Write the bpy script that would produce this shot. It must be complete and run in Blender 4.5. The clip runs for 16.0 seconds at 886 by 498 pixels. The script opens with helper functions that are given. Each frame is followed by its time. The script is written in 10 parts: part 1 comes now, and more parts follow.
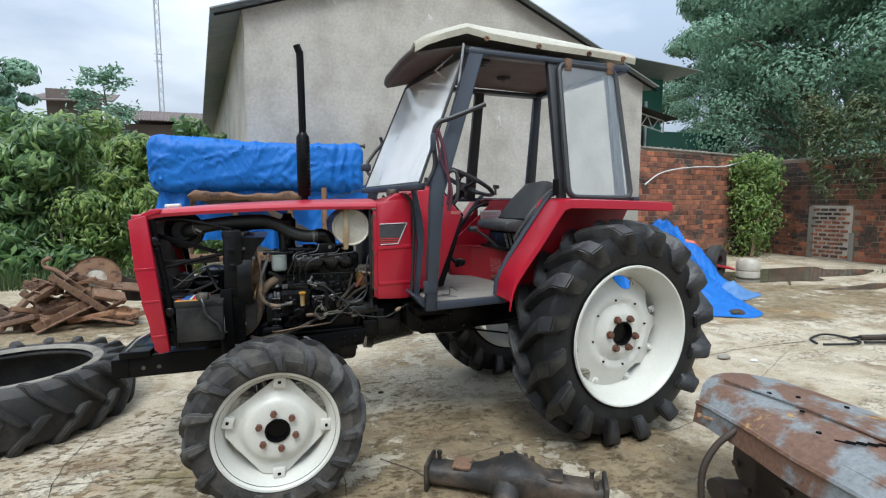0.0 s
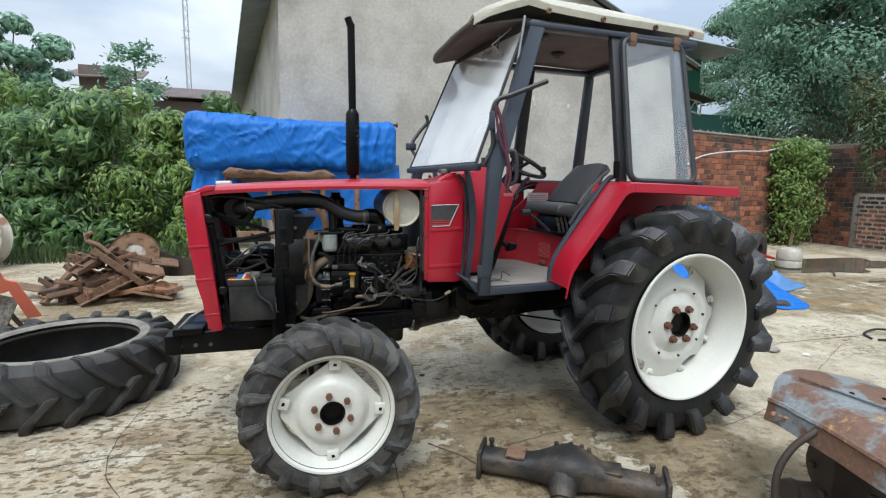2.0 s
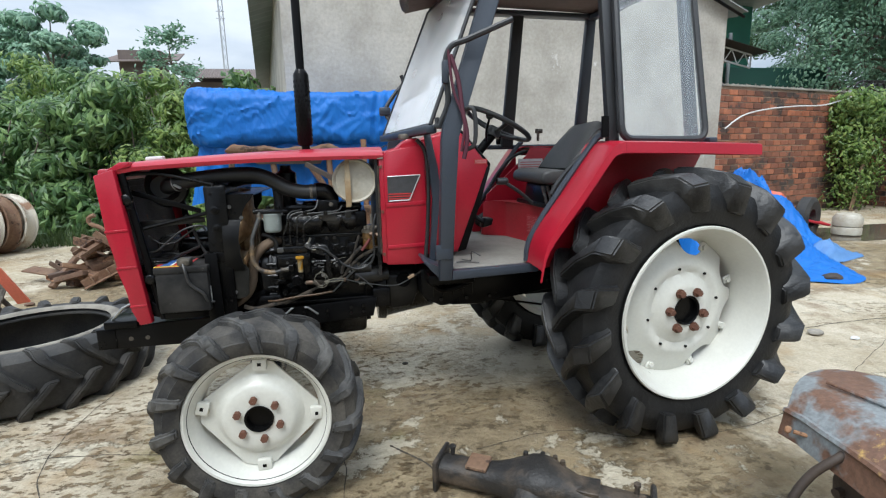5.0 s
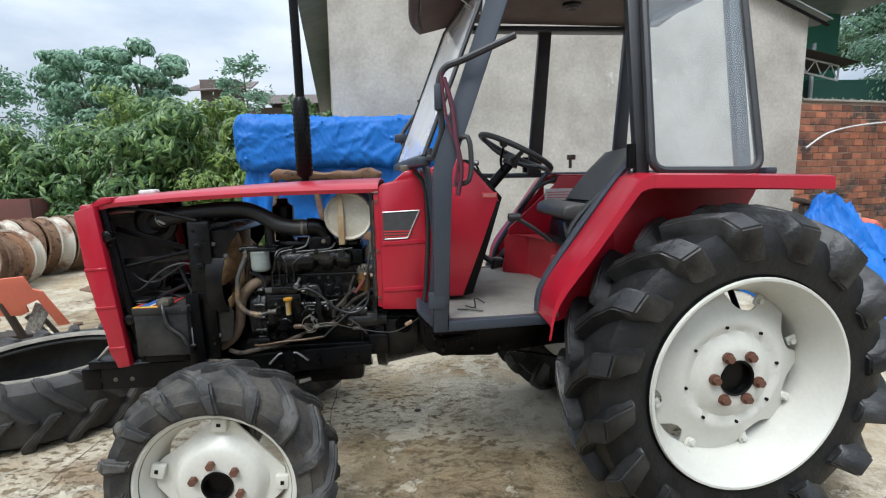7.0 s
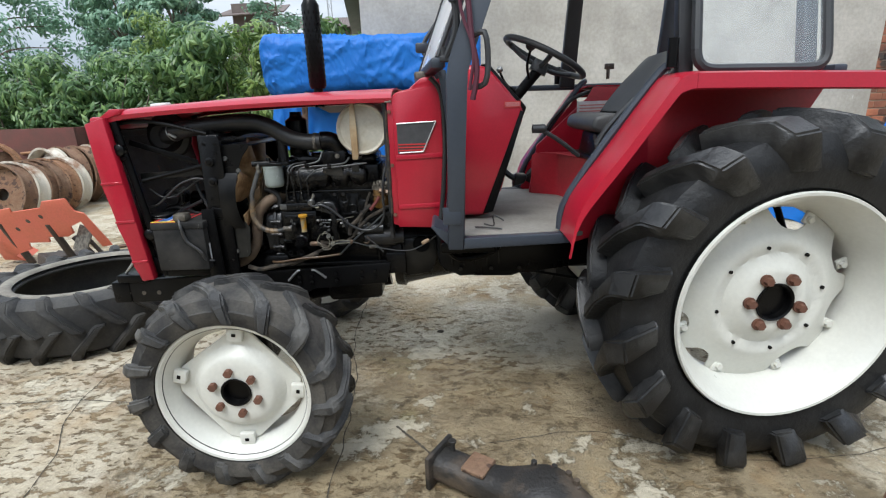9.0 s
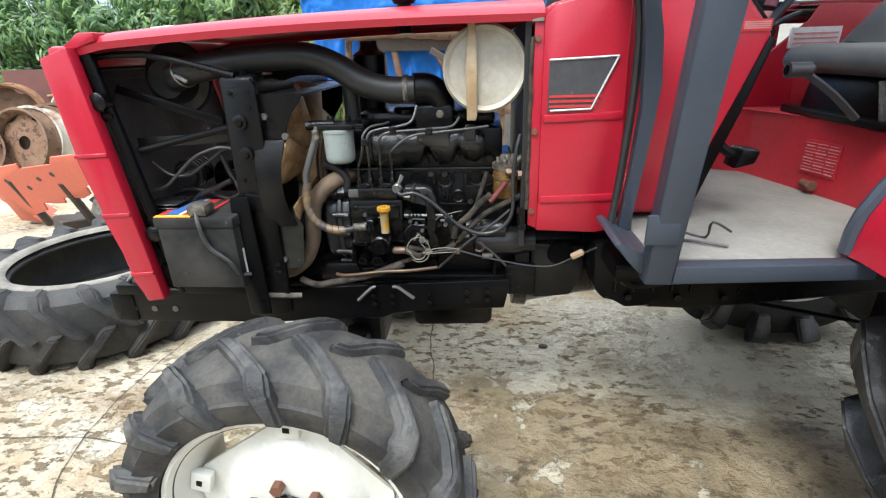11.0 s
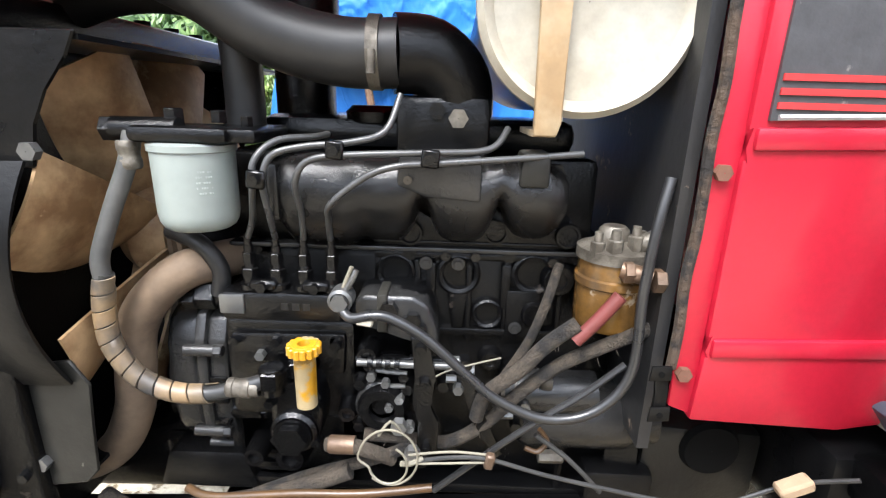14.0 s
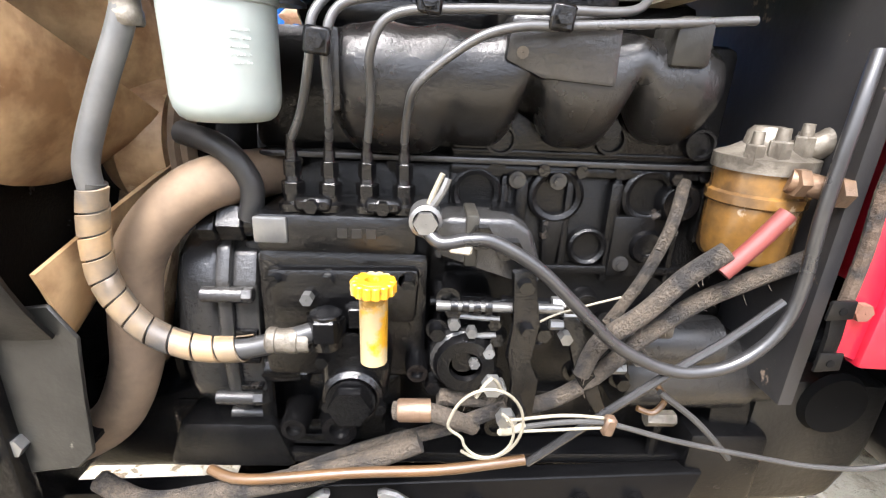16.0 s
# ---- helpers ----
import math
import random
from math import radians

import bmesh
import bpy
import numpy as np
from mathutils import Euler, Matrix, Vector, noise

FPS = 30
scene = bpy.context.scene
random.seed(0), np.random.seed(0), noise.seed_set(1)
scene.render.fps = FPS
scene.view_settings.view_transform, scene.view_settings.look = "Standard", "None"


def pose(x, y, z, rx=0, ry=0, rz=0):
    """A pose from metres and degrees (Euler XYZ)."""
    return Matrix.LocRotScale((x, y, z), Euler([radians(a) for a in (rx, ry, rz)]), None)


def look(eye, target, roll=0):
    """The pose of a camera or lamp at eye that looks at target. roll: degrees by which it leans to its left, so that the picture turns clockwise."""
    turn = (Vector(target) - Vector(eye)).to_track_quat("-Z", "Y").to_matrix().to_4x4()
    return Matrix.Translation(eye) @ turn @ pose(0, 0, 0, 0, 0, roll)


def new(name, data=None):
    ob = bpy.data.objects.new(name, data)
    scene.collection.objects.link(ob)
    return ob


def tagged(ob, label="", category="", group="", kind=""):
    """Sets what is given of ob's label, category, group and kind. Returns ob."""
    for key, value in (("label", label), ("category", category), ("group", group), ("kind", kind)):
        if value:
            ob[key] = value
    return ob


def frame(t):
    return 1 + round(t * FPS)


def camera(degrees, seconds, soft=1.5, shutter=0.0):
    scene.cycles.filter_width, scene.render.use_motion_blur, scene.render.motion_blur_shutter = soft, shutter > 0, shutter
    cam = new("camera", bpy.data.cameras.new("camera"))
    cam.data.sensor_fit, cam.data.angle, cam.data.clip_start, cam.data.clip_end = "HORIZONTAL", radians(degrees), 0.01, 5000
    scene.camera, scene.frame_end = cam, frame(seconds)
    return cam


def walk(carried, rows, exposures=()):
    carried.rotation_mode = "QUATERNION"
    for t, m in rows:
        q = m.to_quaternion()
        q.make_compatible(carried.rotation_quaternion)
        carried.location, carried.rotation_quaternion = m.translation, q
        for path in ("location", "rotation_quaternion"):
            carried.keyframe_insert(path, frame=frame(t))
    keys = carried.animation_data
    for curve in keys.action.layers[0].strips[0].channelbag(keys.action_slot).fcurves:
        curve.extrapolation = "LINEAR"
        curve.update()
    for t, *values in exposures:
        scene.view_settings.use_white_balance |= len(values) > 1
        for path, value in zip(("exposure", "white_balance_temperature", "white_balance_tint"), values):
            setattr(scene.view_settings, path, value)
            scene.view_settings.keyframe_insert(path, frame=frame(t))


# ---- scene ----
cam = camera(85.3, 16.0, soft=1.2)
PATH = [
    (0, (0.053, -2.938, 1.373), (0.680, -1.048, 1.180), -0.13),
    (0.5, (0.039, -2.941, 1.372), (0.662, -1.052, 1.166), -0.27),
    (1, (0.031, -2.933, 1.372), (0.620, -1.035, 1.145), -0.03),
    (1.5, (-0.006, -2.893, 1.364), (0.552, -0.989, 1.116), 0.31),
    (2, (-0.092, -2.809, 1.371), (0.454, -0.904, 1.101), 0.84),
    (2.5, (-0.093, -2.767, 1.351), (0.462, -0.868, 1.060), 1.01),
    (3, (-0.047, -2.737, 1.354), (0.540, -0.851, 1.037), 0.64),
    (3.5, (-0.043, -2.755, 1.346), (0.574, -0.884, 1.000), -0.05),
    (3.7, (-0.038, -2.770, 1.325), (0.583, -0.901, 0.975), -0.46),
    (5.8, (0.593, -2.395, 1.362), (0.747, -0.440, 0.972), -0.77),
    (6, (0.602, -2.368, 1.366), (0.712, -0.406, 0.991), -0.68),
    (6.5, (0.620, -2.351, 1.379), (0.698, -0.381, 1.048), -0.92),
    (7, (0.676, -2.333, 1.397), (0.808, -0.360, 1.099), -1.31),
    (7.5, (0.752, -2.348, 1.417), (0.948, -0.379, 1.121), -2.02),
    (8, (0.764, -2.342, 1.375), (0.939, -0.382, 1.017), -2.50),
    (8.5, (0.781, -2.350, 1.362), (0.861, -0.403, 0.909), -2.43),
    (9, (0.760, -2.258, 1.313), (0.728, -0.340, 0.745), -1.97),
    (9.5, (0.605, -2.056, 1.317), (0.473, -0.171, 0.663), -1.69),
    (9.7, (0.559, -1.993, 1.300), (0.396, -0.120, 0.618), -1.75),
    (11.8, (0.382, -1.290, 1.283), (0.230, 0.549, 0.510), -1.92),
    (12, (0.391, -1.272, 1.295), (0.264, 0.575, 0.538), -1.76),
    (12.5, (0.386, -1.265, 1.310), (0.287, 0.598, 0.588), -1.40),
    (13, (0.367, -1.226, 1.305), (0.275, 0.656, 0.636), -0.82),
    (13.5, (0.386, -0.967, 1.216), (0.301, 0.946, 0.638), 0.10),
    (14, (0.290, -0.726, 1.142), (0.260, 1.189, 0.565), 1.67),
    (14.5, (0.198, -0.650, 1.067), (0.229, 1.259, 0.472), 2.25),
    (15, (0.159, -0.626, 1.028), (0.262, 1.292, 0.471), 2.64),
    (15.5, (0.168, -0.616, 1.055), (0.286, 1.285, 0.444), 2.83),
    (16, (0.174, -0.622, 1.052), (0.271, 1.252, 0.362), 2.68),
]
walk(cam, [(t, look(eye, target, roll)) for t, eye, target, roll in PATH],
     [(0, 0.77, 6000, 7), (2.5, 0.81, 6050, 7), (3.5, 0.83, 6050, 7), (6.0, 0.89, 6050, 7), (7.0, 0.87, 6100, 8), (8.5, 0.87, 6150, 8), (9.5, 1.06, 6100, 8), (12.0, 2.0, 6150, 8), (13.0, 2.1, 6150, 7), (14.0, 2.5, 6250, 12), (15.0, 3.3, 6350, 13), (16.0, 3.4, 6500, 15)])

# ---- world and sun: a bright overcast sky ----
world = bpy.data.worlds.new("overcast_sky")
scene.world = world
world.use_nodes = True
wn, wl = world.node_tree.nodes, world.node_tree.links
wn.clear()
w_out, w_bg = wn.new("ShaderNodeOutputWorld"), wn.new("ShaderNodeBackground")
w_sky = wn.new("ShaderNodeTexSky")
w_sky.sky_type, w_sky.sun_disc = "NISHITA", False
w_sky.sun_elevation, w_sky.sun_rotation = radians(58), radians(200)
w_co, w_map, w_noise, w_ramp, w_mix = (wn.new("ShaderNode" + k) for k in ("TexCoord", "Mapping", "TexNoise", "ValToRGB", "MixRGB"))
w_map.inputs["Scale"].default_value = (1.0, 1.0, 2.6)
w_noise.inputs["Scale"].default_value, w_noise.inputs["Detail"].default_value, w_noise.inputs["Roughness"].default_value = 2.3, 7.0, 0.52
w_ramp.color_ramp.elements[0].position, w_ramp.color_ramp.elements[0].color = 0.36, (4.9, 5.6, 6.6, 1)
w_ramp.color_ramp.elements[1].position, w_ramp.color_ramp.elements[1].color = 0.62, (8.8, 9.1, 9.5, 1)
w_mix.inputs["Fac"].default_value = 0.88
wl.new(w_co.outputs["Generated"], w_map.inputs["Vector"])
wl.new(w_map.outputs["Vector"], w_noise.inputs["Vector"])
wl.new(w_noise.outputs["Fac"], w_ramp.inputs["Fac"])
wl.new(w_sky.outputs["Color"], w_mix.inputs["Color1"])
wl.new(w_ramp.outputs["Color"], w_mix.inputs["Color2"])
wl.new(w_mix.outputs["Color"], w_bg.inputs["Color"])
# an overcast sky is brighter overhead than at the horizon
w_sep, w_high, w_grad = wn.new("ShaderNodeSeparateXYZ"), wn.new("ShaderNodeClamp"), wn.new("ShaderNodeMath")
w_grad.operation = "MULTIPLY_ADD"
w_grad.inputs[1].default_value, w_grad.inputs[2].default_value = 0.110, 0.042
wl.new(w_co.outputs["Generated"], w_sep.inputs["Vector"])
wl.new(w_sep.outputs["Z"], w_high.inputs["Value"])
wl.new(w_high.outputs["Result"], w_grad.inputs[0])
wl.new(w_grad.outputs[0], w_bg.inputs["Strength"])
wl.new(w_bg.outputs["Background"], w_out.inputs["Surface"])

sun = new("sun", bpy.data.lights.new("sun", "SUN"))
sun.data.energy, sun.data.angle, sun.data.color = 1.5, radians(25), (1.0, 0.97, 0.92)
sun.matrix_world = look((-4, -9, 16), (0, 0, 0))


# ---- materials ----
def mat(name, base, second=None, rough=0.5, metal=0.0, big=2.5, fine=70.0, amount=0.5, bump=0.08, bump_scale=None,
        spots=None, spot_at=0.62, spot_scale=9.0, spot_rough=0.85, coat=0.0, spec=0.5, rough_var=0.12, grime=0.25, piece=None, band=(0.38, 0.66)):
    """Paint, metal, cloth or stone: a base, a second tone in broad patches, fine grain, and worn or rusty spots."""
    m = bpy.data.materials.new(name)
    m.use_nodes = True
    n, l = m.node_tree.nodes, m.node_tree.links
    b = n["Principled BSDF"]
    co = n.new("ShaderNodeNewGeometry" if piece else "ShaderNodeTexCoord")
    where = co.outputs["Position" if piece else "Object"]

    def noise_of(scale, detail=4.0, rough_=0.6):
        t = n.new("ShaderNodeTexNoise")
        t.inputs["Scale"].default_value, t.inputs["Detail"].default_value, t.inputs["Roughness"].default_value = scale, detail, rough_
        l.new(where, t.inputs["Vector"])
        return t.outputs["Fac"]

    def ramp_of(src, lo, hi):
        r = n.new("ShaderNodeMapRange")
        r.inputs["From Min"].default_value, r.inputs["From Max"].default_value = lo, hi
        l.new(src, r.inputs["Value"])
        return r.outputs["Result"]

    def mixed(fac, c1, c2, kind="MIX"):
        x = n.new("ShaderNodeMixRGB")
        x.blend_type = kind
        for socket, v in (("Fac", fac), ("Color1", c1), ("Color2", c2)):
            if hasattr(v, "links"):
                l.new(v, x.inputs[socket])
            else:
                x.inputs[socket].default_value = v if socket == "Fac" else (*v[:3], 1)
        return x.outputs["Color"]

    second = second or tuple(c * 0.78 for c in base)
    coarse, grain = noise_of(big, 5.0), noise_of(fine, 3.0)
    scaled = n.new("ShaderNodeMath")
    scaled.operation = "MULTIPLY"
    scaled.inputs[1].default_value = amount
    l.new(ramp_of(coarse, *band), scaled.inputs[0])
    colour = mixed(scaled.outputs[0], base, second)
    colour = mixed(grime, colour, mixed(ramp_of(grain, 0.3, 0.7), (0.55, 0.55, 0.55), (1.25, 1.25, 1.25)), "MULTIPLY")
    roughness = n.new("ShaderNodeMath")
    roughness.operation = "MULTIPLY_ADD"
    roughness.inputs[1].default_value, roughness.inputs[2].default_value = rough_var * 2, rough - rough_var
    l.new(coarse, roughness.inputs[0])
    rough_out = roughness.outputs[0]
    if spots:
        mask = ramp_of(noise_of(spot_scale, 8.0, 0.68), spot_at, spot_at + 0.04)
        colour = mixed(mask, colour, spots)
        r2 = n.new("ShaderNodeMix")
        l.new(mask, r2.inputs[0])
        l.new(rough_out, r2.inputs[2])
        r2.inputs[3].default_value = spot_rough
        rough_out = r2.outputs[0]
    if piece:
        # each brick or piece has its own shade: from burnt dark to pale
        src = n.new("ShaderNodeObjectInfo" if piece == "object" else "ShaderNodeNewGeometry")
        shade = n.new("ShaderNodeValToRGB")
        shade.color_ramp.elements[0].color, shade.color_ramp.elements[1].color = (0.34, 0.36, 0.42, 1), (1.45, 1.30, 1.15, 1)
        shade.color_ramp.elements.new(0.22).color = (0.70, 0.72, 0.76, 1)
        shade.color_ramp.elements.new(0.75).color = (1.08, 1.04, 1.0, 1)
        l.new(src.outputs["Random" if piece == "object" else "Random Per Island"], shade.inputs["Fac"])
        colour = mixed(1.0, colour, shade.outputs["Color"], "MULTIPLY")
    l.new(colour, b.inputs["Base Color"])
    l.new(rough_out, b.inputs["Roughness"])
    b.inputs["Metallic"].default_value = metal
    b.inputs["Specular IOR Level"].default_value = spec
    b.inputs["Coat Weight"].default_value = coat
    b.inputs["Coat Roughness"].default_value = 0.12
    if bump:
        h = n.new("ShaderNodeBump")
        h.inputs["Strength"].default_value, h.inputs["Distance"].default_value = bump, 0.01
        l.new(noise_of(bump_scale or fine, 5.0), h.inputs["Height"])
        l.new(h.outputs["Normal"], b.inputs["Normal"])
    return m


def leafy(name, c1, c2, c3):
    """Leaves: each leaf its own green, slightly glossy, letting some light through."""
    m = bpy.data.materials.new(name)
    m.use_nodes = True
    n, l = m.node_tree.nodes, m.node_tree.links
    b = n["Principled BSDF"]
    geo, ramp = n.new("ShaderNodeNewGeometry"), n.new("ShaderNodeValToRGB")
    ramp.color_ramp.elements[0].color, ramp.color_ramp.elements[1].color = (*c1, 1), (*c3, 1)
    ramp.color_ramp.elements.new(0.55).color = (*c2, 1)
    l.new(geo.outputs["Random Per Island"], ramp.inputs["Fac"])
    l.new(ramp.outputs["Color"], b.inputs["Base Color"])
    b.inputs["Roughness"].default_value = 0.42
    tr, add = n.new("ShaderNodeBsdfTranslucent"), n.new("ShaderNodeMixShader")
    l.new(ramp.outputs["Color"], tr.inputs["Color"])
    add.inputs[0].default_value = 0.30
    l.new(b.outputs["BSDF"], add.inputs[1])
    l.new(tr.outputs["BSDF"], add.inputs[2])
    l.new(add.outputs["Shader"], n["Material Output"].inputs["Surface"])
    return m


M_red = mat("red_paint", (0.375, 0.0090, 0.025), (0.30, 0.0085, 0.022), rough=0.36, big=2.4, fine=110, bump=0.03, coat=0.28, spec=0.36, spots=(0.30, 0.07, 0.055), spot_at=0.70, spot_scale=14, grime=0.18)
M_redold = mat("faded_red_paint", (0.42, 0.016, 0.028), (0.32, 0.018, 0.026), rough=0.45, big=6.0, bump=0.04, spots=(0.16, 0.07, 0.045), spot_at=0.68, spot_scale=11)
M_grey = mat("slate_grey_paint", (0.034, 0.042, 0.056), (0.026, 0.033, 0.045), rough=0.40, big=5.0, bump=0.03, grime=0.15, spots=(0.13, 0.085, 0.06), spot_at=0.745, spot_scale=17)
M_black = mat("black_engine_paint", (0.0022, 0.0022, 0.0025), (0.0050, 0.0048, 0.0046), rough=0.16, big=9.0, fine=160, bump=0.16, bump_scale=300, spec=0.42, rough_var=0.12)
M_blackflat = mat("black_chassis_paint", (0.0030, 0.0030, 0.0033), (0.0055, 0.0052, 0.005), rough=0.30, big=6.0, bump=0.06, spots=(0.026, 0.021, 0.016), spot_at=0.71, spot_scale=16, spec=0.14)
M_lead = mat("glossy_black_cable", (0.017, 0.017, 0.0175), (0.030, 0.029, 0.028), rough=0.3, big=16, bump=0.02, spec=0.6)
M_strap = mat("rust_stained_cream", (0.46, 0.38, 0.25), (0.30, 0.19, 0.09), rough=0.6, big=9, bump=0.08, amount=0.9, spots=(0.16, 0.085, 0.04), spot_at=0.64, spot_scale=16)
# near-black painted on solid pieces for the unlit depth of slots and holes
M_slot = mat("hole_black", (0.003, 0.003, 0.003), rough=0.8, bump=0, spec=0.1)
M_worn = mat("worn_bare_edge", (0.16, 0.16, 0.155), (0.07, 0.068, 0.064), rough=0.3, metal=0.6, big=20, bump=0.05)
M_castblack = mat("black_cast_iron", (0.0028, 0.0028, 0.0031), (0.0062, 0.0060, 0.0057), rough=0.21, big=14.0, fine=220, bump=0.18, bump_scale=320, spec=0.26, spots=(0.024, 0.019, 0.015), spot_at=0.66, spot_scale=24, spot_rough=0.5)
M_rubber = mat("tyre_rubber", (0.0085, 0.0087, 0.0092), (0.024, 0.0235, 0.023), rough=0.5, big=9.0, fine=60, bump=0.4, bump_scale=38, grime=0.5, spec=0.35, band=(0.44, 0.64))
M_rubberworn = mat("worn_tyre_rubber", (0.027, 0.0262, 0.0255), (0.088, 0.080, 0.068), rough=0.72, big=6.0, fine=110, bump=0.3, bump_scale=60, amount=0.95, spec=0.3, band=(0.40, 0.62), grime=0.5)
# lighter than the carcass: part of the bars' grey sheen is in the colour
M_rubberbar = mat("sheen_grey_tread_rubber", (0.011, 0.0112, 0.0118), (0.036, 0.0355, 0.0345), rough=0.42, big=7.0, fine=90, bump=0.35, bump_scale=45, amount=0.9, spec=0.5, band=(0.44, 0.62), grime=0.4)
M_rubberlug = mat("scuffed_tread_rubber", (0.036, 0.0355, 0.035), (0.095, 0.091, 0.083), rough=0.62, big=11.0, fine=140, bump=0.5, bump_scale=85, amount=0.9, spec=0.35, band=(0.44, 0.62), spots=(0.16, 0.155, 0.145), spot_at=0.66, spot_scale=30)
M_rubberold = mat("old_tyre_rubber", (0.019, 0.0185, 0.018), (0.078, 0.071, 0.060), rough=0.7, big=5.0, fine=80, bump=0.25, bump_scale=60, amount=0.6, band=(0.42, 0.70), grime=0.4)
M_hose = mat("black_rubber_hose", (0.014, 0.014, 0.0145), (0.032, 0.030, 0.027), rough=0.45, spec=0.4, big=12.0, bump=0.03)
M_dusty = mat("dusty_brown_hose", (0.175, 0.120, 0.076), (0.072, 0.052, 0.038), rough=0.75, big=11.0, bump=0.08, amount=0.95, band=(0.42, 0.66))
M_white = mat("cream_white_paint", (0.64, 0.635, 0.575), (0.57, 0.56, 0.50), rough=0.32, big=4.0, bump=0.02, grime=0.1, spots=(0.36, 0.28, 0.19), spot_at=0.75, spot_scale=12)
M_cap = mat("dirty_cream_cap", (0.47, 0.445, 0.375), (0.36, 0.315, 0.235), rough=0.45, big=9.0, bump=0.05, spots=(0.27, 0.17, 0.075), spot_at=0.66, spot_scale=10, amount=0.8)
M_filter = mat("pale_filter_paint", (0.245, 0.275, 0.255), (0.222, 0.248, 0.232), rough=0.34, big=12.0, bump=0.02, grime=0.1)
M_rust = mat("rusted_steel", (0.185, 0.100, 0.056), (0.30, 0.200, 0.125), rough=0.85, big=7.0, fine=60, bump=0.45, bump_scale=45, band=(0.42, 0.62), spots=(0.075, 0.042, 0.028), spot_at=0.56, spot_scale=10, grime=0.5, piece="object")
M_rustdark = mat("oily_rusted_iron", (0.035, 0.026, 0.021), (0.085, 0.055, 0.036), rough=0.6, big=6.0, bump=0.25, spots=(0.16, 0.12, 0.09), spot_at=0.68, spot_scale=13)
M_casing = mat("oily_flaking_casing", (0.026, 0.024, 0.022), (0.095, 0.072, 0.052), rough=0.5, big=6.0, fine=70, bump=0.4, amount=0.95, band=(0.44, 0.60), spots=(0.24, 0.225, 0.20), spot_at=0.665, spot_scale=15, spec=0.4, grime=0.5)
M_banjo = mat("tarnished_brass_union", (0.16, 0.10, 0.062), (0.08, 0.056, 0.04), rough=0.45, metal=0.4, big=30, bump=0.2, amount=0.9, spots=(0.40, 0.36, 0.30), spot_at=0.62, spot_scale=40)
M_rustnut = mat("rusty_wheel_nut", (0.14, 0.06, 0.035), (0.08, 0.035, 0.025), rough=0.75, big=30.0, bump=0.15)
M_brownrim = mat("rust_streaked_white_rim", (0.50, 0.46, 0.38), (0.22, 0.115, 0.06), rough=0.65, big=4.0, bump=0.12, band=(0.48, 0.62), amount=0.95, spots=(0.12, 0.06, 0.035), spot_at=0.66, spot_scale=7)
M_orange = mat("faded_orange_paint", (0.60, 0.135, 0.085), (0.50, 0.16, 0.075), rough=0.6, big=3.0, bump=0.06, spots=(0.19, 0.085, 0.055), spot_at=0.68, spot_scale=8)
M_plate = mat("rusty_blue_grey_sheet", (0.150, 0.080, 0.050), (0.205, 0.225, 0.230), rough=0.6, big=5.0, fine=60, amount=0.95, band=(0.48, 0.56), bump=0.4, bump_scale=40, spots=(0.42, 0.27, 0.085), spot_at=0.585, spot_scale=4.2, grime=0.6)
M_roof = mat("weathered_cream_fibreglass", (0.50, 0.475, 0.385), (0.36, 0.335, 0.26), rough=0.6, big=4.0, bump=0.08, spots=(0.20, 0.16, 0.11), spot_at=0.645, spot_scale=7, amount=0.8)
M_lining = mat("brown_headlining", (0.12, 0.10, 0.09), (0.08, 0.065, 0.058), rough=0.85, big=5.0, bump=0.1)
M_seat = mat("black_vinyl", (0.020, 0.021, 0.023), (0.034, 0.034, 0.035), rough=0.46, big=8.0, bump=0.06, bump_scale=180)
M_vinyl = mat("dusty_black_vinyl", (0.040, 0.041, 0.043), (0.068, 0.067, 0.065), rough=0.5, big=6.0, bump=0.08, bump_scale=160, amount=0.9)
M_shroud_bar = mat("dusty_flat_bar", (0.012, 0.0118, 0.011), (0.030, 0.027, 0.023), rough=0.4, big=9, bump=0.08, spec=0.3, amount=0.9)
M_mat = mat("dusty_grey_floor_mat", (0.215, 0.203, 0.178), (0.165, 0.150, 0.128), rough=0.85, big=6.0, bump=0.15, bump_scale=150, amount=0.8)
M_tarp = mat("blue_tarpaulin", (0.008, 0.12, 0.44), (0.014, 0.165, 0.54), rough=0.55, big=3.0, fine=140, bump=0.7, bump_scale=7, grime=0.2, spec=0.35)
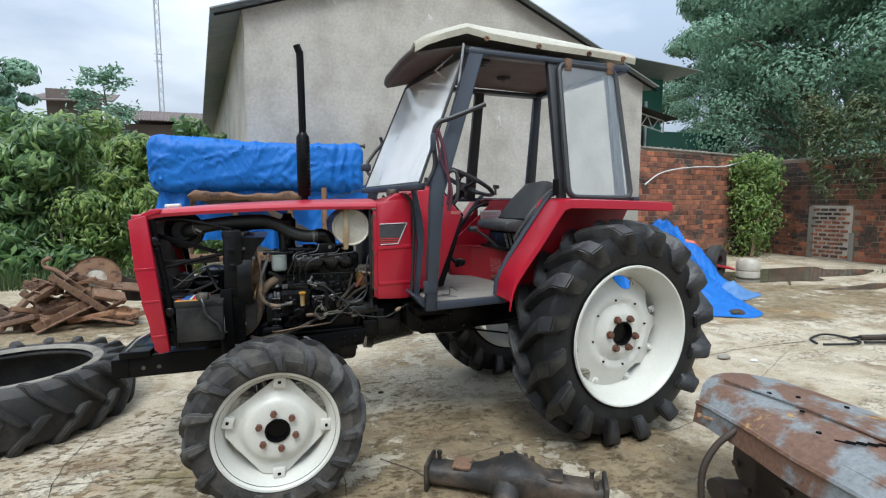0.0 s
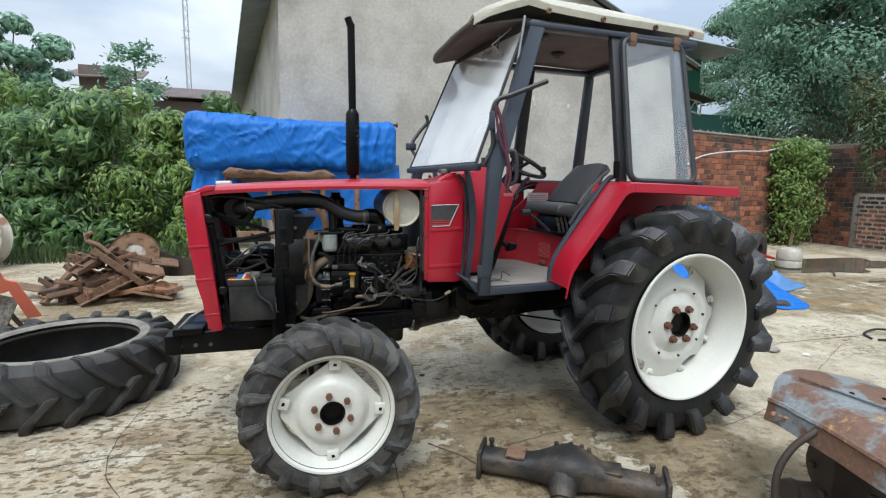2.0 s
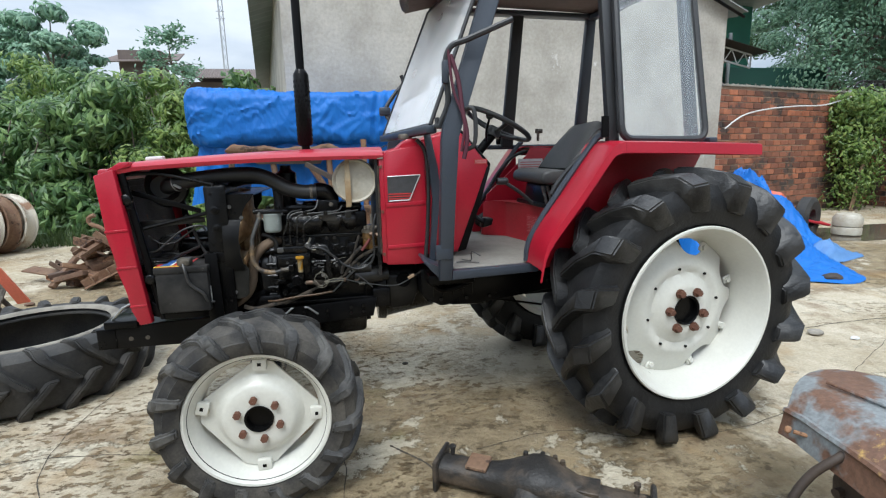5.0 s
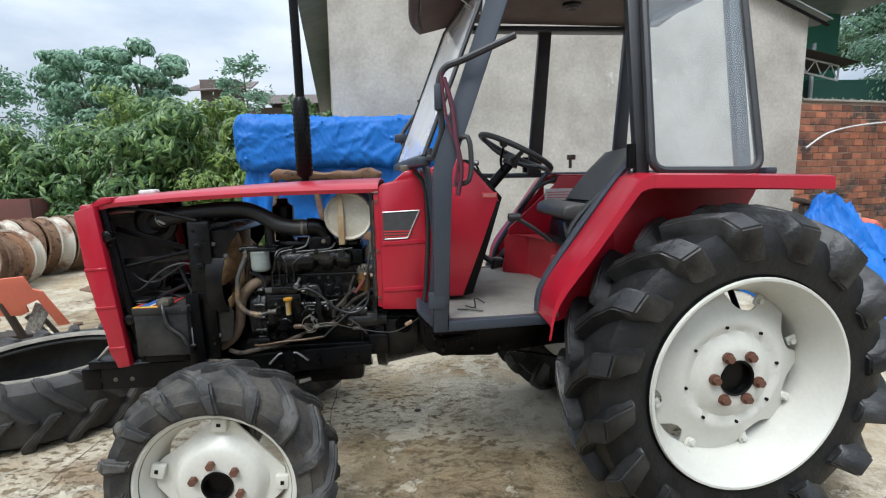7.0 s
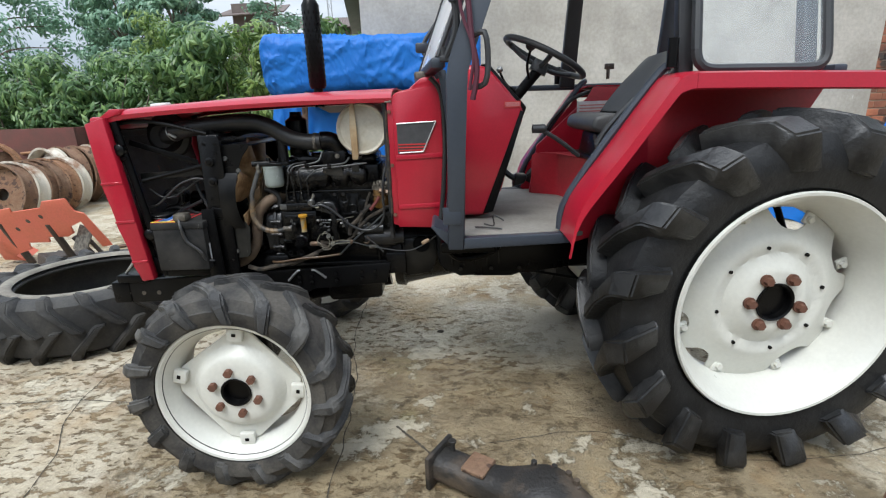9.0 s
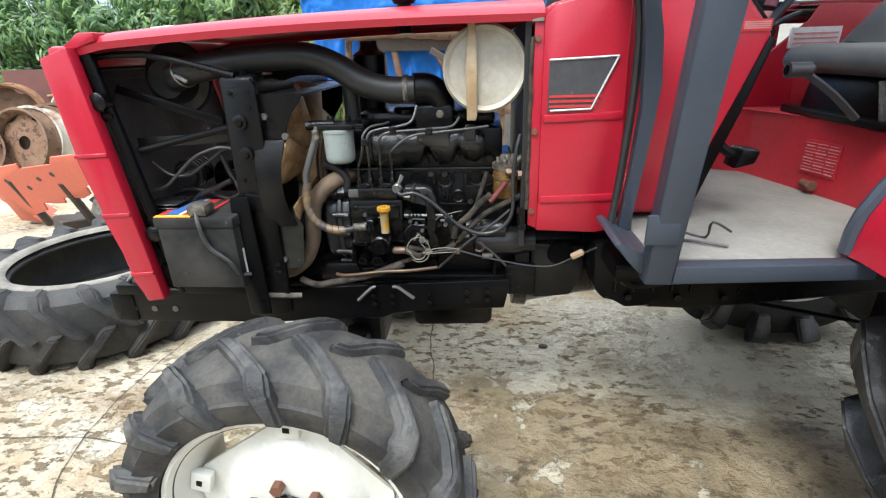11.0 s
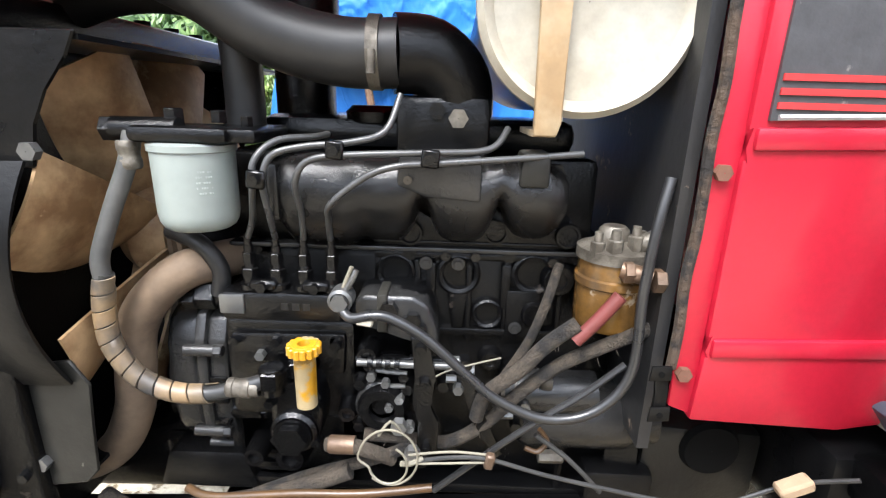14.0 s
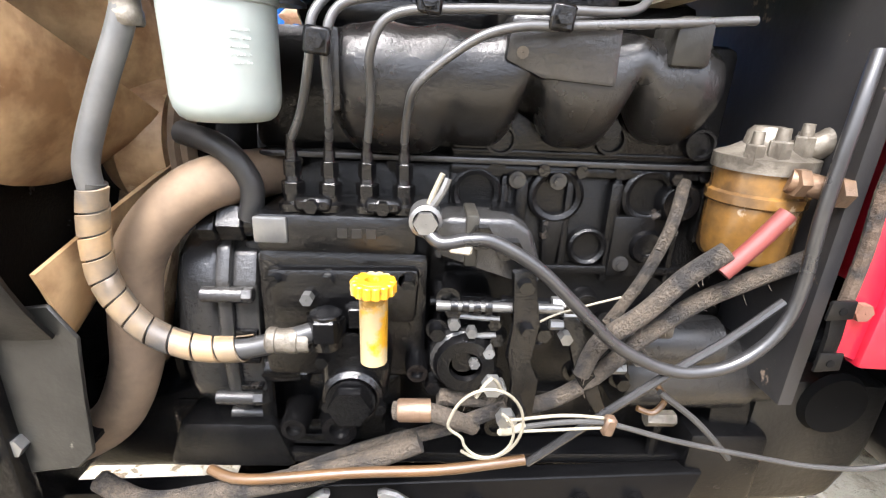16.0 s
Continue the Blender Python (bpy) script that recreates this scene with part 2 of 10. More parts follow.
# sharp creases that run through the sheet
tn, tl = M_tarp.node_tree.nodes, M_tarp.node_tree.links
t_co, t_map, t_bump = tn.new("ShaderNodeTexCoord"), tn.new("ShaderNodeMapping"), [q for q in tn if q.bl_idname == "ShaderNodeBump"][0]
t_map.inputs["Rotation"].default_value, t_map.inputs["Scale"].default_value = (0.0, 0.6, 0.4), (1.0, 1.0, 0.55)
tl.new(t_co.outputs["Object"], t_map.inputs["Vector"])
t_last = None
for t_scale, t_depth in ((2.2, 0.020), (6.0, 0.005)):
    t_noise, t_sub, t_abs, t_rng, t_b = (tn.new(q) for q in ("ShaderNodeTexNoise", "ShaderNodeMath", "ShaderNodeMath", "ShaderNodeMapRange", "ShaderNodeBump"))
    t_noise.inputs["Scale"].default_value, t_noise.inputs["Detail"].default_value, t_noise.inputs["Distortion"].default_value = t_scale, 0.6, 0.9
    t_sub.operation, t_abs.operation = "SUBTRACT", "ABSOLUTE"
    t_sub.inputs[1].default_value = 0.5
    t_rng.inputs["From Max"].default_value, t_rng.inputs["To Min"].default_value, t_rng.inputs["To Max"].default_value = 0.16, 1.0, 0.0
    t_b.inputs["Strength"].default_value, t_b.inputs["Distance"].default_value = 0.9, t_depth
    tl.new(t_map.outputs["Vector"], t_noise.inputs["Vector"])
    tl.new(t_noise.outputs["Fac"], t_sub.inputs[0])
    tl.new(t_sub.outputs[0], t_abs.inputs[0])
    tl.new(t_abs.outputs[0], t_rng.inputs["Value"])
    tl.new(t_rng.outputs["Result"], t_b.inputs["Height"])
    if t_last:
        tl.new(t_last.outputs["Normal"], t_b.inputs["Normal"])
    t_last = t_b
tl.new(t_last.outputs["Normal"], t_bump.inputs["Normal"])
M_tarppale = mat("pale_worn_tarpaulin", (0.10, 0.22, 0.44), (0.06, 0.17, 0.42), rough=0.5, big=5.0, bump=0.05)
M_plaster = mat("grey_cement_render", (0.46, 0.43, 0.375), (0.33, 0.305, 0.26), rough=0.9, big=1.1, fine=20, bump=0.10, bump_scale=45, spots=(0.58, 0.565, 0.53), spot_at=0.64, spot_scale=1.9, amount=0.85, band=(0.42, 0.62), grime=0.3)
M_plasterdark = mat("dark_cement_render", (0.16, 0.15, 0.13), (0.11, 0.10, 0.09), rough=0.9, big=0.8, fine=20, bump=0.1, amount=0.9)
M_concrete = mat("grey_concrete", (0.30, 0.28, 0.24), (0.20, 0.18, 0.15), rough=0.9, big=3.0, bump=0.2, amount=0.9)
M_brick = mat("red_brick", (0.345, 0.140, 0.078), (0.24, 0.092, 0.056), rough=0.9, big=5.0, fine=60, bump=0.4, bump_scale=45, amount=0.9, spots=(0.070, 0.052, 0.043), spot_at=0.525, spot_scale=1.5, piece="object", grime=0.4)
M_brickdark = mat("sooty_brick", (0.27, 0.118, 0.074), (0.165, 0.078, 0.052), rough=0.9, big=2.5, fine=60, bump=0.4, bump_scale=45, amount=1.0, spots=(0.065, 0.052, 0.045), spot_at=0.50, spot_scale=1.2, piece="island", grime=0.4)
M_mortar = mat("old_mortar", (0.34, 0.26, 0.19), (0.20, 0.145, 0.105), rough=0.95, big=1.2, bump=0.25, amount=1.0, spots=(0.085, 0.066, 0.052), spot_at=0.58, spot_scale=1.3)
M_limed = mat("pale_lime_mortar", (0.60, 0.55, 0.48), (0.46, 0.41, 0.35), rough=0.95, big=5.0, bump=0.3)
M_sheet = mat("grey_roof_sheet", (0.27, 0.295, 0.285), (0.19, 0.21, 0.20), rough=0.6, big=2.0, bump=0.03)
M_tiles = mat("brown_roof_tiles", (0.145, 0.112, 0.100), (0.095, 0.078, 0.070), rough=0.85, big=1.5, fine=12, bump=0.1)
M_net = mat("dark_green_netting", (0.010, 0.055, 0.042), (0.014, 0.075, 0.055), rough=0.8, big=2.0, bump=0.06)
# brighter copy of the netting: light on its upper part is put into the colour
M_netsunlit = mat("green_netting_sunlit_tone", (0.022, 0.115, 0.082), (0.030, 0.15, 0.105), rough=0.8, big=1.0, bump=0.06, amount=0.9)
M_steel = mat("bare_steel", (0.42, 0.42, 0.41), (0.26, 0.25, 0.23), rough=0.38, metal=0.9, big=20.0, bump=0.05)
M_galv = mat("galvanised_mast", (0.36, 0.38, 0.40), rough=0.6, metal=0.3, bump=0)
M_bark = mat("grey_brown_bark", (0.17, 0.14, 0.11), (0.10, 0.08, 0.06), rough=0.95, big=6.0, bump=0.5, bump_scale=40)
M_wood = mat("weathered_wood", (0.30, 0.21, 0.13), (0.20, 0.14, 0.09), rough=0.85, big=6.0, bump=0.2)
M_yellow = mat("yellow_filler_plastic", (0.46, 0.225, 0.008), (0.34, 0.26, 0.14), rough=0.42, big=26.0, bump=0.03, amount=1.0, band=(0.50, 0.56), spots=(0.22, 0.12, 0.022), spot_at=0.64, spot_scale=22)
M_bowl = mat("amber_fuel_bowl", (0.20, 0.10, 0.022), (0.075, 0.042, 0.018), rough=0.2, big=18.0, bump=0.05, grime=0.5, amount=1.0, spots=(0.26, 0.22, 0.165), spot_at=0.60, spot_scale=12)
M_dustmetal = mat("dusty_aluminium", (0.155, 0.138, 0.112), (0.07, 0.06, 0.047), rough=0.5, metal=0.4, big=34.0, bump=0.25, amount=1.0, band=(0.42, 0.60))
M_fan = mat("dusty_tan_fan", (0.46, 0.30, 0.155), (0.20, 0.105, 0.045), rough=0.5, big=12.0, bump=0.05, amount=0.95, band=(0.42, 0.60), spots=(0.50, 0.37, 0.23), spot_at=0.60, spot_scale=6)
M_cable = mat("grey_black_cable", (0.026, 0.026, 0.026), (0.052, 0.050, 0.046), rough=0.36, big=20, bump=0.02)
M_greyhose = mat("dust_grey_rubber", (0.060, 0.060, 0.058), (0.105, 0.101, 0.092), rough=0.5, big=16, bump=0.04, amount=0.8)
M_line = mat("grey_steel_line", (0.075, 0.075, 0.074), (0.040, 0.039, 0.037), rough=0.3, metal=0.3, big=20, bump=0.03)
M_wire = mat("pale_wire", (0.22, 0.20, 0.15), (0.13, 0.115, 0.085), rough=0.45, big=30, bump=0)
M_redhose = mat("red_hose_sleeve", (0.135, 0.026, 0.022), (0.085, 0.028, 0.023), rough=0.6, big=20, bump=0.06)
M_braid = mat("dirty_braided_hose", (0.085, 0.066, 0.047), (0.018, 0.016, 0.0145), rough=0.85, big=30, fine=420, amount=1.0, band=(0.44, 0.62), bump=0.9, bump_scale=420, grime=0.9, spots=(0.17, 0.12, 0.072), spot_at=0.68, spot_scale=40)
M_copper = mat("brown_fuel_line", (0.085, 0.046, 0.02), (0.04, 0.025, 0.015), rough=0.35, big=15, bump=0.03)
M_battery = mat("black_battery_case", (0.013, 0.013, 0.0132), (0.050, 0.047, 0.043), rough=0.5, spec=0.2, big=7, bump=0.08, amount=0.8, spots=(0.13, 0.125, 0.115), spot_at=0.655, spot_scale=30)
M_labelred = mat("red_label", (0.50, 0.03, 0.03), rough=0.5, big=20, bump=0)
M_labelwhite = mat("white_label", (0.66, 0.66, 0.64), rough=0.5, big=20, bump=0)
M_labelblue = mat("blue_label", (0.05, 0.13, 0.38), rough=0.5, big=20, bump=0)
M_labelyellow = mat("yellow_label", (0.65, 0.48, 0.05), rough=0.5, big=20, bump=0)
M_pinktext = mat("worn_pink_print", (0.58, 0.22, 0.22), rough=0.6, big=40, bump=0)
M_badge = mat("scratched_dark_badge", (0.055, 0.055, 0.058), (0.028, 0.028, 0.03), rough=0.45, big=30, bump=0.08, spots=(0.17, 0.16, 0.15), spot_at=0.66, spot_scale=40)
M_silver = mat("silver_trim", (0.55, 0.55, 0.54), (0.35, 0.34, 0.33), rough=0.4, metal=0.5, big=20, bump=0.03)
M_grass = leafy("grass_blades", (0.035, 0.065, 0.016), (0.055, 0.10, 0.024), (0.11, 0.15, 0.045))
M_leafdark = leafy("dark_leaves", (0.026, 0.062, 0.024), (0.042, 0.098, 0.034), (0.07, 0.15, 0.05))
M_leafmid = leafy("mid_green_leaves", (0.040, 0.092, 0.028), (0.090, 0.175, 0.052), (0.21, 0.32, 0.105))
M_leafbright = leafy("bright_leaves", (0.065, 0.125, 0.028), (0.145, 0.235, 0.052), (0.29, 0.38, 0.11))
# far trees: distance haze is put into this paler, bluish green
M_leafhazed = leafy("hazed_tree_leaves", (0.125, 0.235, 0.155), (0.195, 0.335, 0.225), (0.27, 0.43, 0.28))
M_leafdull = leafy("dull_creeper_leaves", (0.050, 0.085, 0.036), (0.088, 0.130, 0.052), (0.15, 0.175, 0.075))
M_leafbrown = leafy("yellowing_leaves", (0.05, 0.10, 0.025), (0.11, 0.13, 0.04), (0.24, 0.17, 0.06))

M_glass = bpy.data.materials.new("dusty_glass")
M_glass.use_nodes = True
gn, gl = M_glass.node_tree.nodes, M_glass.node_tree.links
gb = gn["Principled BSDF"]
gb.inputs["Base Color"].default_value, gb.inputs["Roughness"].default_value = (0.93, 0.96, 0.96, 1), 0.02
gb.inputs["Transmission Weight"].default_value, gb.inputs["IOR"].default_value = 1.0, 1.45
g_dust, g_mix, g_noise, g_co, g_rng = gn.new("ShaderNodeBsdfDiffuse"), gn.new("ShaderNodeMixShader"), gn.new("ShaderNodeTexNoise"), gn.new("ShaderNodeTexCoord"), gn.new("ShaderNodeMapRange")
g_dust.inputs["Color"].default_value = (0.62, 0.66, 0.68, 1)
g_noise.inputs["Scale"].default_value = 3.0
gl.new(g_co.outputs["Object"], g_noise.inputs["Vector"])
gl.new(g_noise.outputs["Fac"], g_rng.inputs["Value"])
g_rng.inputs["To Min"].default_value, g_rng.inputs["To Max"].default_value = 0.05, 0.10
gl.new(g_rng.outputs["Result"], g_mix.inputs[0])
gl.new(gb.outputs["BSDF"], g_mix.inputs[1])
gl.new(g_dust.outputs["BSDF"], g_mix.inputs[2])
gl.new(g_mix.outputs["Shader"], gn["Material Output"].inputs["Surface"])

# whitish diffuse veil on the dusty windscreen stands in for its sky reflection
M_screen = M_glass.copy()
M_screen.name = "dust_filmed_windscreen"
for node in M_screen.node_tree.nodes:
    if node.bl_idname == "ShaderNodeMapRange":
        node.inputs["To Min"].default_value, node.inputs["To Max"].default_value = 0.22, 0.38
    if node.bl_idname == "ShaderNodeBsdfDiffuse":
        node.inputs["Color"].default_value = (0.78, 0.80, 0.82, 1)


def ground_material():
    """Weathered yard concrete: pale worn crust, brown mud stains, chipped speckle, damp dark patches."""
    m = bpy.data.materials.new("weathered_yard_concrete")
    m.use_nodes = True
    n, l = m.node_tree.nodes, m.node_tree.links
    b = n["Principled BSDF"]
    co = n.new("ShaderNodeTexCoord")

    def noise_of(scale, detail, rough_, lo, hi, shift=0.0):
        mp = n.new("ShaderNodeMapping")
        mp.inputs["Location"].default_value = (shift, shift * 0.7, 0)
        l.new(co.outputs["Object"], mp.inputs["Vector"])
        t, r = n.new("ShaderNodeTexNoise"), n.new("ShaderNodeMapRange")
        t.inputs["Scale"].default_value, t.inputs["Detail"].default_value, t.inputs["Roughness"].default_value = scale, detail, rough_
        l.new(mp.outputs["Vector"], t.inputs["Vector"])
        r.inputs["From Min"].default_value, r.inputs["From Max"].default_value = lo, hi
        l.new(t.outputs["Fac"], r.inputs["Value"])
        return r.outputs["Result"]

    def mixed(fac, c1, c2):
        x = n.new("ShaderNodeMixRGB")
        for socket, v in (("Fac", fac), ("Color1", c1), ("Color2", c2)):
            if hasattr(v, "links"):
                l.new(v, x.inputs[socket])
            else:
                x.inputs[socket].default_value = v if socket == "Fac" else (*v, 1)
        return x.outputs["Color"]

    def times(a, k, add=0.0):
        x = n.new("ShaderNodeMath")
        x.operation = "MULTIPLY_ADD"
        l.new(a, x.inputs[0])
        if hasattr(k, "links"):
            l.new(k, x.inputs[1])
        else:
            x.inputs[1].default_value = k
        x.inputs[2].default_value = add
        return x.outputs[0]

    def near_to(x0, y0, rx, ry):
        """1 at a place of the yard, falling to 0 at an oval round it."""
        mp, ln, r = n.new("ShaderNodeMapping"), n.new("ShaderNodeVectorMath"), n.new("ShaderNodeMapRange")
        mp.inputs["Location"].default_value = (-x0 / rx, -y0 / ry, 0)
        mp.inputs["Scale"].default_value = (1 / rx, 1 / ry, 0)
        l.new(co.outputs["Object"], mp.inputs["Vector"])
        ln.operation = "LENGTH"
        l.new(mp.outputs["Vector"], ln.inputs[0])
        r.inputs["From Min"].default_value, r.inputs["From Max"].default_value = 1.0, 0.0
        l.new(ln.outputs["Value"], r.inputs["Value"])
        return r.outputs["Result"]

    def both(a, b_, kind="ADD"):
        x = n.new("ShaderNodeMath")
        x.operation = kind
        for i, v in enumerate((a, b_)):
            if hasattr(v, "links"):
                l.new(v, x.inputs[i])
            else:
                x.inputs[i].default_value = v
        return x.outputs[0]

    def step(a, lo, hi):
        r = n.new("ShaderNodeMapRange")
        r.inputs["From Min"].default_value, r.inputs["From Max"].default_value = lo, hi
        l.new(a, r.inputs["Value"])
        return r.outputs["Result"]

    # worn pale crust, two tones, with fine sand
    pale = mixed(noise_of(2.1, 8, 0.66, 0.36, 0.64), (0.40, 0.335, 0.225), (0.61, 0.54, 0.415))
    pale = mixed(times(noise_of(60.0, 4, 0.7, 0.40, 0.62, 7.0), 0.35), pale, (0.24, 0.205, 0.155))
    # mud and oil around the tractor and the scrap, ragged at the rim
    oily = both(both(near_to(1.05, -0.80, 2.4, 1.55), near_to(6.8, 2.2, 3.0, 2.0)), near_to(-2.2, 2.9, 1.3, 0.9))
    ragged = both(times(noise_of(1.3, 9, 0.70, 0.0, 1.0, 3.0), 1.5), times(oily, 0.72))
    # pale ground under and past the tractor, lightened further to offset its shade
    shade_lift = near_to(1.65, 0.62, 1.7, 0.82)
    ragged = both(ragged, times(shade_lift, -0.70))
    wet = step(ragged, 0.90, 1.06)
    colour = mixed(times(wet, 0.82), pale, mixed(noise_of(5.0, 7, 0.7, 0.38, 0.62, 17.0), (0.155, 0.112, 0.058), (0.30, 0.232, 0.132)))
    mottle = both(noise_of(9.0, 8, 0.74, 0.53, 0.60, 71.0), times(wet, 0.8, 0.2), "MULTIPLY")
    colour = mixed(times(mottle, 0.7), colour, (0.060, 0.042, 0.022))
    # brown stains of their own
    brown = noise_of(1.7, 9, 0.70, 0.535, 0.625, 9.0)
    colour = mixed(times(brown, 0.62), colour, (0.185, 0.118, 0.065))
    ochre = noise_of(0.8, 7, 0.68, 0.56, 0.66, 51.0)
    colour = mixed(times(ochre, 0.55), colour, (0.32, 0.20, 0.08))
    # the crust has flaked off in long chips
    stretch = n.new("ShaderNodeMapping")
    stretch.inputs["Scale"].default_value = (15.0, 27.0, 1.0)
    stretch.inputs["Rotation"].default_value = (0, 0, 0.25)
    l.new(co.outputs["Object"], stretch.inputs["Vector"])
    chip_noise, chip_map = n.new("ShaderNodeTexNoise"), n.new("ShaderNodeMapRange")
    chip_noise.inputs["Scale"].default_value, chip_noise.inputs["Detail"].default_value, chip_noise.inputs["Roughness"].default_value = 1.0, 5.0, 0.62
    l.new(stretch.outputs["Vector"], chip_noise.inputs["Vector"])
    chip_map.inputs["From Min"].default_value, chip_map.inputs["From Max"].default_value = 0.535, 0.575
    l.new(chip_noise.outputs["Fac"], chip_map.inputs["Value"])
    zone = step(both(noise_of(0.9, 6, 0.65, 0.30, 0.70, 14.0), both(times(near_to(-1.4, -0.6, 2.6, 1.7), 0.55), times(near_to(1.0, -0.1, 1.9, 1.5), 0.24))), 0.45, 0.75)
    chips = both(chip_map.outputs["Result"], zone, "MULTIPLY")
    colour = mixed(times(chips, 0.85), colour, mixed(noise_of(6.0, 5, 0.6, 0.4, 0.6, 81.0), (0.10, 0.066, 0.034), (0.22, 0.155, 0.082)))
    # last white remains of the cement skin, more of them in the lightened oval
    flakes = step(both(noise_of(2.3, 10, 0.76, 0.0, 1.0, 21.0), times(shade_lift, 0.11)), 0.558, 0.578)
    colour = mixed(times(flakes, 0.72), colour, (0.60, 0.54, 0.415))
    moss = noise_of(1.1, 6, 0.7, 0.62, 0.70, 41.0)
    colour = mixed(times(moss, 0.55), colour, (0.21, 0.185, 0.06))
    l.new(colour, b.inputs["Base Color"])
    b.inputs["Specular IOR Level"].default_value = 0.22
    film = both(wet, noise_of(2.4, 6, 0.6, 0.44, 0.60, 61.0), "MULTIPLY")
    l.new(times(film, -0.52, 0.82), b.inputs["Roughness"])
    h = n.new("ShaderNodeBump")
    h.inputs["Strength"].default_value, h.inputs["Distance"].default_value = 0.8, 0.014
    height = both(both(noise_of(34.0, 7, 0.68, 0.2, 0.8, 2.0), chips, "SUBTRACT"), both(times(flakes, 0.7), times(wet, -0.3)))
    l.new(height, h.inputs["Height"])
    l.new(h.outputs["Normal"], b.inputs["Normal"])
    return m


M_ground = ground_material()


# ---- building helpers ----
ORIGIN = {}


def thing(name, at, label, category, group="", kind=""):
    """A top-level thing: an Empty at its base, whose parts are modelled in world places."""
    ob = new(name)
    ob.location, ob.empty_display_size = at, 0.1
    ORIGIN[ob.name] = Vector(at)
    return tagged(ob, label, category, group, kind)


def to_mesh(name, bm, material, origin, sharp=38):
    bmesh.ops.translate(bm, verts=bm.verts, vec=-origin)
    bmesh.ops.recalc_face_normals(bm, faces=bm.faces)
    me = bpy.data.meshes.new(name)
    bm.to_mesh(me)
    bm.free()
    me.shade_smooth()
    me.set_sharp_from_angle(angle=radians(sharp))
    me.materials.append(material)
    return me


def part(name, bm, material, parent, label="", sharp=38):
    """One mesh object under a thing or under a part."""
    o = ORIGIN[parent.name]
    ob = new(name, to_mesh(name, bm, material, o, sharp))
    ob.parent = parent
    ORIGIN[ob.name] = o
    return tagged(ob, label)


def solo(name, bm, material, label="", category="", kind="", group="", sharp=38):
    """A thing that is one mesh, with its origin at its base."""
    lo = Vector([min(v.co[i] for v in bm.verts) for i in range(3)])
    hi = Vector([max(v.co[i] for v in bm.verts) for i in range(3)])
    o = Vector(((lo.x + hi.x) / 2, (lo.y + hi.y) / 2, lo.z))
    ob = new(name, to_mesh(name, bm, material, o, sharp))
    ob.location = o
    ORIGIN[ob.name] = o
    return tagged(ob, label, category, group, kind)


def thicken(bm, thickness):
    """Gives a sheet its thickness."""
    bmesh.ops.recalc_face_normals(bm, faces=bm.faces)
    bm.normal_update()
    bmesh.ops.solidify(bm, geom=bm.faces[:], thickness=thickness)


def B():
    return bmesh.new()


def box(bm, x0, x1, y0, y1, z0, z1, bev=0.0, seg=2):
    r = bmesh.ops.create_cube(bm, size=1.0, matrix=Matrix.Translation(((x0 + x1) / 2, (y0 + y1) / 2, (z0 + z1) / 2)) @ Matrix.Diagonal((x1 - x0, y1 - y0, z1 - z0, 1)))
    if bev:
        es = list({e for v in r["verts"] for e in v.link_edges})
        bmesh.ops.bevel(bm, geom=es, offset=bev, segments=seg, affect="EDGES", profile=0.5, clamp_overlap=True)
    return bm


def slab(bm, m, sx, sy, sz, bev=0.0, seg=1):
    """A box of that size, centred on the pose m."""
    r = bmesh.ops.create_cube(bm, size=1.0, matrix=m @ Matrix.Diagonal((sx, sy, sz, 1)))
    if bev:
        es = list({e for v in r["verts"] for e in v.link_edges})
        bmesh.ops.bevel(bm, geom=es, offset=bev, segments=seg, affect="EDGES", profile=0.5, clamp_overlap=True)
    return bm


def prism(bm, pts, y0, y1, bev=0.0, seg=2, axis="y"):
    """A polygon in x and z (or x, y for axis z; y, z for axis x), drawn out along the axis."""
    put = {"y": lambda a, b, c: (a, c, b), "z": lambda a, b, c: (a, b, c), "x": lambda a, b, c: (c, a, b)}[axis]
    v0, v1 = [bm.verts.new(put(a, b, y0)) for a, b in pts], [bm.verts.new(put(a, b, y1)) for a, b in pts]
    k = len(pts)
    fs = [bm.faces.new(v0), bm.faces.new(v1[::-1])] + [bm.faces.new((v0[i], v1[i], v1[(i + 1) % k], v0[(i + 1) % k])) for i in range(k)]
    if bev:
        es = list({e for f in fs for e in f.edges})
        bmesh.ops.bevel(bm, geom=es, offset=bev, segments=seg, affect="EDGES", profile=0.5, clamp_overlap=True)
    return bm


def spline(pts, k=6):
    """A smooth line through the points."""
    p = [Vector(q) for q in pts]
    if len(p) < 3 or k < 2:
        return p
    out = []
    for i in range(len(p) - 1):
        a, b, c, d = p[max(i - 1, 0)], p[i], p[i + 1], p[min(i + 2, len(p) - 1)]
        for j in range(k):
            t = j / k
            out.append(0.5 * ((2 * b) + (c - a) * t + (2 * a - 5 * b + 4 * c - d) * t * t + (3 * b - a - 3 * c + d) * t ** 3))
    return out + [p[-1]]


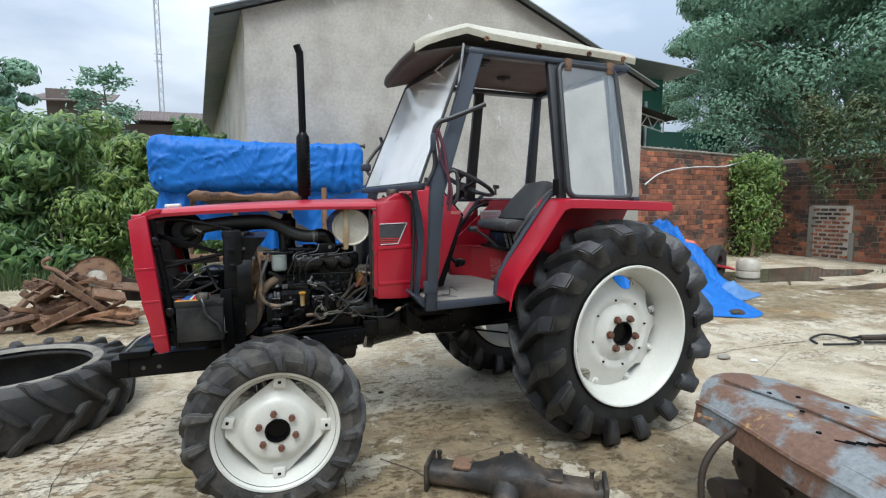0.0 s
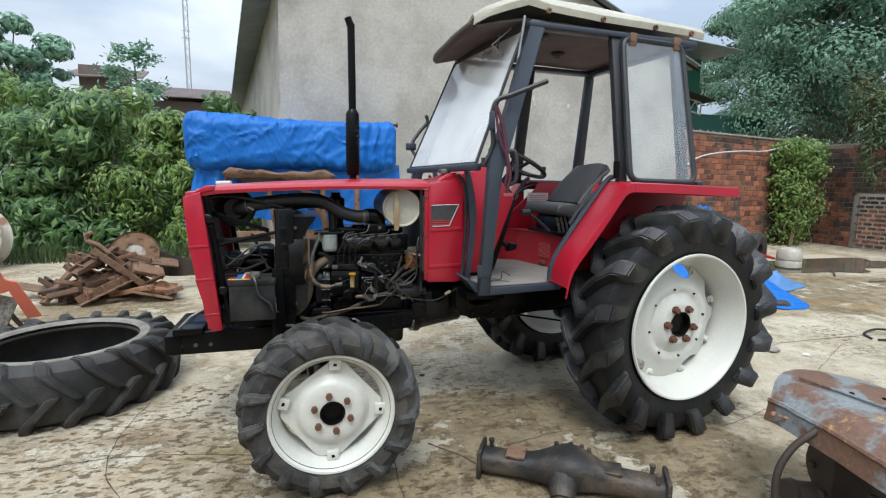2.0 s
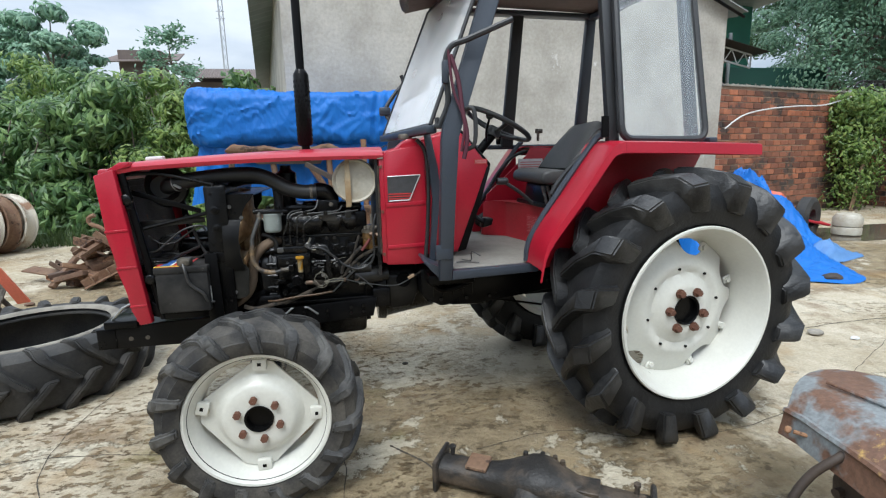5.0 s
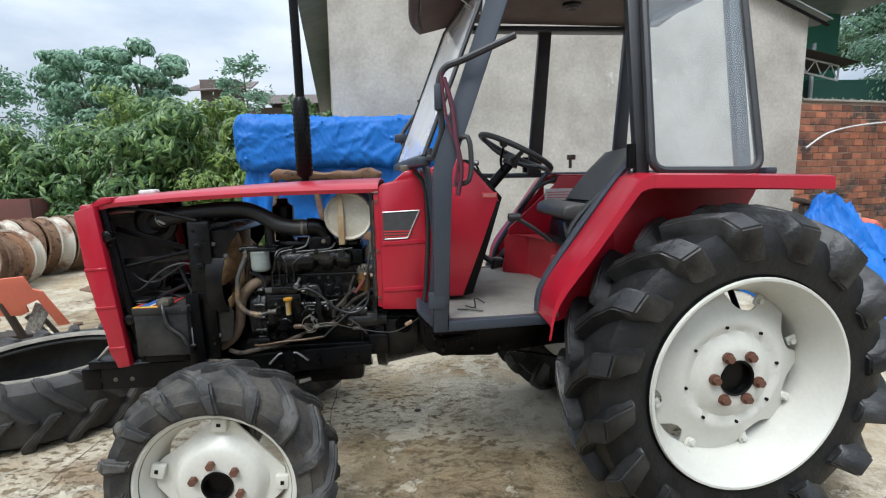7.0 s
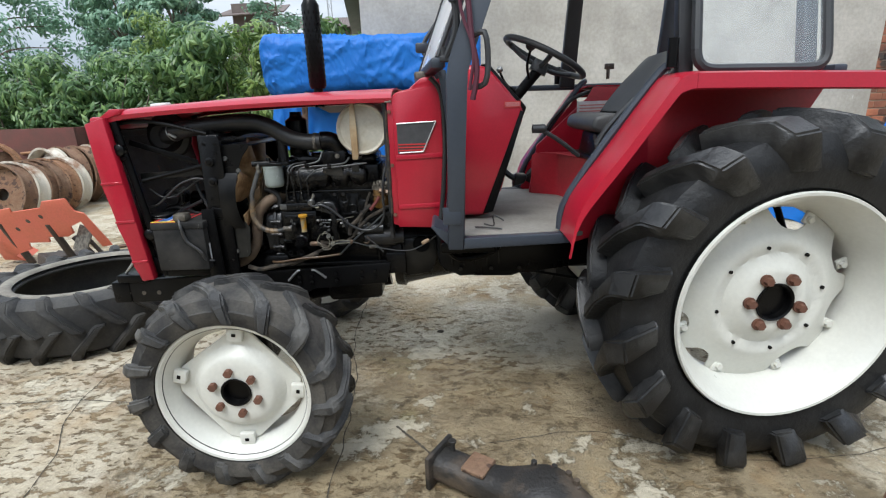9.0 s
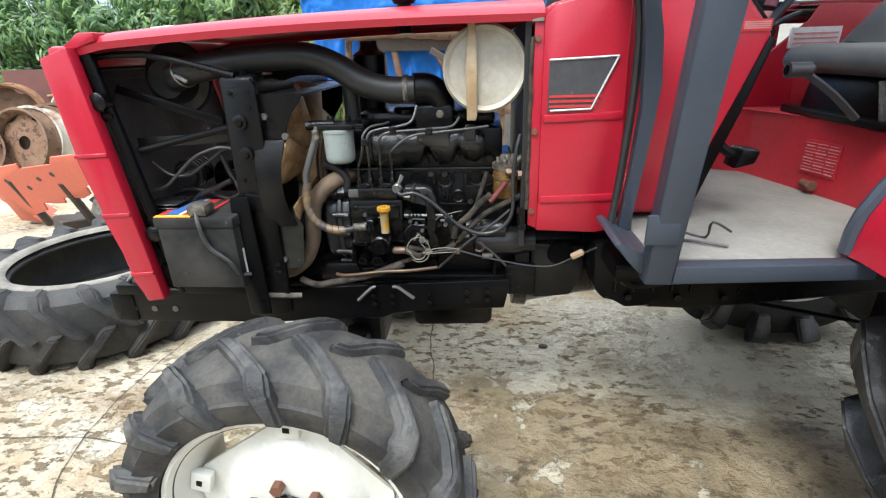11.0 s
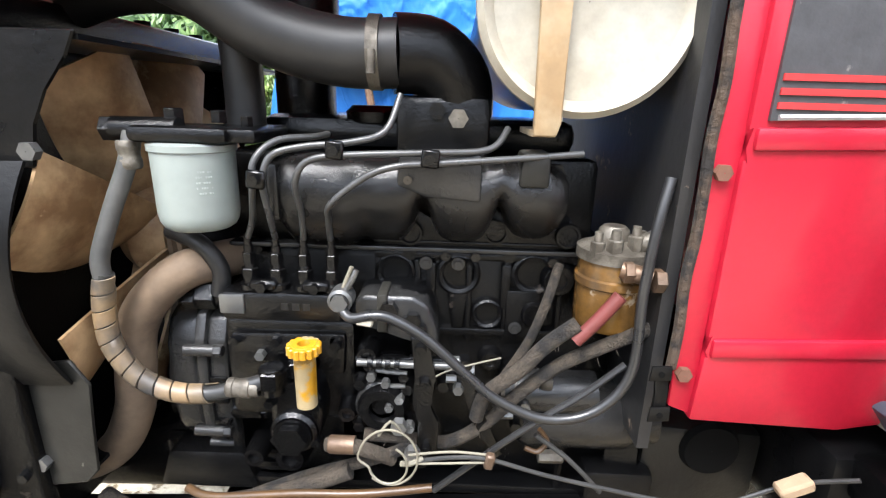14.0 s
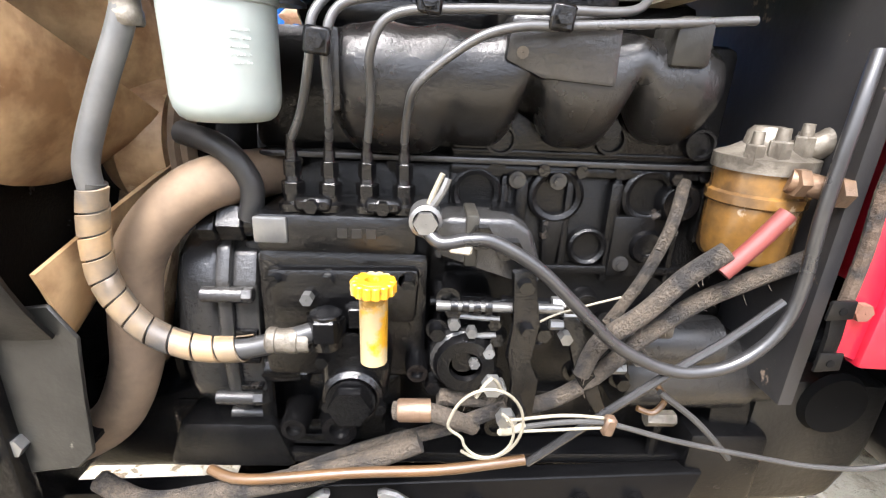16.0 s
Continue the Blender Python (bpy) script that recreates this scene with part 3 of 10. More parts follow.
def tube(bm, pts, r, n=10, k=6, r_end=None, rings=None):
    """A pipe or hose along a smooth line. rings: (spacing, height) of ribs."""
    path = spline(pts, k)
    total, far = 0.0, [0.0]
    for a, b in zip(path, path[1:]):
        total += (b - a).length
        far.append(total)
    up = Vector((0, 0, 1))
    prev, last = None, None
    for i, p in enumerate(path):
        d = (path[min(i + 1, len(path) - 1)] - path[max(i - 1, 0)]).normalized()
        if prev is None:
            side = d.cross(up if abs(d.z) < 0.95 else Vector((1, 0, 0))).normalized()
        else:
            side = (prev - d * prev.dot(d)).normalized()
        prev, other = side, d.cross(side)
        rr = r + ((r_end - r) * far[i] / total if r_end is not None else 0)
        if rings:
            rr += rings[1] * (0.5 + 0.5 * math.sin(far[i] / rings[0] * 2 * math.pi))
        ring = [bm.verts.new(p + (side * math.cos(a) + other * math.sin(a)) * rr) for a in (2 * math.pi * j / n for j in range(n))]
        if last:
            for j in range(n):
                bm.faces.new((last[j], last[(j + 1) % n], ring[(j + 1) % n], ring[j]))
        else:
            bm.faces.new(ring[::-1])
        last = ring
    bm.faces.new(last)
    return bm


def rod(bm, a, b, r, r2=None, n=16):
    return tube(bm, [a, b], r, n=n, k=1, r_end=r2)


def lathe(bm, prof, c, axis="y", n=48, closed=False, frm=0.0, to=2 * math.pi, wob=None):
    """Turns a profile of (along, radius) round an axis through c."""
    c = Vector(c)
    ax = {"x": (Vector((1, 0, 0)), Vector((0, 1, 0)), Vector((0, 0, 1))), "y": (Vector((0, 1, 0)), Vector((1, 0, 0)), Vector((0, 0, 1))), "z": (Vector((0, 0, 1)), Vector((1, 0, 0)), Vector((0, 1, 0)))}[axis]
    whole = abs(to - frm - 2 * math.pi) < 1e-6
    rows = []
    for j in range(n if whole else n + 1):
        a = frm + (to - frm) * j / n
        d = ax[1] * math.cos(a) + ax[2] * math.sin(a)
        rows.append([bm.verts.new(c + ax[0] * h + d * (r if r > 0 else 0.0005)) for h, r in prof])
    m = len(prof)
    for j in range(len(rows) if whole else len(rows) - 1):
        p, q = rows[j], rows[(j + 1) % len(rows)]
        for i in range(m if closed else m - 1):
            bm.faces.new((p[i], p[(i + 1) % m], q[(i + 1) % m], q[i]))
    return bm


def hexa(bm, c, r, h, axis="y", turn=0.0):
    """A nut or bolt head: a hexagon of height h, with its middle at c."""
    return lathe(bm, [(-h / 2, 0), (-h / 2, r), (h / 2 - r * 0.12, r), (h / 2, r * 0.86), (h / 2, 0)], c, axis, 6, frm=turn, to=turn + 2 * math.pi)


def panel_with_folds(bm, grid, thick=0.0):
    """A sheet from rows of points."""
    vs = [[bm.verts.new(p) for p in row] for row in grid]
    for a, b in zip(vs, vs[1:]):
        for i in range(len(a) - 1):
            bm.faces.new((a[i], a[i + 1], b[i + 1], b[i]))
    if thick:
        thicken(bm, thick)
    return bm


def leaf_mesh(name, pts, size, out, material, fold=0.25, long=1.0, droop=0.5, seed=1):
    """Many leaves, each a folded blade of four triangles, at pts, facing roughly along out."""
    rng = np.random.default_rng(seed)
    n = len(pts)
    s = size * rng.uniform(0.65, 1.25, n)[:, None]
    nor = out + rng.normal(0, 0.55, (n, 3))
    nor /= np.linalg.norm(nor, axis=1)[:, None] + 1e-9
    tip = rng.normal(0, 1, (n, 3)) + np.array([0, 0, -droop]) + out * 0.4
    tip -= nor * np.sum(tip * nor, axis=1)[:, None]
    tip /= np.linalg.norm(tip, axis=1)[:, None] + 1e-9
    side = np.cross(nor, tip)
    base, mid, end = pts - tip * s * 0.5 * long, pts + nor * s * fold * 0.3, pts + tip * s * 0.5 * long - nor * s * 0.12
    lft, rgt = pts + side * s * 0.27 - nor * s * fold * 0.4, pts - side * s * 0.27 - nor * s * fold * 0.4
    v = np.stack([base, lft, end, rgt, mid], axis=1).reshape(-1, 3)
    k = np.arange(n)[:, None] * 5
    f = np.concatenate([k + np.array(q) for q in ((0, 1, 4), (1, 2, 4), (2, 3, 4), (3, 0, 4))], axis=0)
    me = bpy.data.meshes.new(name)
    me.from_pydata(v.tolist(), [], f.tolist())
    me.materials.append(material)
    return me


def leaves(name, pts, size, out, material, parent=None, **kw):
    me = leaf_mesh(name, pts, size, out, material, **kw)
    ob = new(name, me)
    if parent:
        me.transform(Matrix.Translation(-ORIGIN[parent.name]))
        ob.parent = parent
        ORIGIN[ob.name] = ORIGIN[parent.name]
    return ob


def moved(build, at, to, size=1.0, tall=None, yaw=0.0):
    """Builds things round the plan's point at, then sets them down at to, larger and turned as given."""
    before = set(bpy.data.objects)
    build()
    m = pose(*to, 0, 0, yaw) @ Matrix.Diagonal((size, size, tall or size, 1)) @ Matrix.Translation(-Vector(at))
    for ob in [q for q in bpy.data.objects if q not in before and q.parent is None]:
        ob.matrix_basis = m @ ob.matrix_basis


# ---- the yard: ground, house, brick walls ----
def build_ground():
    bm = B()
    xs = [-400, -60, -20, -9, -5, -3, -2, -1, 0, 1, 2, 3, 4, 6, 9, 14, 25, 70, 400]
    ys = [-400, -60, -20, -8, -4, -3, -2, -1, 0, 1, 2, 3, 4, 6, 9, 14, 25, 70, 400]
    panel_with_folds(bm, [[(x, y, 0.0) for x in xs] for y in ys])
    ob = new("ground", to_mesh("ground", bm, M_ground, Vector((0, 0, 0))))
    return tagged(ob, "weathered stained concrete yard, damp in patches", "ground", kind="structure")


ground = build_ground()
M_joint = mat("dirty_joint", (0.06, 0.05, 0.038), (0.10, 0.085, 0.06), rough=0.95, big=8, bump=0.3)


def joint(name, pts, w, label):
    """A slab joint or crack: a ragged dark line lying in the concrete."""
    rng = random.Random(len(pts) * 7 + int(w * 1e4))
    path = spline(pts, 22)
    path = [p + Vector((0.014 * noise.noise(p * 9), 0.014 * noise.noise(p * 9 + Vector((7, 3, 1))), 0)) for p in path]
    rows = []
    for i, p in enumerate(path):
        d = (path[min(i + 1, len(path) - 1)] - path[max(i - 1, 0)]).normalized()
        s = Vector((-d.y, d.x, 0))
        ww = w * rng.uniform(0.5, 1.4)
        rows.append([p + s * ww + Vector((0, 0, 0.003)), p - s * ww + Vector((0, 0, 0.003))])
    bm = panel_with_folds(B(), rows)
    ob = new(name, to_mesh(name, bm, M_joint, Vector((0, 0, 0))))
    return tagged(ob, label, "crack", kind="structure")


joint("crack", [(0.13, 2.6, 0), (0.15, 1.2, 0), (0.162, 0.516, 0), (0.172, 0.402, 0), (0.185, 0.264, 0), (0.216, 0.086, 0), (0.259, -0.085, 0), (0.29, -0.5, 0), (0.30, -0.9, 0), (0.31, -1.5, 0), (0.30, -2.6, 0)], 0.0022, "slab joint packed with dirt")
joint("crack", [(-3.2, -0.42, 0), (-2.0, -0.30, 0), (-1.06, -0.24, 0), (-0.5, -0.34, 0), (-0.1, -0.5, 0)], 0.0022, "thin crack across the concrete")
joint("crack", [(-1.05, 0.4, 0), (-1.08, 0.0, 0), (-1.06, -0.24, 0), (-1.0, -0.42, 0), (-0.86, -0.66, 0), (-0.8, -1.0, 0)], 0.002, "thin branching crack in the concrete")
joint("crack", [(0.5, -0.5, 0), (0.62, -0.62, 0), (0.72, -0.78, 0), (0.86, -0.9, 0)], 0.005, "short dirty crack in the concrete")
joint("crack", [(0.9, -0.62, 0), (1.35, -0.56, 0), (1.9, -0.75, 0), (2.9, -0.55, 0), (4.5, 0.2, 0)], 0.0016, "hairline crack in the concrete")
joint("crack", [(2.7, 0.1, 0), (4.2, 0.35, 0), (6.5, 0.2, 0), (9.0, 0.0, 0)], 0.004, "slab joint in the concrete")


def damp_patch(name, c, sx, sy, seed, label):
    """A shallow film of water, with a ragged rim."""
    rng = random.Random(seed)
    bm = B()
    k = 40
    ring = []
    ph = [rng.uniform(0, 6.28) for _ in range(4)]
    for i in range(k):
        a = 2 * math.pi * i / k
        r = 1 + 0.22 * math.sin(2 * a + ph[0]) + 0.15 * math.sin(5 * a + ph[1]) + 0.10 * math.sin(9 * a + ph[2])
        ring.append(bm.verts.new((c[0] + sx * r * math.cos(a), c[1] + sy * r * math.sin(a), 0.004)))
    bm.faces.new(ring)
    ob = new(name, to_mesh(name, bm, M_puddle, Vector((0, 0, 0))))
    return tagged(ob, label, "puddle", kind="structure")


M_puddle = mat("muddy_water", (0.085, 0.07, 0.05), (0.15, 0.125, 0.09), rough=0.10, big=2.0, fine=20, bump=0.015, rough_var=0.06, amount=0.8)
damp_patch("puddle", (8.76, 3.59), 1.9, 0.78, 3, "shallow muddy puddle on the concrete")
damp_patch("puddle", (9.35, 2.18), 1.0, 0.20, 8, "thin film of rainwater on the concrete")


def build_house():
    """Rendered gable wall with a thickness, long side wall, and a sheet roof that juts over both."""
    x0, x1, y0, y1, zl, zr, xp, zp = 0.0, 7.76, 0.0, 15.0, 4.39, 3.89, 3.49, 5.57
    bm = B()
    prism(bm, [(x0, 0), (x1, 0), (x1, zr), (xp, zp), (x0, zl)], y0, y0 + 0.2)
    wall = new("wall_house_gable", to_mesh("wall_house_gable", bm, M_plaster, Vector((0, 0, 0))))
    tagged(wall, "grey cement-rendered gable wall of a long shed, patchy and stained", "wall", kind="structure")
    bm = B()
    # side wall with a recess under the eaves
    skew = lambda y: x0 - 0.095 * (y - y0)
    for a, b, lo, hi in ((y0 + 0.2, y0 + 4.6, 0, zl), (y0 + 4.6, y0 + 5.5, 0, 1.95), (y0 + 4.6, y0 + 5.5, 2.75, zl), (y0 + 5.5, y1, 0, zl)):
        prism(bm, [(skew(a), a), (skew(a) + 0.2, a), (skew(b) + 0.2, b), (skew(b), b)], lo, hi, axis="z")
    box(bm, x1 - 0.2, x1, y0 + 0.2, y1, 0, zr)
    box(bm, skew(y1) + 0.2, x1 - 0.2, y1 - 0.2, y1, 0, zr)
    wall = new("wall_house", to_mesh("wall_house", bm, M_plaster, Vector((0, 0, 0))))
    tagged(wall, "grey cement-rendered side walls of the long shed", "wall", kind="structure")
    # window hole: lintel slab, and a black sheet painted in for its shaded inside
    bm = box(B(), skew(y0 + 5) - 0.42, skew(y0 + 5) + 0.1, y0 + 4.5, y0 + 5.6, 2.78, 2.84, 0.01)
    canopy = new("window_canopy", to_mesh("window_canopy", bm, M_concrete, Vector((0, 0, 0))))
    tagged(canopy, "dark concrete canopy slab over a side window", "canopy", kind="structure")
    bm = box(B(), skew(y0 + 5) + 0.10, skew(y0 + 5) + 0.18, y0 + 4.6, y0 + 5.5, 1.95, 2.75)
    niche_dark = new("window_1", to_mesh("window_1", bm, M_blackflat, Vector((0, 0, 0))))
    tagged(niche_dark, "window niche in the side wall, its dark inside painted black", "window", kind="structure")
    # corrugated roof, two slopes, drawn out along y
    bm = B()
    for xa, za, xb, zb in ((x0 - 0.46, zl - 0.20, xp, zp + 0.05), (x1 + 0.3, zr - 0.10, xp, zp + 0.05)):
        rows = []
        steps = 180
        for j in range(steps + 1):
            y = y0 - 0.16 + (y1 - y0 + 0.4) * j / steps
            dz = 0.016 * math.sin(j * math.pi * 0.5)
            if xa < xp:
                xa = skew(y) - 0.46
            rows.append([(xa, y, za + dz), ((xa + xb) / 2, y, (za + zb) / 2 + dz), (xb, y, zb + dz)])
        panel_with_folds(bm, rows)
    thicken(bm, 0.02)
    # barge boards under the roof's ends
    roof = new("roof_house", to_mesh("roof_house", bm, M_sheet, Vector((0, 0, 0)), 20))
    tagged(roof, "grey corrugated sheet roof of the shed", "roof", kind="structure")
    bm = B()
    tube(bm, [(x0 - 0.4, y0 - 0.12, zl - 0.28), (xp, y0 - 0.12, zp - 0.06), (x1 + 0.25, y0 - 0.12, zr - 0.19)], 0.025, n=6, k=1)
    pur = new("roof_purlin", to_mesh("roof_purlin", bm, M_blackflat, Vector((0, 0, 0))))
    tagged(pur, "dark steel purlin ends under the eaves", "purlin", kind="structure")


moved(build_house, (0, 0, 0), (-0.42, 5.18, 0), yaw=3.2)


def brick_wall(name, at, along, length, height, label, first, seed, skip=None, thick=0.2, ragged=0.0):
    """A wall of single bricks on a mortar core. first: bricks in this stretch become parts, the rest is joined."""
    rng = random.Random(seed)
    a, across = Vector(along), Vector((-along[1], along[0], 0))
    rot = Matrix(((a.x, across.x, 0, 0), (a.y, across.y, 0, 0), (0, 0, 1, 0), (0, 0, 0, 1)))
    core = thing(name, at, label, "wall", kind="structure")
    base = Matrix.Translation(at) @ rot
    bm = B()
    slab(bm, base @ Matrix.Translation((length / 2, thick / 2, height / 2)), length, thick - 0.024, height)
    part("mortar", bm, M_mortar, core)
    bl, bh, j = 0.225, 0.102, 0.016
    me = bpy.data.meshes.new("brick")
    tmp = B()
    bmesh.ops.create_cube(tmp, size=1.0, matrix=Matrix.Diagonal((bl, thick, bh, 1)))
    bmesh.ops.bevel(tmp, geom=tmp.edges[:], offset=0.005, segments=1, affect="EDGES")
    tmp.to_mesh(me)
    tmp.free()
    me.materials.append(M_brick)
    rest_v, rest_f = [], []
    tv, tf = [v.co.copy() for v in me.vertices], [tuple(p.vertices) for p in me.polygons]
    count = 0
    for row in range(int(height / (bh + j))):
        z = (row + 0.5) * (bh + j)
        x = -0.12 if row % 2 else 0.0
        while x < length - 0.05:
            u0, u1 = max(x, 0), min(x + bl, length)
            if u1 - u0 > 0.05 and not (skip and skip((u0 + u1) / 2, z)):
                m = Matrix.Translation(((u0 + u1) / 2, thick / 2 + rng.uniform(-0.004, 0.004), z + rng.uniform(-0.002, 0.002))) @ Euler((rng.uniform(-.01, .01), rng.uniform(-.012, .012), rng.uniform(-.01, .01))).to_matrix().to_4x4() @ Matrix.Diagonal(((u1 - u0) / bl, 1, rng.uniform(0.92, 1.04), 1))
                if first((u0 + u1) / 2, z) and count < 300:
                    ob = new("brick", me)
                    ob.parent = core
                    ob.matrix_basis = rot @ m
                    count += 1
                else:
                    k = len(rest_v)
                    rest_v += [(rot @ m) @ v for v in tv]
                    rest_f += [tuple(i + k for i in f) for f in tf]
            x += bl + j
    rm = bpy.data.meshes.new("bricks")
    rm.from_pydata(rest_v, [], rest_f)
    rm.materials.append(M_brickdark)
    ob = new("bricks", rm)
    ob.parent = core
    tagged(ob, kind="stuff")
    return core


def wall_coping(name, a, b, z, label):
    bm = B()
    d = (Vector(b) - Vector(a))
    ang = math.degrees(math.atan2(d.y, d.x))
    slab(bm, pose((a[0] + b[0]) / 2, (a[1] + b[1]) / 2, z + 0.02, 0, 0, ang), d.length, 0.24, 0.04, 0.008)
    rng = random.Random(4)
    u = 0.0
    while u < d.length:
        p = Vector(a) + d.normalized() * u
        h = rng.uniform(0.02, 0.055)
        slab(bm, pose(p.x + rng.uniform(-.04, .04), p.y + rng.uniform(-.04, .04), z + 0.035 + h / 2, rng.uniform(-15, 15), rng.uniform(-15, 15), rng.uniform(0, 90)), 0.025, 0.006, h)
        u += rng.uniform(0.025, 0.06)
    ob = new(name, to_mesh(name, bm, M_concrete, Vector((0, 0, 0))))
    return tagged(ob, label, "coping", kind="structure")


# ---- beyond the walls ----
def green_shed():
    """Open shed with netting and a white roof truss, past the brick wall beside the gable."""
    th = thing("green_net_shed", (10.4, 9.6, 0), "open shed hung with dark green netting under a sheet roof", "shed")
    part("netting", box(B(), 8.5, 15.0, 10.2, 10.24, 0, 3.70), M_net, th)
    part("upper_netting", box(B(), 8.5, 12.4, 10.6, 10.64, 3.75, 5.55), M_netsunlit, th, "upper green netting, coloured brighter as if sunlit")
    for x in (8.6, 11.3, 14.8):
        part("post", rod(B(), (x, 10.1, 0), (x, 10.1, 4.6), 0.05, n=8), M_galv, th)
    low = lambda x: 3.47 - (x - 11.0) * 0.22
    high = lambda x: 3.80 - (x - 11.0) * 0.22
    bm = B()
    rod(bm, (8.6, 9.0, low(8.6)), (11.02, 9.0, low(11.02)), 0.022, n=6)
    rod(bm, (8.6, 9.0, high(8.6)), (11.02, 9.0, high(11.02)), 0.022, n=6)
    for i in range(6):
        x = 8.62 + i * 0.40
        rod(bm, (x, 9.0, low(x)), (x + 0.20, 9.0, high(x + 0.20)), 0.014, n=5)
        rod(bm, (x + 0.20, 9.0, high(x + 0.20)), (x + 0.40, 9.0, low(x + 0.40)), 0.014, n=5)
    rod(bm, (11.02, 9.0, low(11.02)), (11.02, 9.0, high(11.02)), 0.022, n=6)
    part("truss", bm, M_labelwhite, th, "white-painted steel lattice truss")
    bm = B()
    panel_with_folds(bm, [[(8.4, 8.6 + 0.06 * k, high(8.4) + 0.05 + 0.012 * (k % 2)), (11.22, 8.6 + 0.06 * k, high(11.22) + 0.05 + 0.012 * (k % 2))] for k in range(40)], 0.006)
    part("roof_sheet", bm, M_rustdark, th, "dark sheet canopy")
    bm = panel_with_folds(B(), [[(8.3, y, 5.75 + 0.02 * k), (12.6, y, 5.45 + 0.02 * k)] for k, y in enumerate((9.2, 10.4, 12.0))], 0.02)
    part("upper_roof_sheet", bm, M_sheet, th, "pale green-grey roof sheet")


green_shed()


def brick_house():
    """Low far house with a tiled roof, past the hedge."""
    th = thing("village_house", (-7.0, 26.0, 0), "low brown-tiled house far behind the trees", "house")
    bm = box(B(), -10.6, -3.6, 24.6, 30.0, 0, 4.35)
    part("wall", bm, M_tiles, th)
    bm = B()
    rows = []
    for i in range(60):
        x = -7.4 + i * 0.065
        rows.append([(x, 24.0, 4.45 + 0.03 * (i % 2)), (x - 0.5, 27.0, 5.25 + 0.03 * (i % 2)), (x, 30.0, 4.45 + 0.03 * (i % 2))])
    panel_with_folds(bm, rows, 0.03)
    part("roof", bm, M_tiles, th, "brown ribbed tile roof")
    bm = B()
    panel_with_folds(bm, [[(-11.0, 23.9, 5.05), (-7.4, 23.9, 5.15)], [(-11.0, 26.5, 5.75), (-7.8, 26.5, 5.85)]], 0.05)
    box(bm, -10.2, -8.3, 24.4, 25.4, 4.3, 5.6)
    part("annexe", bm, M_tiles, th)
    for x in (-9.6, -5.6):
        part("window", box(B(), x, x + 0.9, 24.54, 24.62, 2.0, 3.2, 0.01), M_blackflat, th)


moved(brick_house, (-7.0, 25.0, 0), (-8.69, 31.96, 0), 1.25, 1.425)


def mast():
    th = thing("lattice_mast", (-9.75, 45.0, 0), "tall thin galvanised lattice radio mast", "mast")
    bm = B()
    legs = [(0.22 * math.cos(a), 0.22 * math.sin(a)) for a in (0.3, 2.4, 4.5)]
    for dx, dy in legs:
        rod(bm, (-9.75 + dx, 45 + dy, 0), (-9.75 + dx, 45 + dy, 34), 0.045, n=6)
    part("leg", bm, M_galv, th)
    bm = B()
    for i in range(48):
        z = i * 0.7
        for k in range(3):
            a, b = legs[k], legs[(k + 1) % 3]
            rod(bm, (-9.75 + a[0], 45 + a[1], z), (-9.75 + b[0], 45 + b[1], z + 0.7), 0.018, n=4)
    part("lattice", bm, M_galv, th)
    for z in (11.5, 12.0):
        part("bracket", rod(B(), (-10.1, 45, z), (-9.4, 45, z), 0.03, n=5), M_galv, th)


moved(mast, (-9.75, 45.0, 0), (-11.55, 54.65, 0), 1.2, 1.38)


# ---- plants ----
def crown_points(n, clumps, seed, shell=0.55):
    """Leaf places in uneven clumps: (x, y, z, rx, ry, rz) each, thicker to the outside."""
    rng = np.random.default_rng(seed)
    w = np.array([c[3] * c[4] + c[4] * c[5] + c[3] * c[5] for c in clumps])
    pick = rng.choice(len(clumps), n, p=w / w.sum())
    d = rng.normal(0, 1, (n, 3))
    d /= np.linalg.norm(d, axis=1)[:, None]
    c = np.array(clumps)[pick]
    r = (shell + (1 - shell) * rng.random(n) ** 0.6)[:, None] * (1 + 0.12 * np.sin(d[:, :1] * 9 + pick[:, None]))
    return c[:, :3] + d * c[:, 3:6] * r, d * 0.7 + np.array([0, 0, 0.45])


def tree(name, base, height, spread, label, seed, material, leaf=0.16, n=5000, bare=0.35, lean=0.0, clumps=26, drop=0.62):
    rng = random.Random(seed)
    th = thing(name, base, label, "tree")
    x, y, z = base
    top = Vector((x + lean, y, z + height * 0.72))
    bm = B()
    tube(bm, [(x, y, z), (x + lean * 0.2 + 0.04, y, z + height * 0.25), (x + lean * 0.6, y + 0.05, z + height * 0.5), top], 0.022 * height, n=8, k=4, r_end=0.006 * height)
    cl = []
    for i in range(clumps):
        a = i * 2.4 + rng.uniform(-0.4, 0.4)
        f = (i + 0.5) / clumps
        h = height * (bare + (1 - bare) * f)
        s = spread * (0.35 + 0.75 * math.sin(math.pi * min(1, 0.25 + f * drop))) * rng.uniform(0.55, 1.05)
        p = Vector((x + lean * f + s * math.cos(a), y + s * math.sin(a), z + h))
        st = Vector((x + lean * f * 0.7, y, z + h * 0.72))
        tube(bm, [st, (st + p) / 2 + Vector((0, 0, 0.06 * height)), p], 0.007 * height, n=5, k=3, r_end=0.002 * height)
        q = spread * rng.uniform(0.22, 0.40)
        cl.append((p.x, p.y, p.z, q * 1.15, q * 1.15, q * rng.uniform(0.5, 0.8)))
    part("trunk", bm, M_bark, th)
    pts, out = crown_points(n, cl, seed, 0.35)
    leaves("crown", pts, leaf, out, material, th, seed=seed, droop=0.6)
    return th


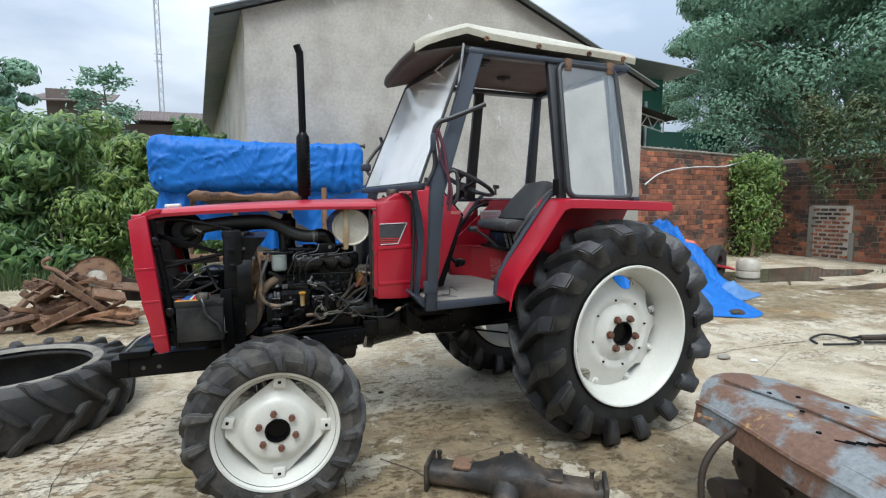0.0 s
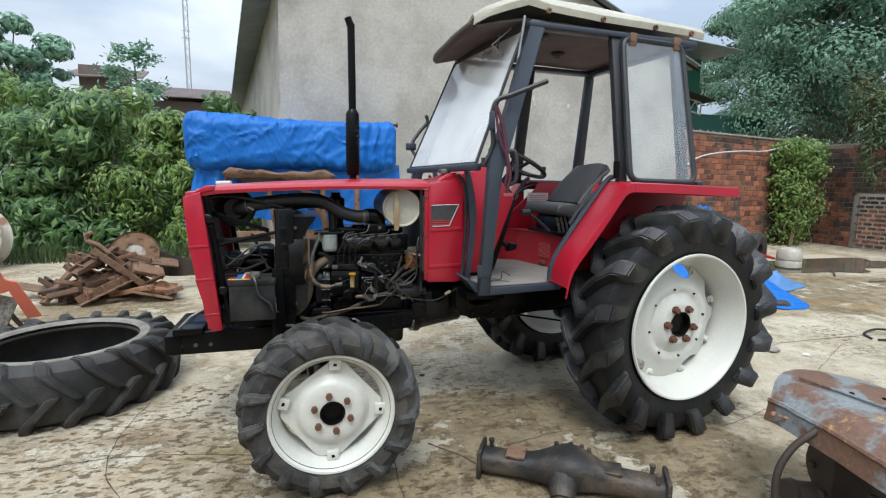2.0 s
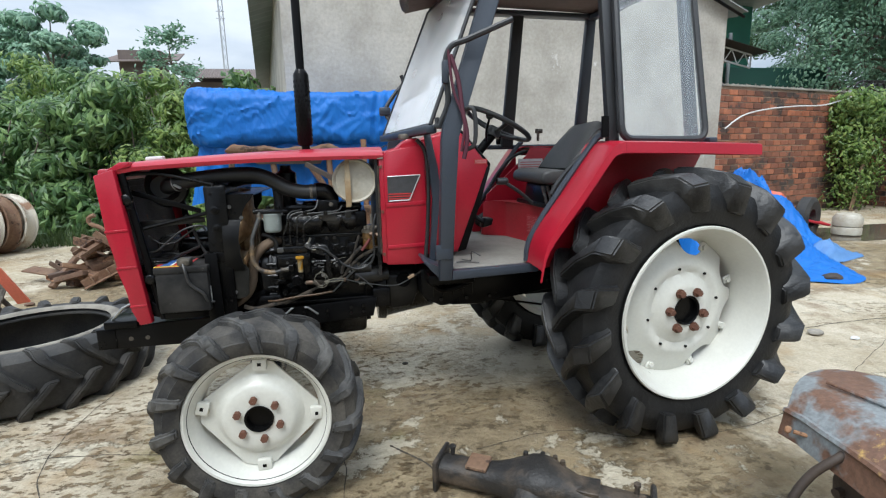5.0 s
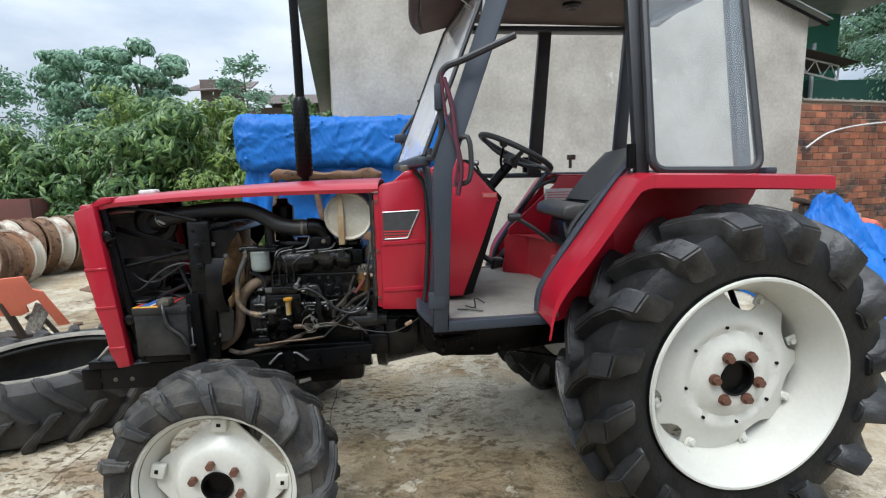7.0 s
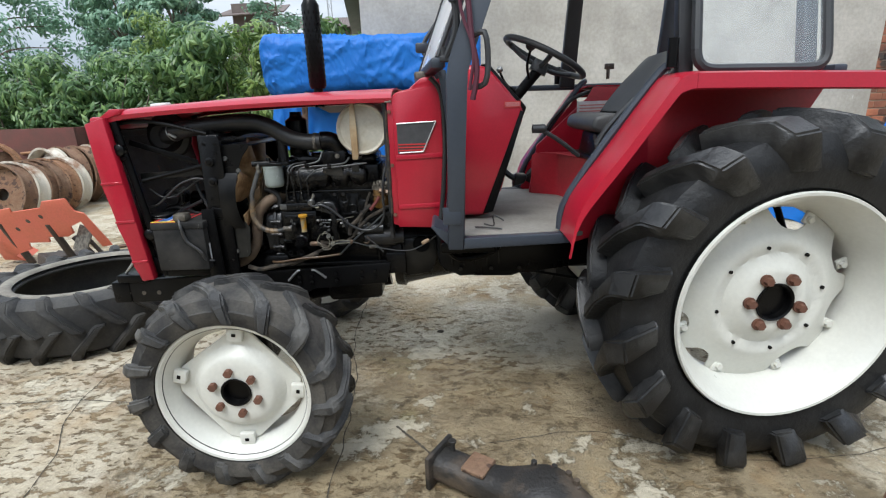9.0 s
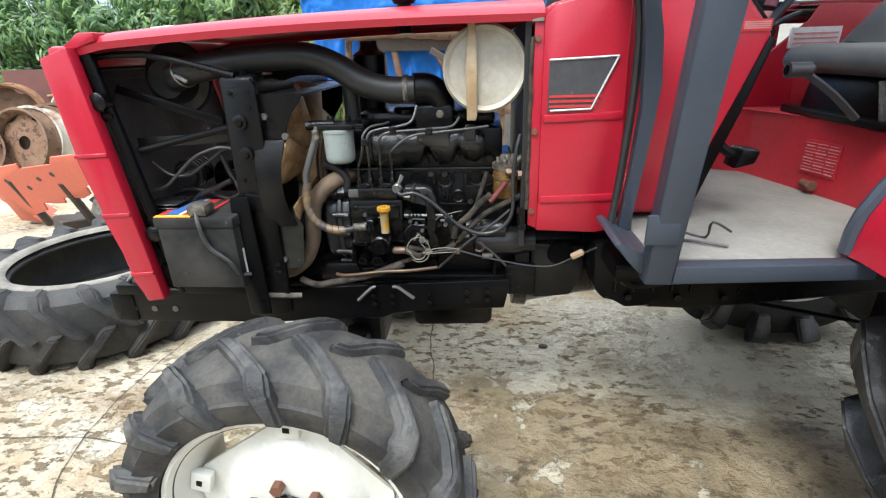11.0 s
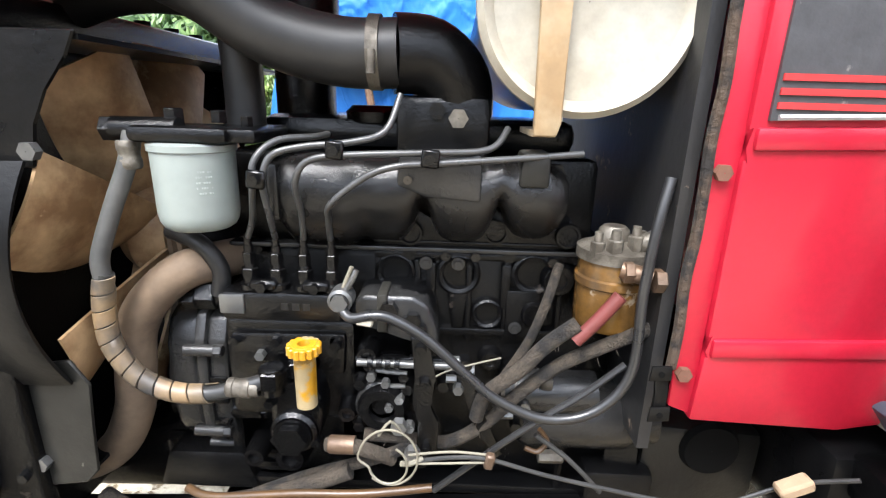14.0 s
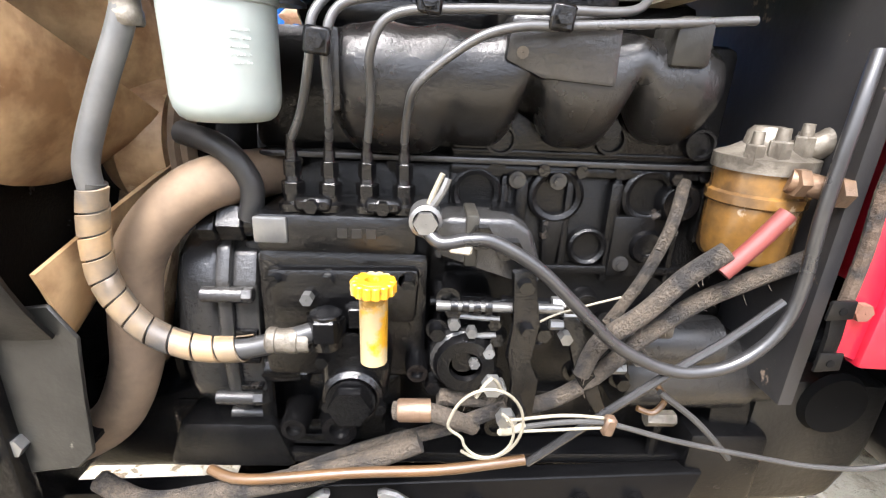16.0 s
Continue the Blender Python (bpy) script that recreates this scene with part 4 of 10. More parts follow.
def frond_tree(name, base, height, label, seed):
    """A thin tree of open, layered twigs with sparse leaves."""
    rng = random.Random(seed)
    th = thing(name, base, label, "tree")
    x, y, z = base
    bm = B()
    tube(bm, [(x, y, z), (x + 0.1, y, z + height * 0.6), (x - 0.05, y, z + height)], 0.10, n=7, k=3, r_end=0.02)
    pts = []
    for i in range(26):
        f = rng.uniform(0.62, 1.0)
        a = rng.uniform(0, 6.28)
        ln = (1.15 - f * 0.55) * height * 0.30
        st = Vector((x, y, z + height * f))
        en = st + Vector((math.cos(a) * ln, math.sin(a) * ln, rng.uniform(-0.05, 0.12) * height * 0.4))
        tube(bm, [st, (st + en) / 2 + Vector((0, 0, 0.1)), en], 0.03, n=4, k=2, r_end=0.008)
        for j in range(46):
            u = rng.uniform(0.45, 1.05)
            p = st.lerp(en, u)
            pts.append((p.x + rng.gauss(0, .17), p.y + rng.gauss(0, .17), p.z + rng.gauss(0, .10)))
    part("trunk", bm, M_bark, th)
    pts = np.array(pts)
    leaves("crown", pts, 0.22, np.tile((0, 0, 1.0), (len(pts), 1)), M_leafhazed, th, seed=seed)


def hedge(name, x0, x1, y, depth, height, label, seed, material, leaf, n, ragged=0.3, foot=0.0):
    """A row of bushes: stems below, many clumps of leaves, uneven on top."""
    rng = random.Random(seed)
    th = thing(name, ((x0 + x1) / 2, y, 0), label, "hedge")
    cl = []
    k = int((x1 - x0) / 0.42)
    for i in range(k):
        cx = x0 + (i + 0.5) * (x1 - x0) / k
        h = height * (1 + rng.uniform(-ragged, ragged * 0.5))
        for j in range(5):
            z = foot + (h - foot) * (j + 0.6) / 5.3
            cl.append((cx + rng.uniform(-.25, .25), y + rng.uniform(-.3, .3) * depth + j * 0.06, z, rng.uniform(.30, .5), depth * rng.uniform(.35, .5), rng.uniform(.24, .38)))
    bm = B()
    for i in range(k):
        cx = x0 + (i + 0.5) * (x1 - x0) / k
        tube(bm, [(cx, y, 0), (cx + rng.uniform(-.1, .1), y, height * .4), (cx + rng.uniform(-.3, .3), y, height * .8)], 0.025, n=5, k=3, r_end=0.008)
    part("stem", bm, M_bark, th)
    pts, out = crown_points(n, cl, seed, 0.45)
    pts[:, 2] = np.maximum(pts[:, 2], 0.03)
    leaves("foliage", pts, leaf, out + np.array([0, -0.35, 0]), material, th, seed=seed, droop=1.3, long=1.35)
    return th


moved(lambda: hedge("coffee_hedge", -9.5, -3.1, 6.3, 1.3, 2.3, "thick hedge of coffee bushes with drooping glossy leaves", 11, M_leafmid, 0.125, 19000), (-6.3, 6.3, 0), (-7.21, 7.65, 0), 1.144, 1.15)
moved(lambda: hedge("coffee_hedge", -3.3, -1.3, 6.0, 1.0, 2.25, "thick hedge of coffee bushes with bright drooping leaves", 12, M_leafbright, 0.11, 9500, 0.22), (-2.3, 6, 0), (-2.74, 7.7, 0), 1.19, 1.205)
moved(lambda: hedge("coffee_hedge", -9.5, -0.9, 8.3, 1.8, 2.7, "overgrown bushes behind the coffee hedge", 13, M_leafmid, 0.15, 14000, 0.35), (-5.2, 8.3, 0), (-6.29, 10.52, 0), 1.2, 1.232)
moved(lambda: hedge("shrub_row", -8.0, -2.2, 10.5, 1.8, 3.1, "bright green young bushes behind the hedge", 14, M_leafbright, 0.16, 9000, 0.4), (-5.1, 10.5, 0), (-6.43, 13.82, 0), 1.25, 1.304)
moved(lambda: hedge("grey_roof_bush", -14.0, -8.0, 7.4, 2.0, 2.6, "dark bushes along the yard's edge", 15, M_leafdark, 0.2, 6000, 0.3), (-11, 7.4, 0), (-12.74, 8.9, 0), 1.15, 1.153)


def grass(name, x0, x1, y0, y1, n, h, label, seed):
    rng = np.random.default_rng(seed)
    p = np.stack([rng.uniform(x0, x1, n), rng.uniform(y0, y1, n), np.zeros(n)], axis=1)
    a, hh, w = rng.uniform(0, 6.28, n), h * rng.uniform(0.4, 1.3, n), 0.006
    tip = p + np.stack([np.cos(a) * hh * .5, np.sin(a) * hh * .5, hh], axis=1)
    s = np.stack([-np.sin(a), np.cos(a), 0 * a], axis=1) * w
    v = np.stack([p + s, p - s, tip], axis=1).reshape(-1, 3)
    f = np.arange(3 * n).reshape(-1, 3)
    me = bpy.data.meshes.new(name)
    me.from_pydata(v.tolist(), [], f.tolist())
    me.materials.append(M_grass)
    return tagged(new(name, me), label, "grass", kind="stuff")


moved(lambda: grass("grass", -9.0, -1.4, 5.15, 6.0, 7000, 0.24, "tufts of grass and weeds along the foot of the hedge", 5), (-5.2, 5.6, 0), (-6, 6.75, 0), 1.15, 1.15)
moved(lambda: grass("grass", 8.55, 8.95, 1.2, 2.0, 500, 0.07, "low grass at the foot of the brick wall", 6), (8.4, 1.9, 0), (10.77, 3.07, 0), 1.3, 1.3)
moved(lambda: tree("tree", (-8.3, 15.0, 0), 5.2, 1.35, "dark broad-leaved tree standing behind the hedge", 21, M_leafhazed, 0.2, 9000, 0.16, clumps=40), (-8.3, 15, 0), (-10.41, 19.45, 0), 1.25, 1.324)
moved(lambda: tree("tree", (-10.6, 16.0, 0), 5.4, 1.6, "small rounded tree behind the hedge", 22, M_leafhazed, 0.2, 7000, 0.18, clumps=36), (-10.6, 16, 0), (-13.29, 20.71, 0), 1.25, 1.321)
moved(lambda: tree("tree", (-14.5, 13.5, 0), 6.4, 2.4, "dark broad-leaved tree at the yard's edge", 23, M_leafhazed, 0.2, 8000, 0.16, clumps=40), (-14.5, 13.5, 0), (-18.17, 17.6, 0), 1.25, 1.274)
moved(lambda: frond_tree("tree", (-7.15, 22.0, 0), 6.0, "thin open-crowned tree against the sky", 24), (-7.15, 22, 0), (-8.91, 28.21, 0), 1.25, 1.387)
moved(lambda: frond_tree("tree", (-11.0, 21.0, 0), 5.2, "thin open-crowned tree by the far roof", 25), (-11, 21, 0), (-13.72, 27.04, 0), 1.25, 1.387)
moved(lambda: tree("tree", (12.4, 8.6, 0), 6.9, 1.8, "large dark tree behind the brick wall", 31, M_leafhazed, 0.13, 26000, 0.30, clumps=34), (12.4, 8.6, 0), (16.95, 11.77, 0), 1.3, 1.409)
moved(lambda: tree("tree", (12.6, 6.2, 0), 7.6, 2.5, "large dark tree behind the brick wall", 32, M_leafhazed, 0.13, 34000, 0.24, clumps=44), (12.6, 6.2, 0), (17.23, 9.07, 0), 1.35, 1.43)
moved(lambda: tree("tree", (13.4, 3.2, 0), 7.4, 2.5, "large dark tree behind the brick wall", 33, M_leafhazed, 0.13, 32000, 0.22, clumps=44), (13.4, 3.2, 0), (18.23, 4.99, 0), 1.35, 1.4)
moved(lambda: tree("tree", (13.8, 0.2, 0), 7.4, 2.5, "large dark tree beyond the yard wall", 34, M_leafhazed, 0.16, 8000, 0.25, clumps=22), (13.8, 0.2, 0), (18.68, 0.96, 0), 1.35, 1.365)
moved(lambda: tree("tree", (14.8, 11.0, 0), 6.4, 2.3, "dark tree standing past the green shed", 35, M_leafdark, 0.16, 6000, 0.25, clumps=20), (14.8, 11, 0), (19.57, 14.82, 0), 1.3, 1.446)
moved(lambda: tree("tree", (17.5, 8.5, 0), 9.0, 3.0, "tall dark tree behind the others", 36, M_leafhazed, 0.2, 9000, 0.2, clumps=22), (17.5, 8.5, 0), (23.03, 11.48, 0), 1.3, 1.405)


def wall_shrub():
    th = thing("clipped_shrub", (8.35, 4.0, 0), "tall leafy shrub tied to a stake before the brick wall", "shrub")
    rng = random.Random(9)
    cl = [(8.35 + rng.uniform(-.30, .30), 4.02 + rng.uniform(-.16, .16), z, rng.uniform(.26, .38), rng.uniform(.24, .32), .22) for z in (.16, .30, .45, .5, .65, .8, .9, 1.0, 1.1, 1.2, 1.3, 1.4, 1.5, 1.55, 1.62, 1.66) for _ in range(2)]
    bm = B()
    for k in range(5):
        tube(bm, [(8.3 + 0.03 * k, 4.0, 0), (8.3 + 0.05 * k, 4.0, .5), (8.2 + .08 * k, 4.0, 1.3)], 0.018, n=5, k=3)
    part("stem", bm, M_bark, th)
    bm = slab(B(), pose(8.18, 3.86, 0.36, 4, 5, 10), 0.07, 0.03, 0.72, 0.006)
    part("stake", bm, M_wood, th)
    pts, out = crown_points(4600, cl, 9, 0.4)
    leaves("foliage", pts, 0.088, out + np.array([-0.3, -0.5, 0]), M_leafbright, th, seed=9, droop=0.8)


moved(wall_shrub, (8.35, 4.0, 0), (11.3, 6.05, 0), 1.3, 1.38)


def creeper():
    """Boughs that arch over the wall and hang down, with browning tips."""
    th = thing("creeper", (8.9, 2.6, 0), "yellow-leaved creeper hanging over the brick wall", "creeper")
    rng = random.Random(19)
    cl, tips = [], []
    for y, t, out_, low in ((3.30, 2.75, 0.20, 1.55), (3.05, 2.45, 0.45, 1.05), (2.55, 2.60, 0.35, 1.15), (2.0, 2.9, 0.40, 0.95), (1.5, 2.7, 0.45, 1.1), (1.1, 2.8, 0.4, 1.2)):
        p = [(9.25, y - 0.5, 0.0), (9.25, y - 0.45, 1.3), (9.05, y - 0.3, 2.0), (8.85, y - 0.1, t - 0.25), (8.70 - out_ * 0.3, y, t), (8.65 - out_ * 0.6, y - 0.12, (t + low) / 2), (8.62 - out_ * 0.5, y - 0.25, low)]
        part("stem", tube(B(), p, 0.020, n=6, k=4, r_end=0.005), M_bark, th)
        path = spline(p[3:], 6)
        for k, q in enumerate(path):
            r = 0.12 + 0.14 * math.sin(math.pi * k / (len(path) - 1))
            cl.append((q.x + rng.uniform(-.06, .06), q.y + rng.uniform(-.10, .10), q.z + rng.uniform(-.05, .05), r, r * 1.2, r))
        tips.append((path[7].x, path[7].y, path[7].z + 0.06, 0.10, 0.14, 0.16))
    pts, out = crown_points(4600, cl, 19, 0.2)
    leaves("foliage", pts, 0.078, out, M_leafdull, th, seed=19, droop=1.2, long=1.5)
    for k, tip in enumerate(tips):
        pts, out = crown_points(70, [tip], 20 + k, 0.3)
        leaves("browning_tip", pts, 0.07, out, M_leafbrown, th, seed=20 + k, droop=1.0, long=1.4)


moved(creeper, (8.9, 2.6, 0), (12.55, 4.5, 0), 1.38, 1.36)


# ---- the tractor: x runs from its nose (minus) to its tail, its middle is y = 0, its left side looks to minus y ----
tractor = thing("tractor", (0.95, 0, 0), "red tractor with slate-grey cab, its engine side panels removed", "tractor")


def tyre_body(bm, c, R, rim, w, axis="y", n=64):
    """A tyre's carcass: tread, bulged side walls, beads and a hollow inside."""
    h = R - rim
    half = [(0.0, R), (0.45 * w, R - 0.004), (0.80 * w, R - 0.018), (0.94 * w, R - 0.05), (1.0 * w, rim + 0.58 * h), (0.99 * w, rim + 0.40 * h), (0.90 * w, rim + 0.16 * h), (0.80 * w, rim + 0.03), (0.76 * w, rim), (0.70 * w, rim), (0.72 * w, rim + 0.05), (0.85 * w, rim + 0.45 * h), (0.78 * w, R - 0.06), (0.4 * w, R - 0.035)]
    prof = half + [(-a, r) for a, r in reversed(half[1:])]
    lathe(bm, prof, c, axis, n, closed=True)
    return bm


def tyre_lugs(bm, c, R, w, count, lead, high, wide, axis="y", phase=0.0, down=0.09, flare=1.0):
    """Chevron bars of a farm tyre: each runs from the middle of the tread over the shoulder and down the side wall."""
    c = Vector(c)
    ax = {"y": (Vector((0, 1, 0)), Vector((1, 0, 0)), Vector((0, 0, 1))), "z": (Vector((0, 0, 1)), Vector((1, 0, 0)), Vector((0, 1, 0)))}[axis]
    st = [(-0.06, 0.0, 0.0, 1.0, lead * 1.06, 1.0, 1.0), (0.40, -0.004, 0.0, 1.0, lead * 0.62, 1.0, 1.0), (0.78, -0.016, 0.12, 1.0, lead * 0.22, 1.0, 1.12 * flare), (0.96, -0.042, 0.75, 0.75, 0.03, 0.95, 1.25 * flare), (1.0, -0.042 - down, 1.0, 0.0, -0.03, 0.30, 1.15 * flare)]
    for s in (-1, 1):
        for i in range(count):
            t0 = phase + 2 * math.pi * (i + (0.5 if s > 0 else 0.0)) / count
            rows = []
            for a, dr, na, nr, dt, hh, ww in st:
                row = []
                for lift, ang in ((-0.012, -0.5 * wide * ww / R * 1.25), (high * hh, -0.5 * wide * ww / R * 0.8), (high * hh, 0.5 * wide * ww / R * 0.8), (-0.012, 0.5 * wide * ww / R * 1.25)):
                    t = t0 + dt + ang
                    rr, aa = R + dr + nr * lift, s * (a * w + na * lift)
                    row.append(bm.verts.new(c + ax[0] * aa + (ax[1] * math.cos(t) + ax[2] * math.sin(t)) * rr))
                rows.append(row)
            for p, q in zip(rows, rows[1:]):
                for k in range(3):
                    bm.faces.new((p[k], p[k + 1], q[k + 1], q[k]))
            bm.faces.new(rows[0][::-1])
            bm.faces.new(rows[-1])
    return bm


def lug_parts(c, R, w, count, lead, high, wide, axis, phase, down, material, parent, shape=None, flare=1.0):
    """Each chevron bar of the tyre as a piece of its own."""
    bm = B()
    tyre_lugs(bm, c, R, w, count, lead, high, wide, axis, phase, down, flare)
    bm.verts.ensure_lookup_table()
    all_v = [v.co.copy() for v in bm.verts]
    bm.free()
    for i in range(0, len(all_v), 20):
        one = B()
        vs = [one.verts.new(q) for q in all_v[i:i + 20]]
        for r_ in range(4):
            for k in range(3):
                one.faces.new((vs[r_ * 4 + k], vs[r_ * 4 + k + 1], vs[r_ * 4 + k + 5], vs[r_ * 4 + k + 4]))
        one.faces.new(vs[3::-1])
        one.faces.new(vs[16:20])
        bmesh.ops.bevel(one, geom=[e for e in one.edges if len(e.link_faces) == 2], offset=min(high * 0.26, 0.007), segments=2, affect="EDGES", clamp_overlap=True)
        if shape:
            shape(one)
        part("tread_bar", one, material, parent, sharp=58)


def plate_disc(bm, c, y_of, r_of, r0, n=96, rows=7, thick=0.008):
    """A pressed disc round y through c: its depth follows the radius, its rim follows the angle."""
    grid = []
    for i in range(rows + 1):
        ring = []
        for j in range(n):
            a = 2 * math.pi * j / n
            r = r0 + (r_of(a) - r0) * i / rows
            ring.append(bm.verts.new((c[0] + r * math.cos(a), c[1] + y_of(r), c[2] + r * math.sin(a))))
        grid.append(ring)
    for p, q in zip(grid, grid[1:]):
        for j in range(n):
            bm.faces.new((p[j], q[j], q[(j + 1) % n], p[(j + 1) % n]))
    thicken(bm, thick)
    return bm


def bump_at(a, places, width):
    v = 0.0
    for p in places:
        d = (a - radians(p) + math.pi) % (2 * math.pi) - math.pi
        v = max(v, 1 - min(1, abs(d) / width) ** 3)
    return v


def rear_wheel(side, label):
    """side -1: the left wheel, whose dished face looks to minus y."""
    c = (1.882 if side < 0 else 1.76, 0.615 * side, 0.618)
    yaw = radians(5)

    def wpart(name, bm, m_, parent, label=""):
        bmesh.ops.rotate(bm, cent=c, matrix=Matrix.Rotation(yaw, 3, "Z"), verts=bm.verts)
        for v in bm.verts:
            v.co.z = max(v.co.z, 0.001)
        return part(name, bm, m_, parent, label)

    wh = B()
    tyre_body(wh, c, 0.598, 0.378, 0.155, n=72)
    tyre = wpart("rear_wheel", wh, M_rubber, tractor, label)

    def settle(bm):
        bmesh.ops.rotate(bm, cent=c, matrix=Matrix.Rotation(yaw, 3, "Z"), verts=bm.verts)
        for v in bm.verts:
            v.co.z = max(v.co.z, 0.001)

    lug_parts(c, 0.594, 0.157, 16, 0.30, 0.064, 0.066, "y", 0.12, 0.080, M_rubberbar, tyre, settle, 1.34)
    bm = B()
    s = side
    lathe(bm, [(s * 0.150, 0.386), (s * 0.157, 0.392), (s * 0.158, 0.401), (s * 0.148, 0.405), (s * 0.138, 0.388), (s * 0.115, 0.371), (s * 0.06, 0.358), (s * 0.02, 0.337), (s * -0.06, 0.337), (s * -0.11, 0.358), (s * -0.14, 0.371), (s * -0.15, 0.401), (s * -0.158, 0.399), (s * -0.15, 0.365), (s * -0.06, 0.330), (s * 0.02, 0.330), (s * 0.06, 0.351), (s * 0.11, 0.366), (s * 0.14, 0.380)], c, "y", 80, closed=True)
    wpart("rim", bm, M_white, tyre, "cream-white painted steel rim")
    bm = B()

    def depth(r):
        if r < 0.115:
            return s * 0.070
        if r < 0.175:
            return s * (0.070 - 0.034 * (r - 0.115) / 0.06)
        if r < 0.235:
            return s * (0.036 + 0.012 * math.sin((r - 0.175) / 0.06 * math.pi))
        return s * (0.036 - 0.036 * (r - 0.235) / 0.08)

    plate_disc(bm, c, depth, lambda a: 0.340 - max(0.085 * bump_at(a, (78,), 0.30), 0.03 * bump_at(a, (128,), 0.2), 0.060 * bump_at(a, (196, 228), 0.20), 0.075 * bump_at(a, (300, 345, 25), 0.28)), 0.0665, rows=16)
    wpart("disc", bm, M_white, tyre, "cream-white dished wheel centre")
    for k in range(8):
        a = radians(20 + 45 * k)
        bm = B()
        slab(bm, Matrix.Translation((c[0] + 0.308 * math.cos(a), c[1] + s * 0.004, c[2] + 0.308 * math.sin(a))) @ Matrix.Rotation(-a, 4, "Y"), 0.045, 0.014, 0.035, 0.004)
        hexa(bm, (c[0] + 0.304 * math.cos(a), c[1] + s * 0.016, c[2] + 0.304 * math.sin(a)), 0.012, 0.016)
        wpart("rim_clamp", bm, M_white, tyre)
    for k in range(6):
        a = radians(58 + 60 * k - (0 if k < 5 else 12))
        bm = B()
        hexa(bm, (c[0] + 0.095 * math.cos(a), c[1] + s * 0.083, c[2] + 0.095 * math.sin(a)), 0.0155, 0.030)
        lathe(bm, [(-0.006, 0.0), (-0.006, 0.022), (0.006, 0.020), (0.006, 0)], (c[0] + 0.095 * math.cos(a), c[1] + s * 0.074, c[2] + 0.095 * math.sin(a)), "y", 16)
        wpart("wheel_nut", bm, M_rustnut, tyre, "rusty brown wheel nut")
    bm = lathe(B(), [(s * -0.06, 0.0), (s * -0.06, 0.062), (s * 0.073, 0.062), (s * 0.075, 0.071), (s * 0.079, 0.069), (s * 0.075, 0.064), (s * 0.05, 0.061), (s * 0.05, 0.0)], c, "y", 32)
    wpart("hub", bm, M_blackflat, tyre, "black hub end")
    for k in range(8):
        a = radians(10 + 45 * k)
        bm = lathe(B(), [(s * 0.02, 0.0), (s * 0.02, 0.0065), (s * 0.052, 0.0065), (s * 0.052, 0.0)], (c[0] + 0.195 * math.cos(a), c[1], c[2] + 0.195 * math.sin(a)), "y", 10)
        wpart("bolt_hole", bm, M_blackflat, tyre)
    return tyre


def front_wheel(side, label):
    c = (0.0 if side < 0 else -0.08, 0.720 * side, 0.384)

    def wpart(name, bm, m_, parent, label=""):
        for v in bm.verts:
            v.co.z = max(v.co.z, 0.001)
        return part(name, bm, m_, parent, label)

    wh = B()
    tyre_body(wh, c, 0.374, 0.248, 0.122, n=64)
    tyre = wpart("front_wheel", wh, M_rubberworn, tractor, label)

    def settle(bm):
        for v in bm.verts:
            v.co.z = max(v.co.z, 0.001)

    lug_parts(c, 0.372, 0.122, 15, 0.34, 0.026, 0.047, "y", 0.25, 0.055, M_rubberlug, tyre, settle)
    s = side
    bm = lathe(B(), [(s * 0.097, 0.252), (s * 0.103, 0.258), (s * 0.104, 0.267), (s * 0.096, 0.270), (s * 0.088, 0.256), (s * 0.06, 0.237), (s * 0.03, 0.223), (s * -0.03, 0.223), (s * -0.07, 0.237), (s * -0.095, 0.248), (s * -0.1, 0.266), (s * -0.105, 0.264), (s * -0.098, 0.237), (s * -0.03, 0.217), (s * 0.03, 0.217), (s * 0.062, 0.232), (s * 0.088, 0.247)], c, "y", 64, closed=True)
    wpart("rim", bm, M_white, tyre, "cream-white painted steel rim")

    def depth(r):
        if r < 0.095:
            return s * 0.078
        if r < 0.132:
            return s * (0.078 - 0.006 * ((r - 0.095) / 0.037) ** 2)
        if r < 0.160:
            return s * (0.072 - 0.032 * (r - 0.132) / 0.028)
        return s * 0.040

    tabs = (86, 165, 270, 356)
    bm = plate_disc(B(), c, depth, lambda a: min(0.216, 0.180 / max(0.3, max(math.cos(a - radians(m_)) for m_ in (125, 217, 313, 41)))), 0.046, rows=16)
    wpart("disc", bm, M_white, tyre, "cream-white domed wheel centre")
    for t in tabs:
        a = radians(t)
        bm = B()
        m = Matrix.Translation((c[0] + 0.207 * math.cos(a), c[1] + s * 0.052, c[2] + 0.207 * math.sin(a))) @ Matrix.Rotation(-a, 4, "Y")
        slab(bm, m, 0.046, 0.022, 0.052, 0.005, 2)
        wpart("rim_tab", bm, M_white, tyre)
    for t in tabs:
        a = radians(t)
        m = Matrix.Translation((c[0] + 0.209 * math.cos(a), c[1] + s * 0.0605, c[2] + 0.209 * math.sin(a))) @ Matrix.Rotation(-a, 4, "Y")
        wpart("tab_hole", slab(B(), m, 0.012, 0.008, 0.014), M_blackflat, tyre)
    for k in range(6):
        a = radians(100 + 60 * k)
        bm = B()
        hexa(bm, (c[0] + 0.080 * math.cos(a), c[1] + s * 0.088, c[2] + 0.080 * math.sin(a)), 0.0145, 0.020)
        wpart("wheel_nut", bm, M_rustnut, tyre, "rusty brown wheel nut")
    bm = lathe(B(), [(s * -0.08, 0.0), (s * -0.08, 0.05), (s * 0.02, 0.05), (s * 0.06, 0.045), (s * 0.080, 0.045), (s * 0.083, 0.054), (s * 0.086, 0.052), (s * 0.084, 0.046), (s * 0.06, 0.043), (s * 0.06, 0.0)], c, "y", 28)
    wpart("hub", bm, M_blackflat, tyre, "black hub end")
    return tyre


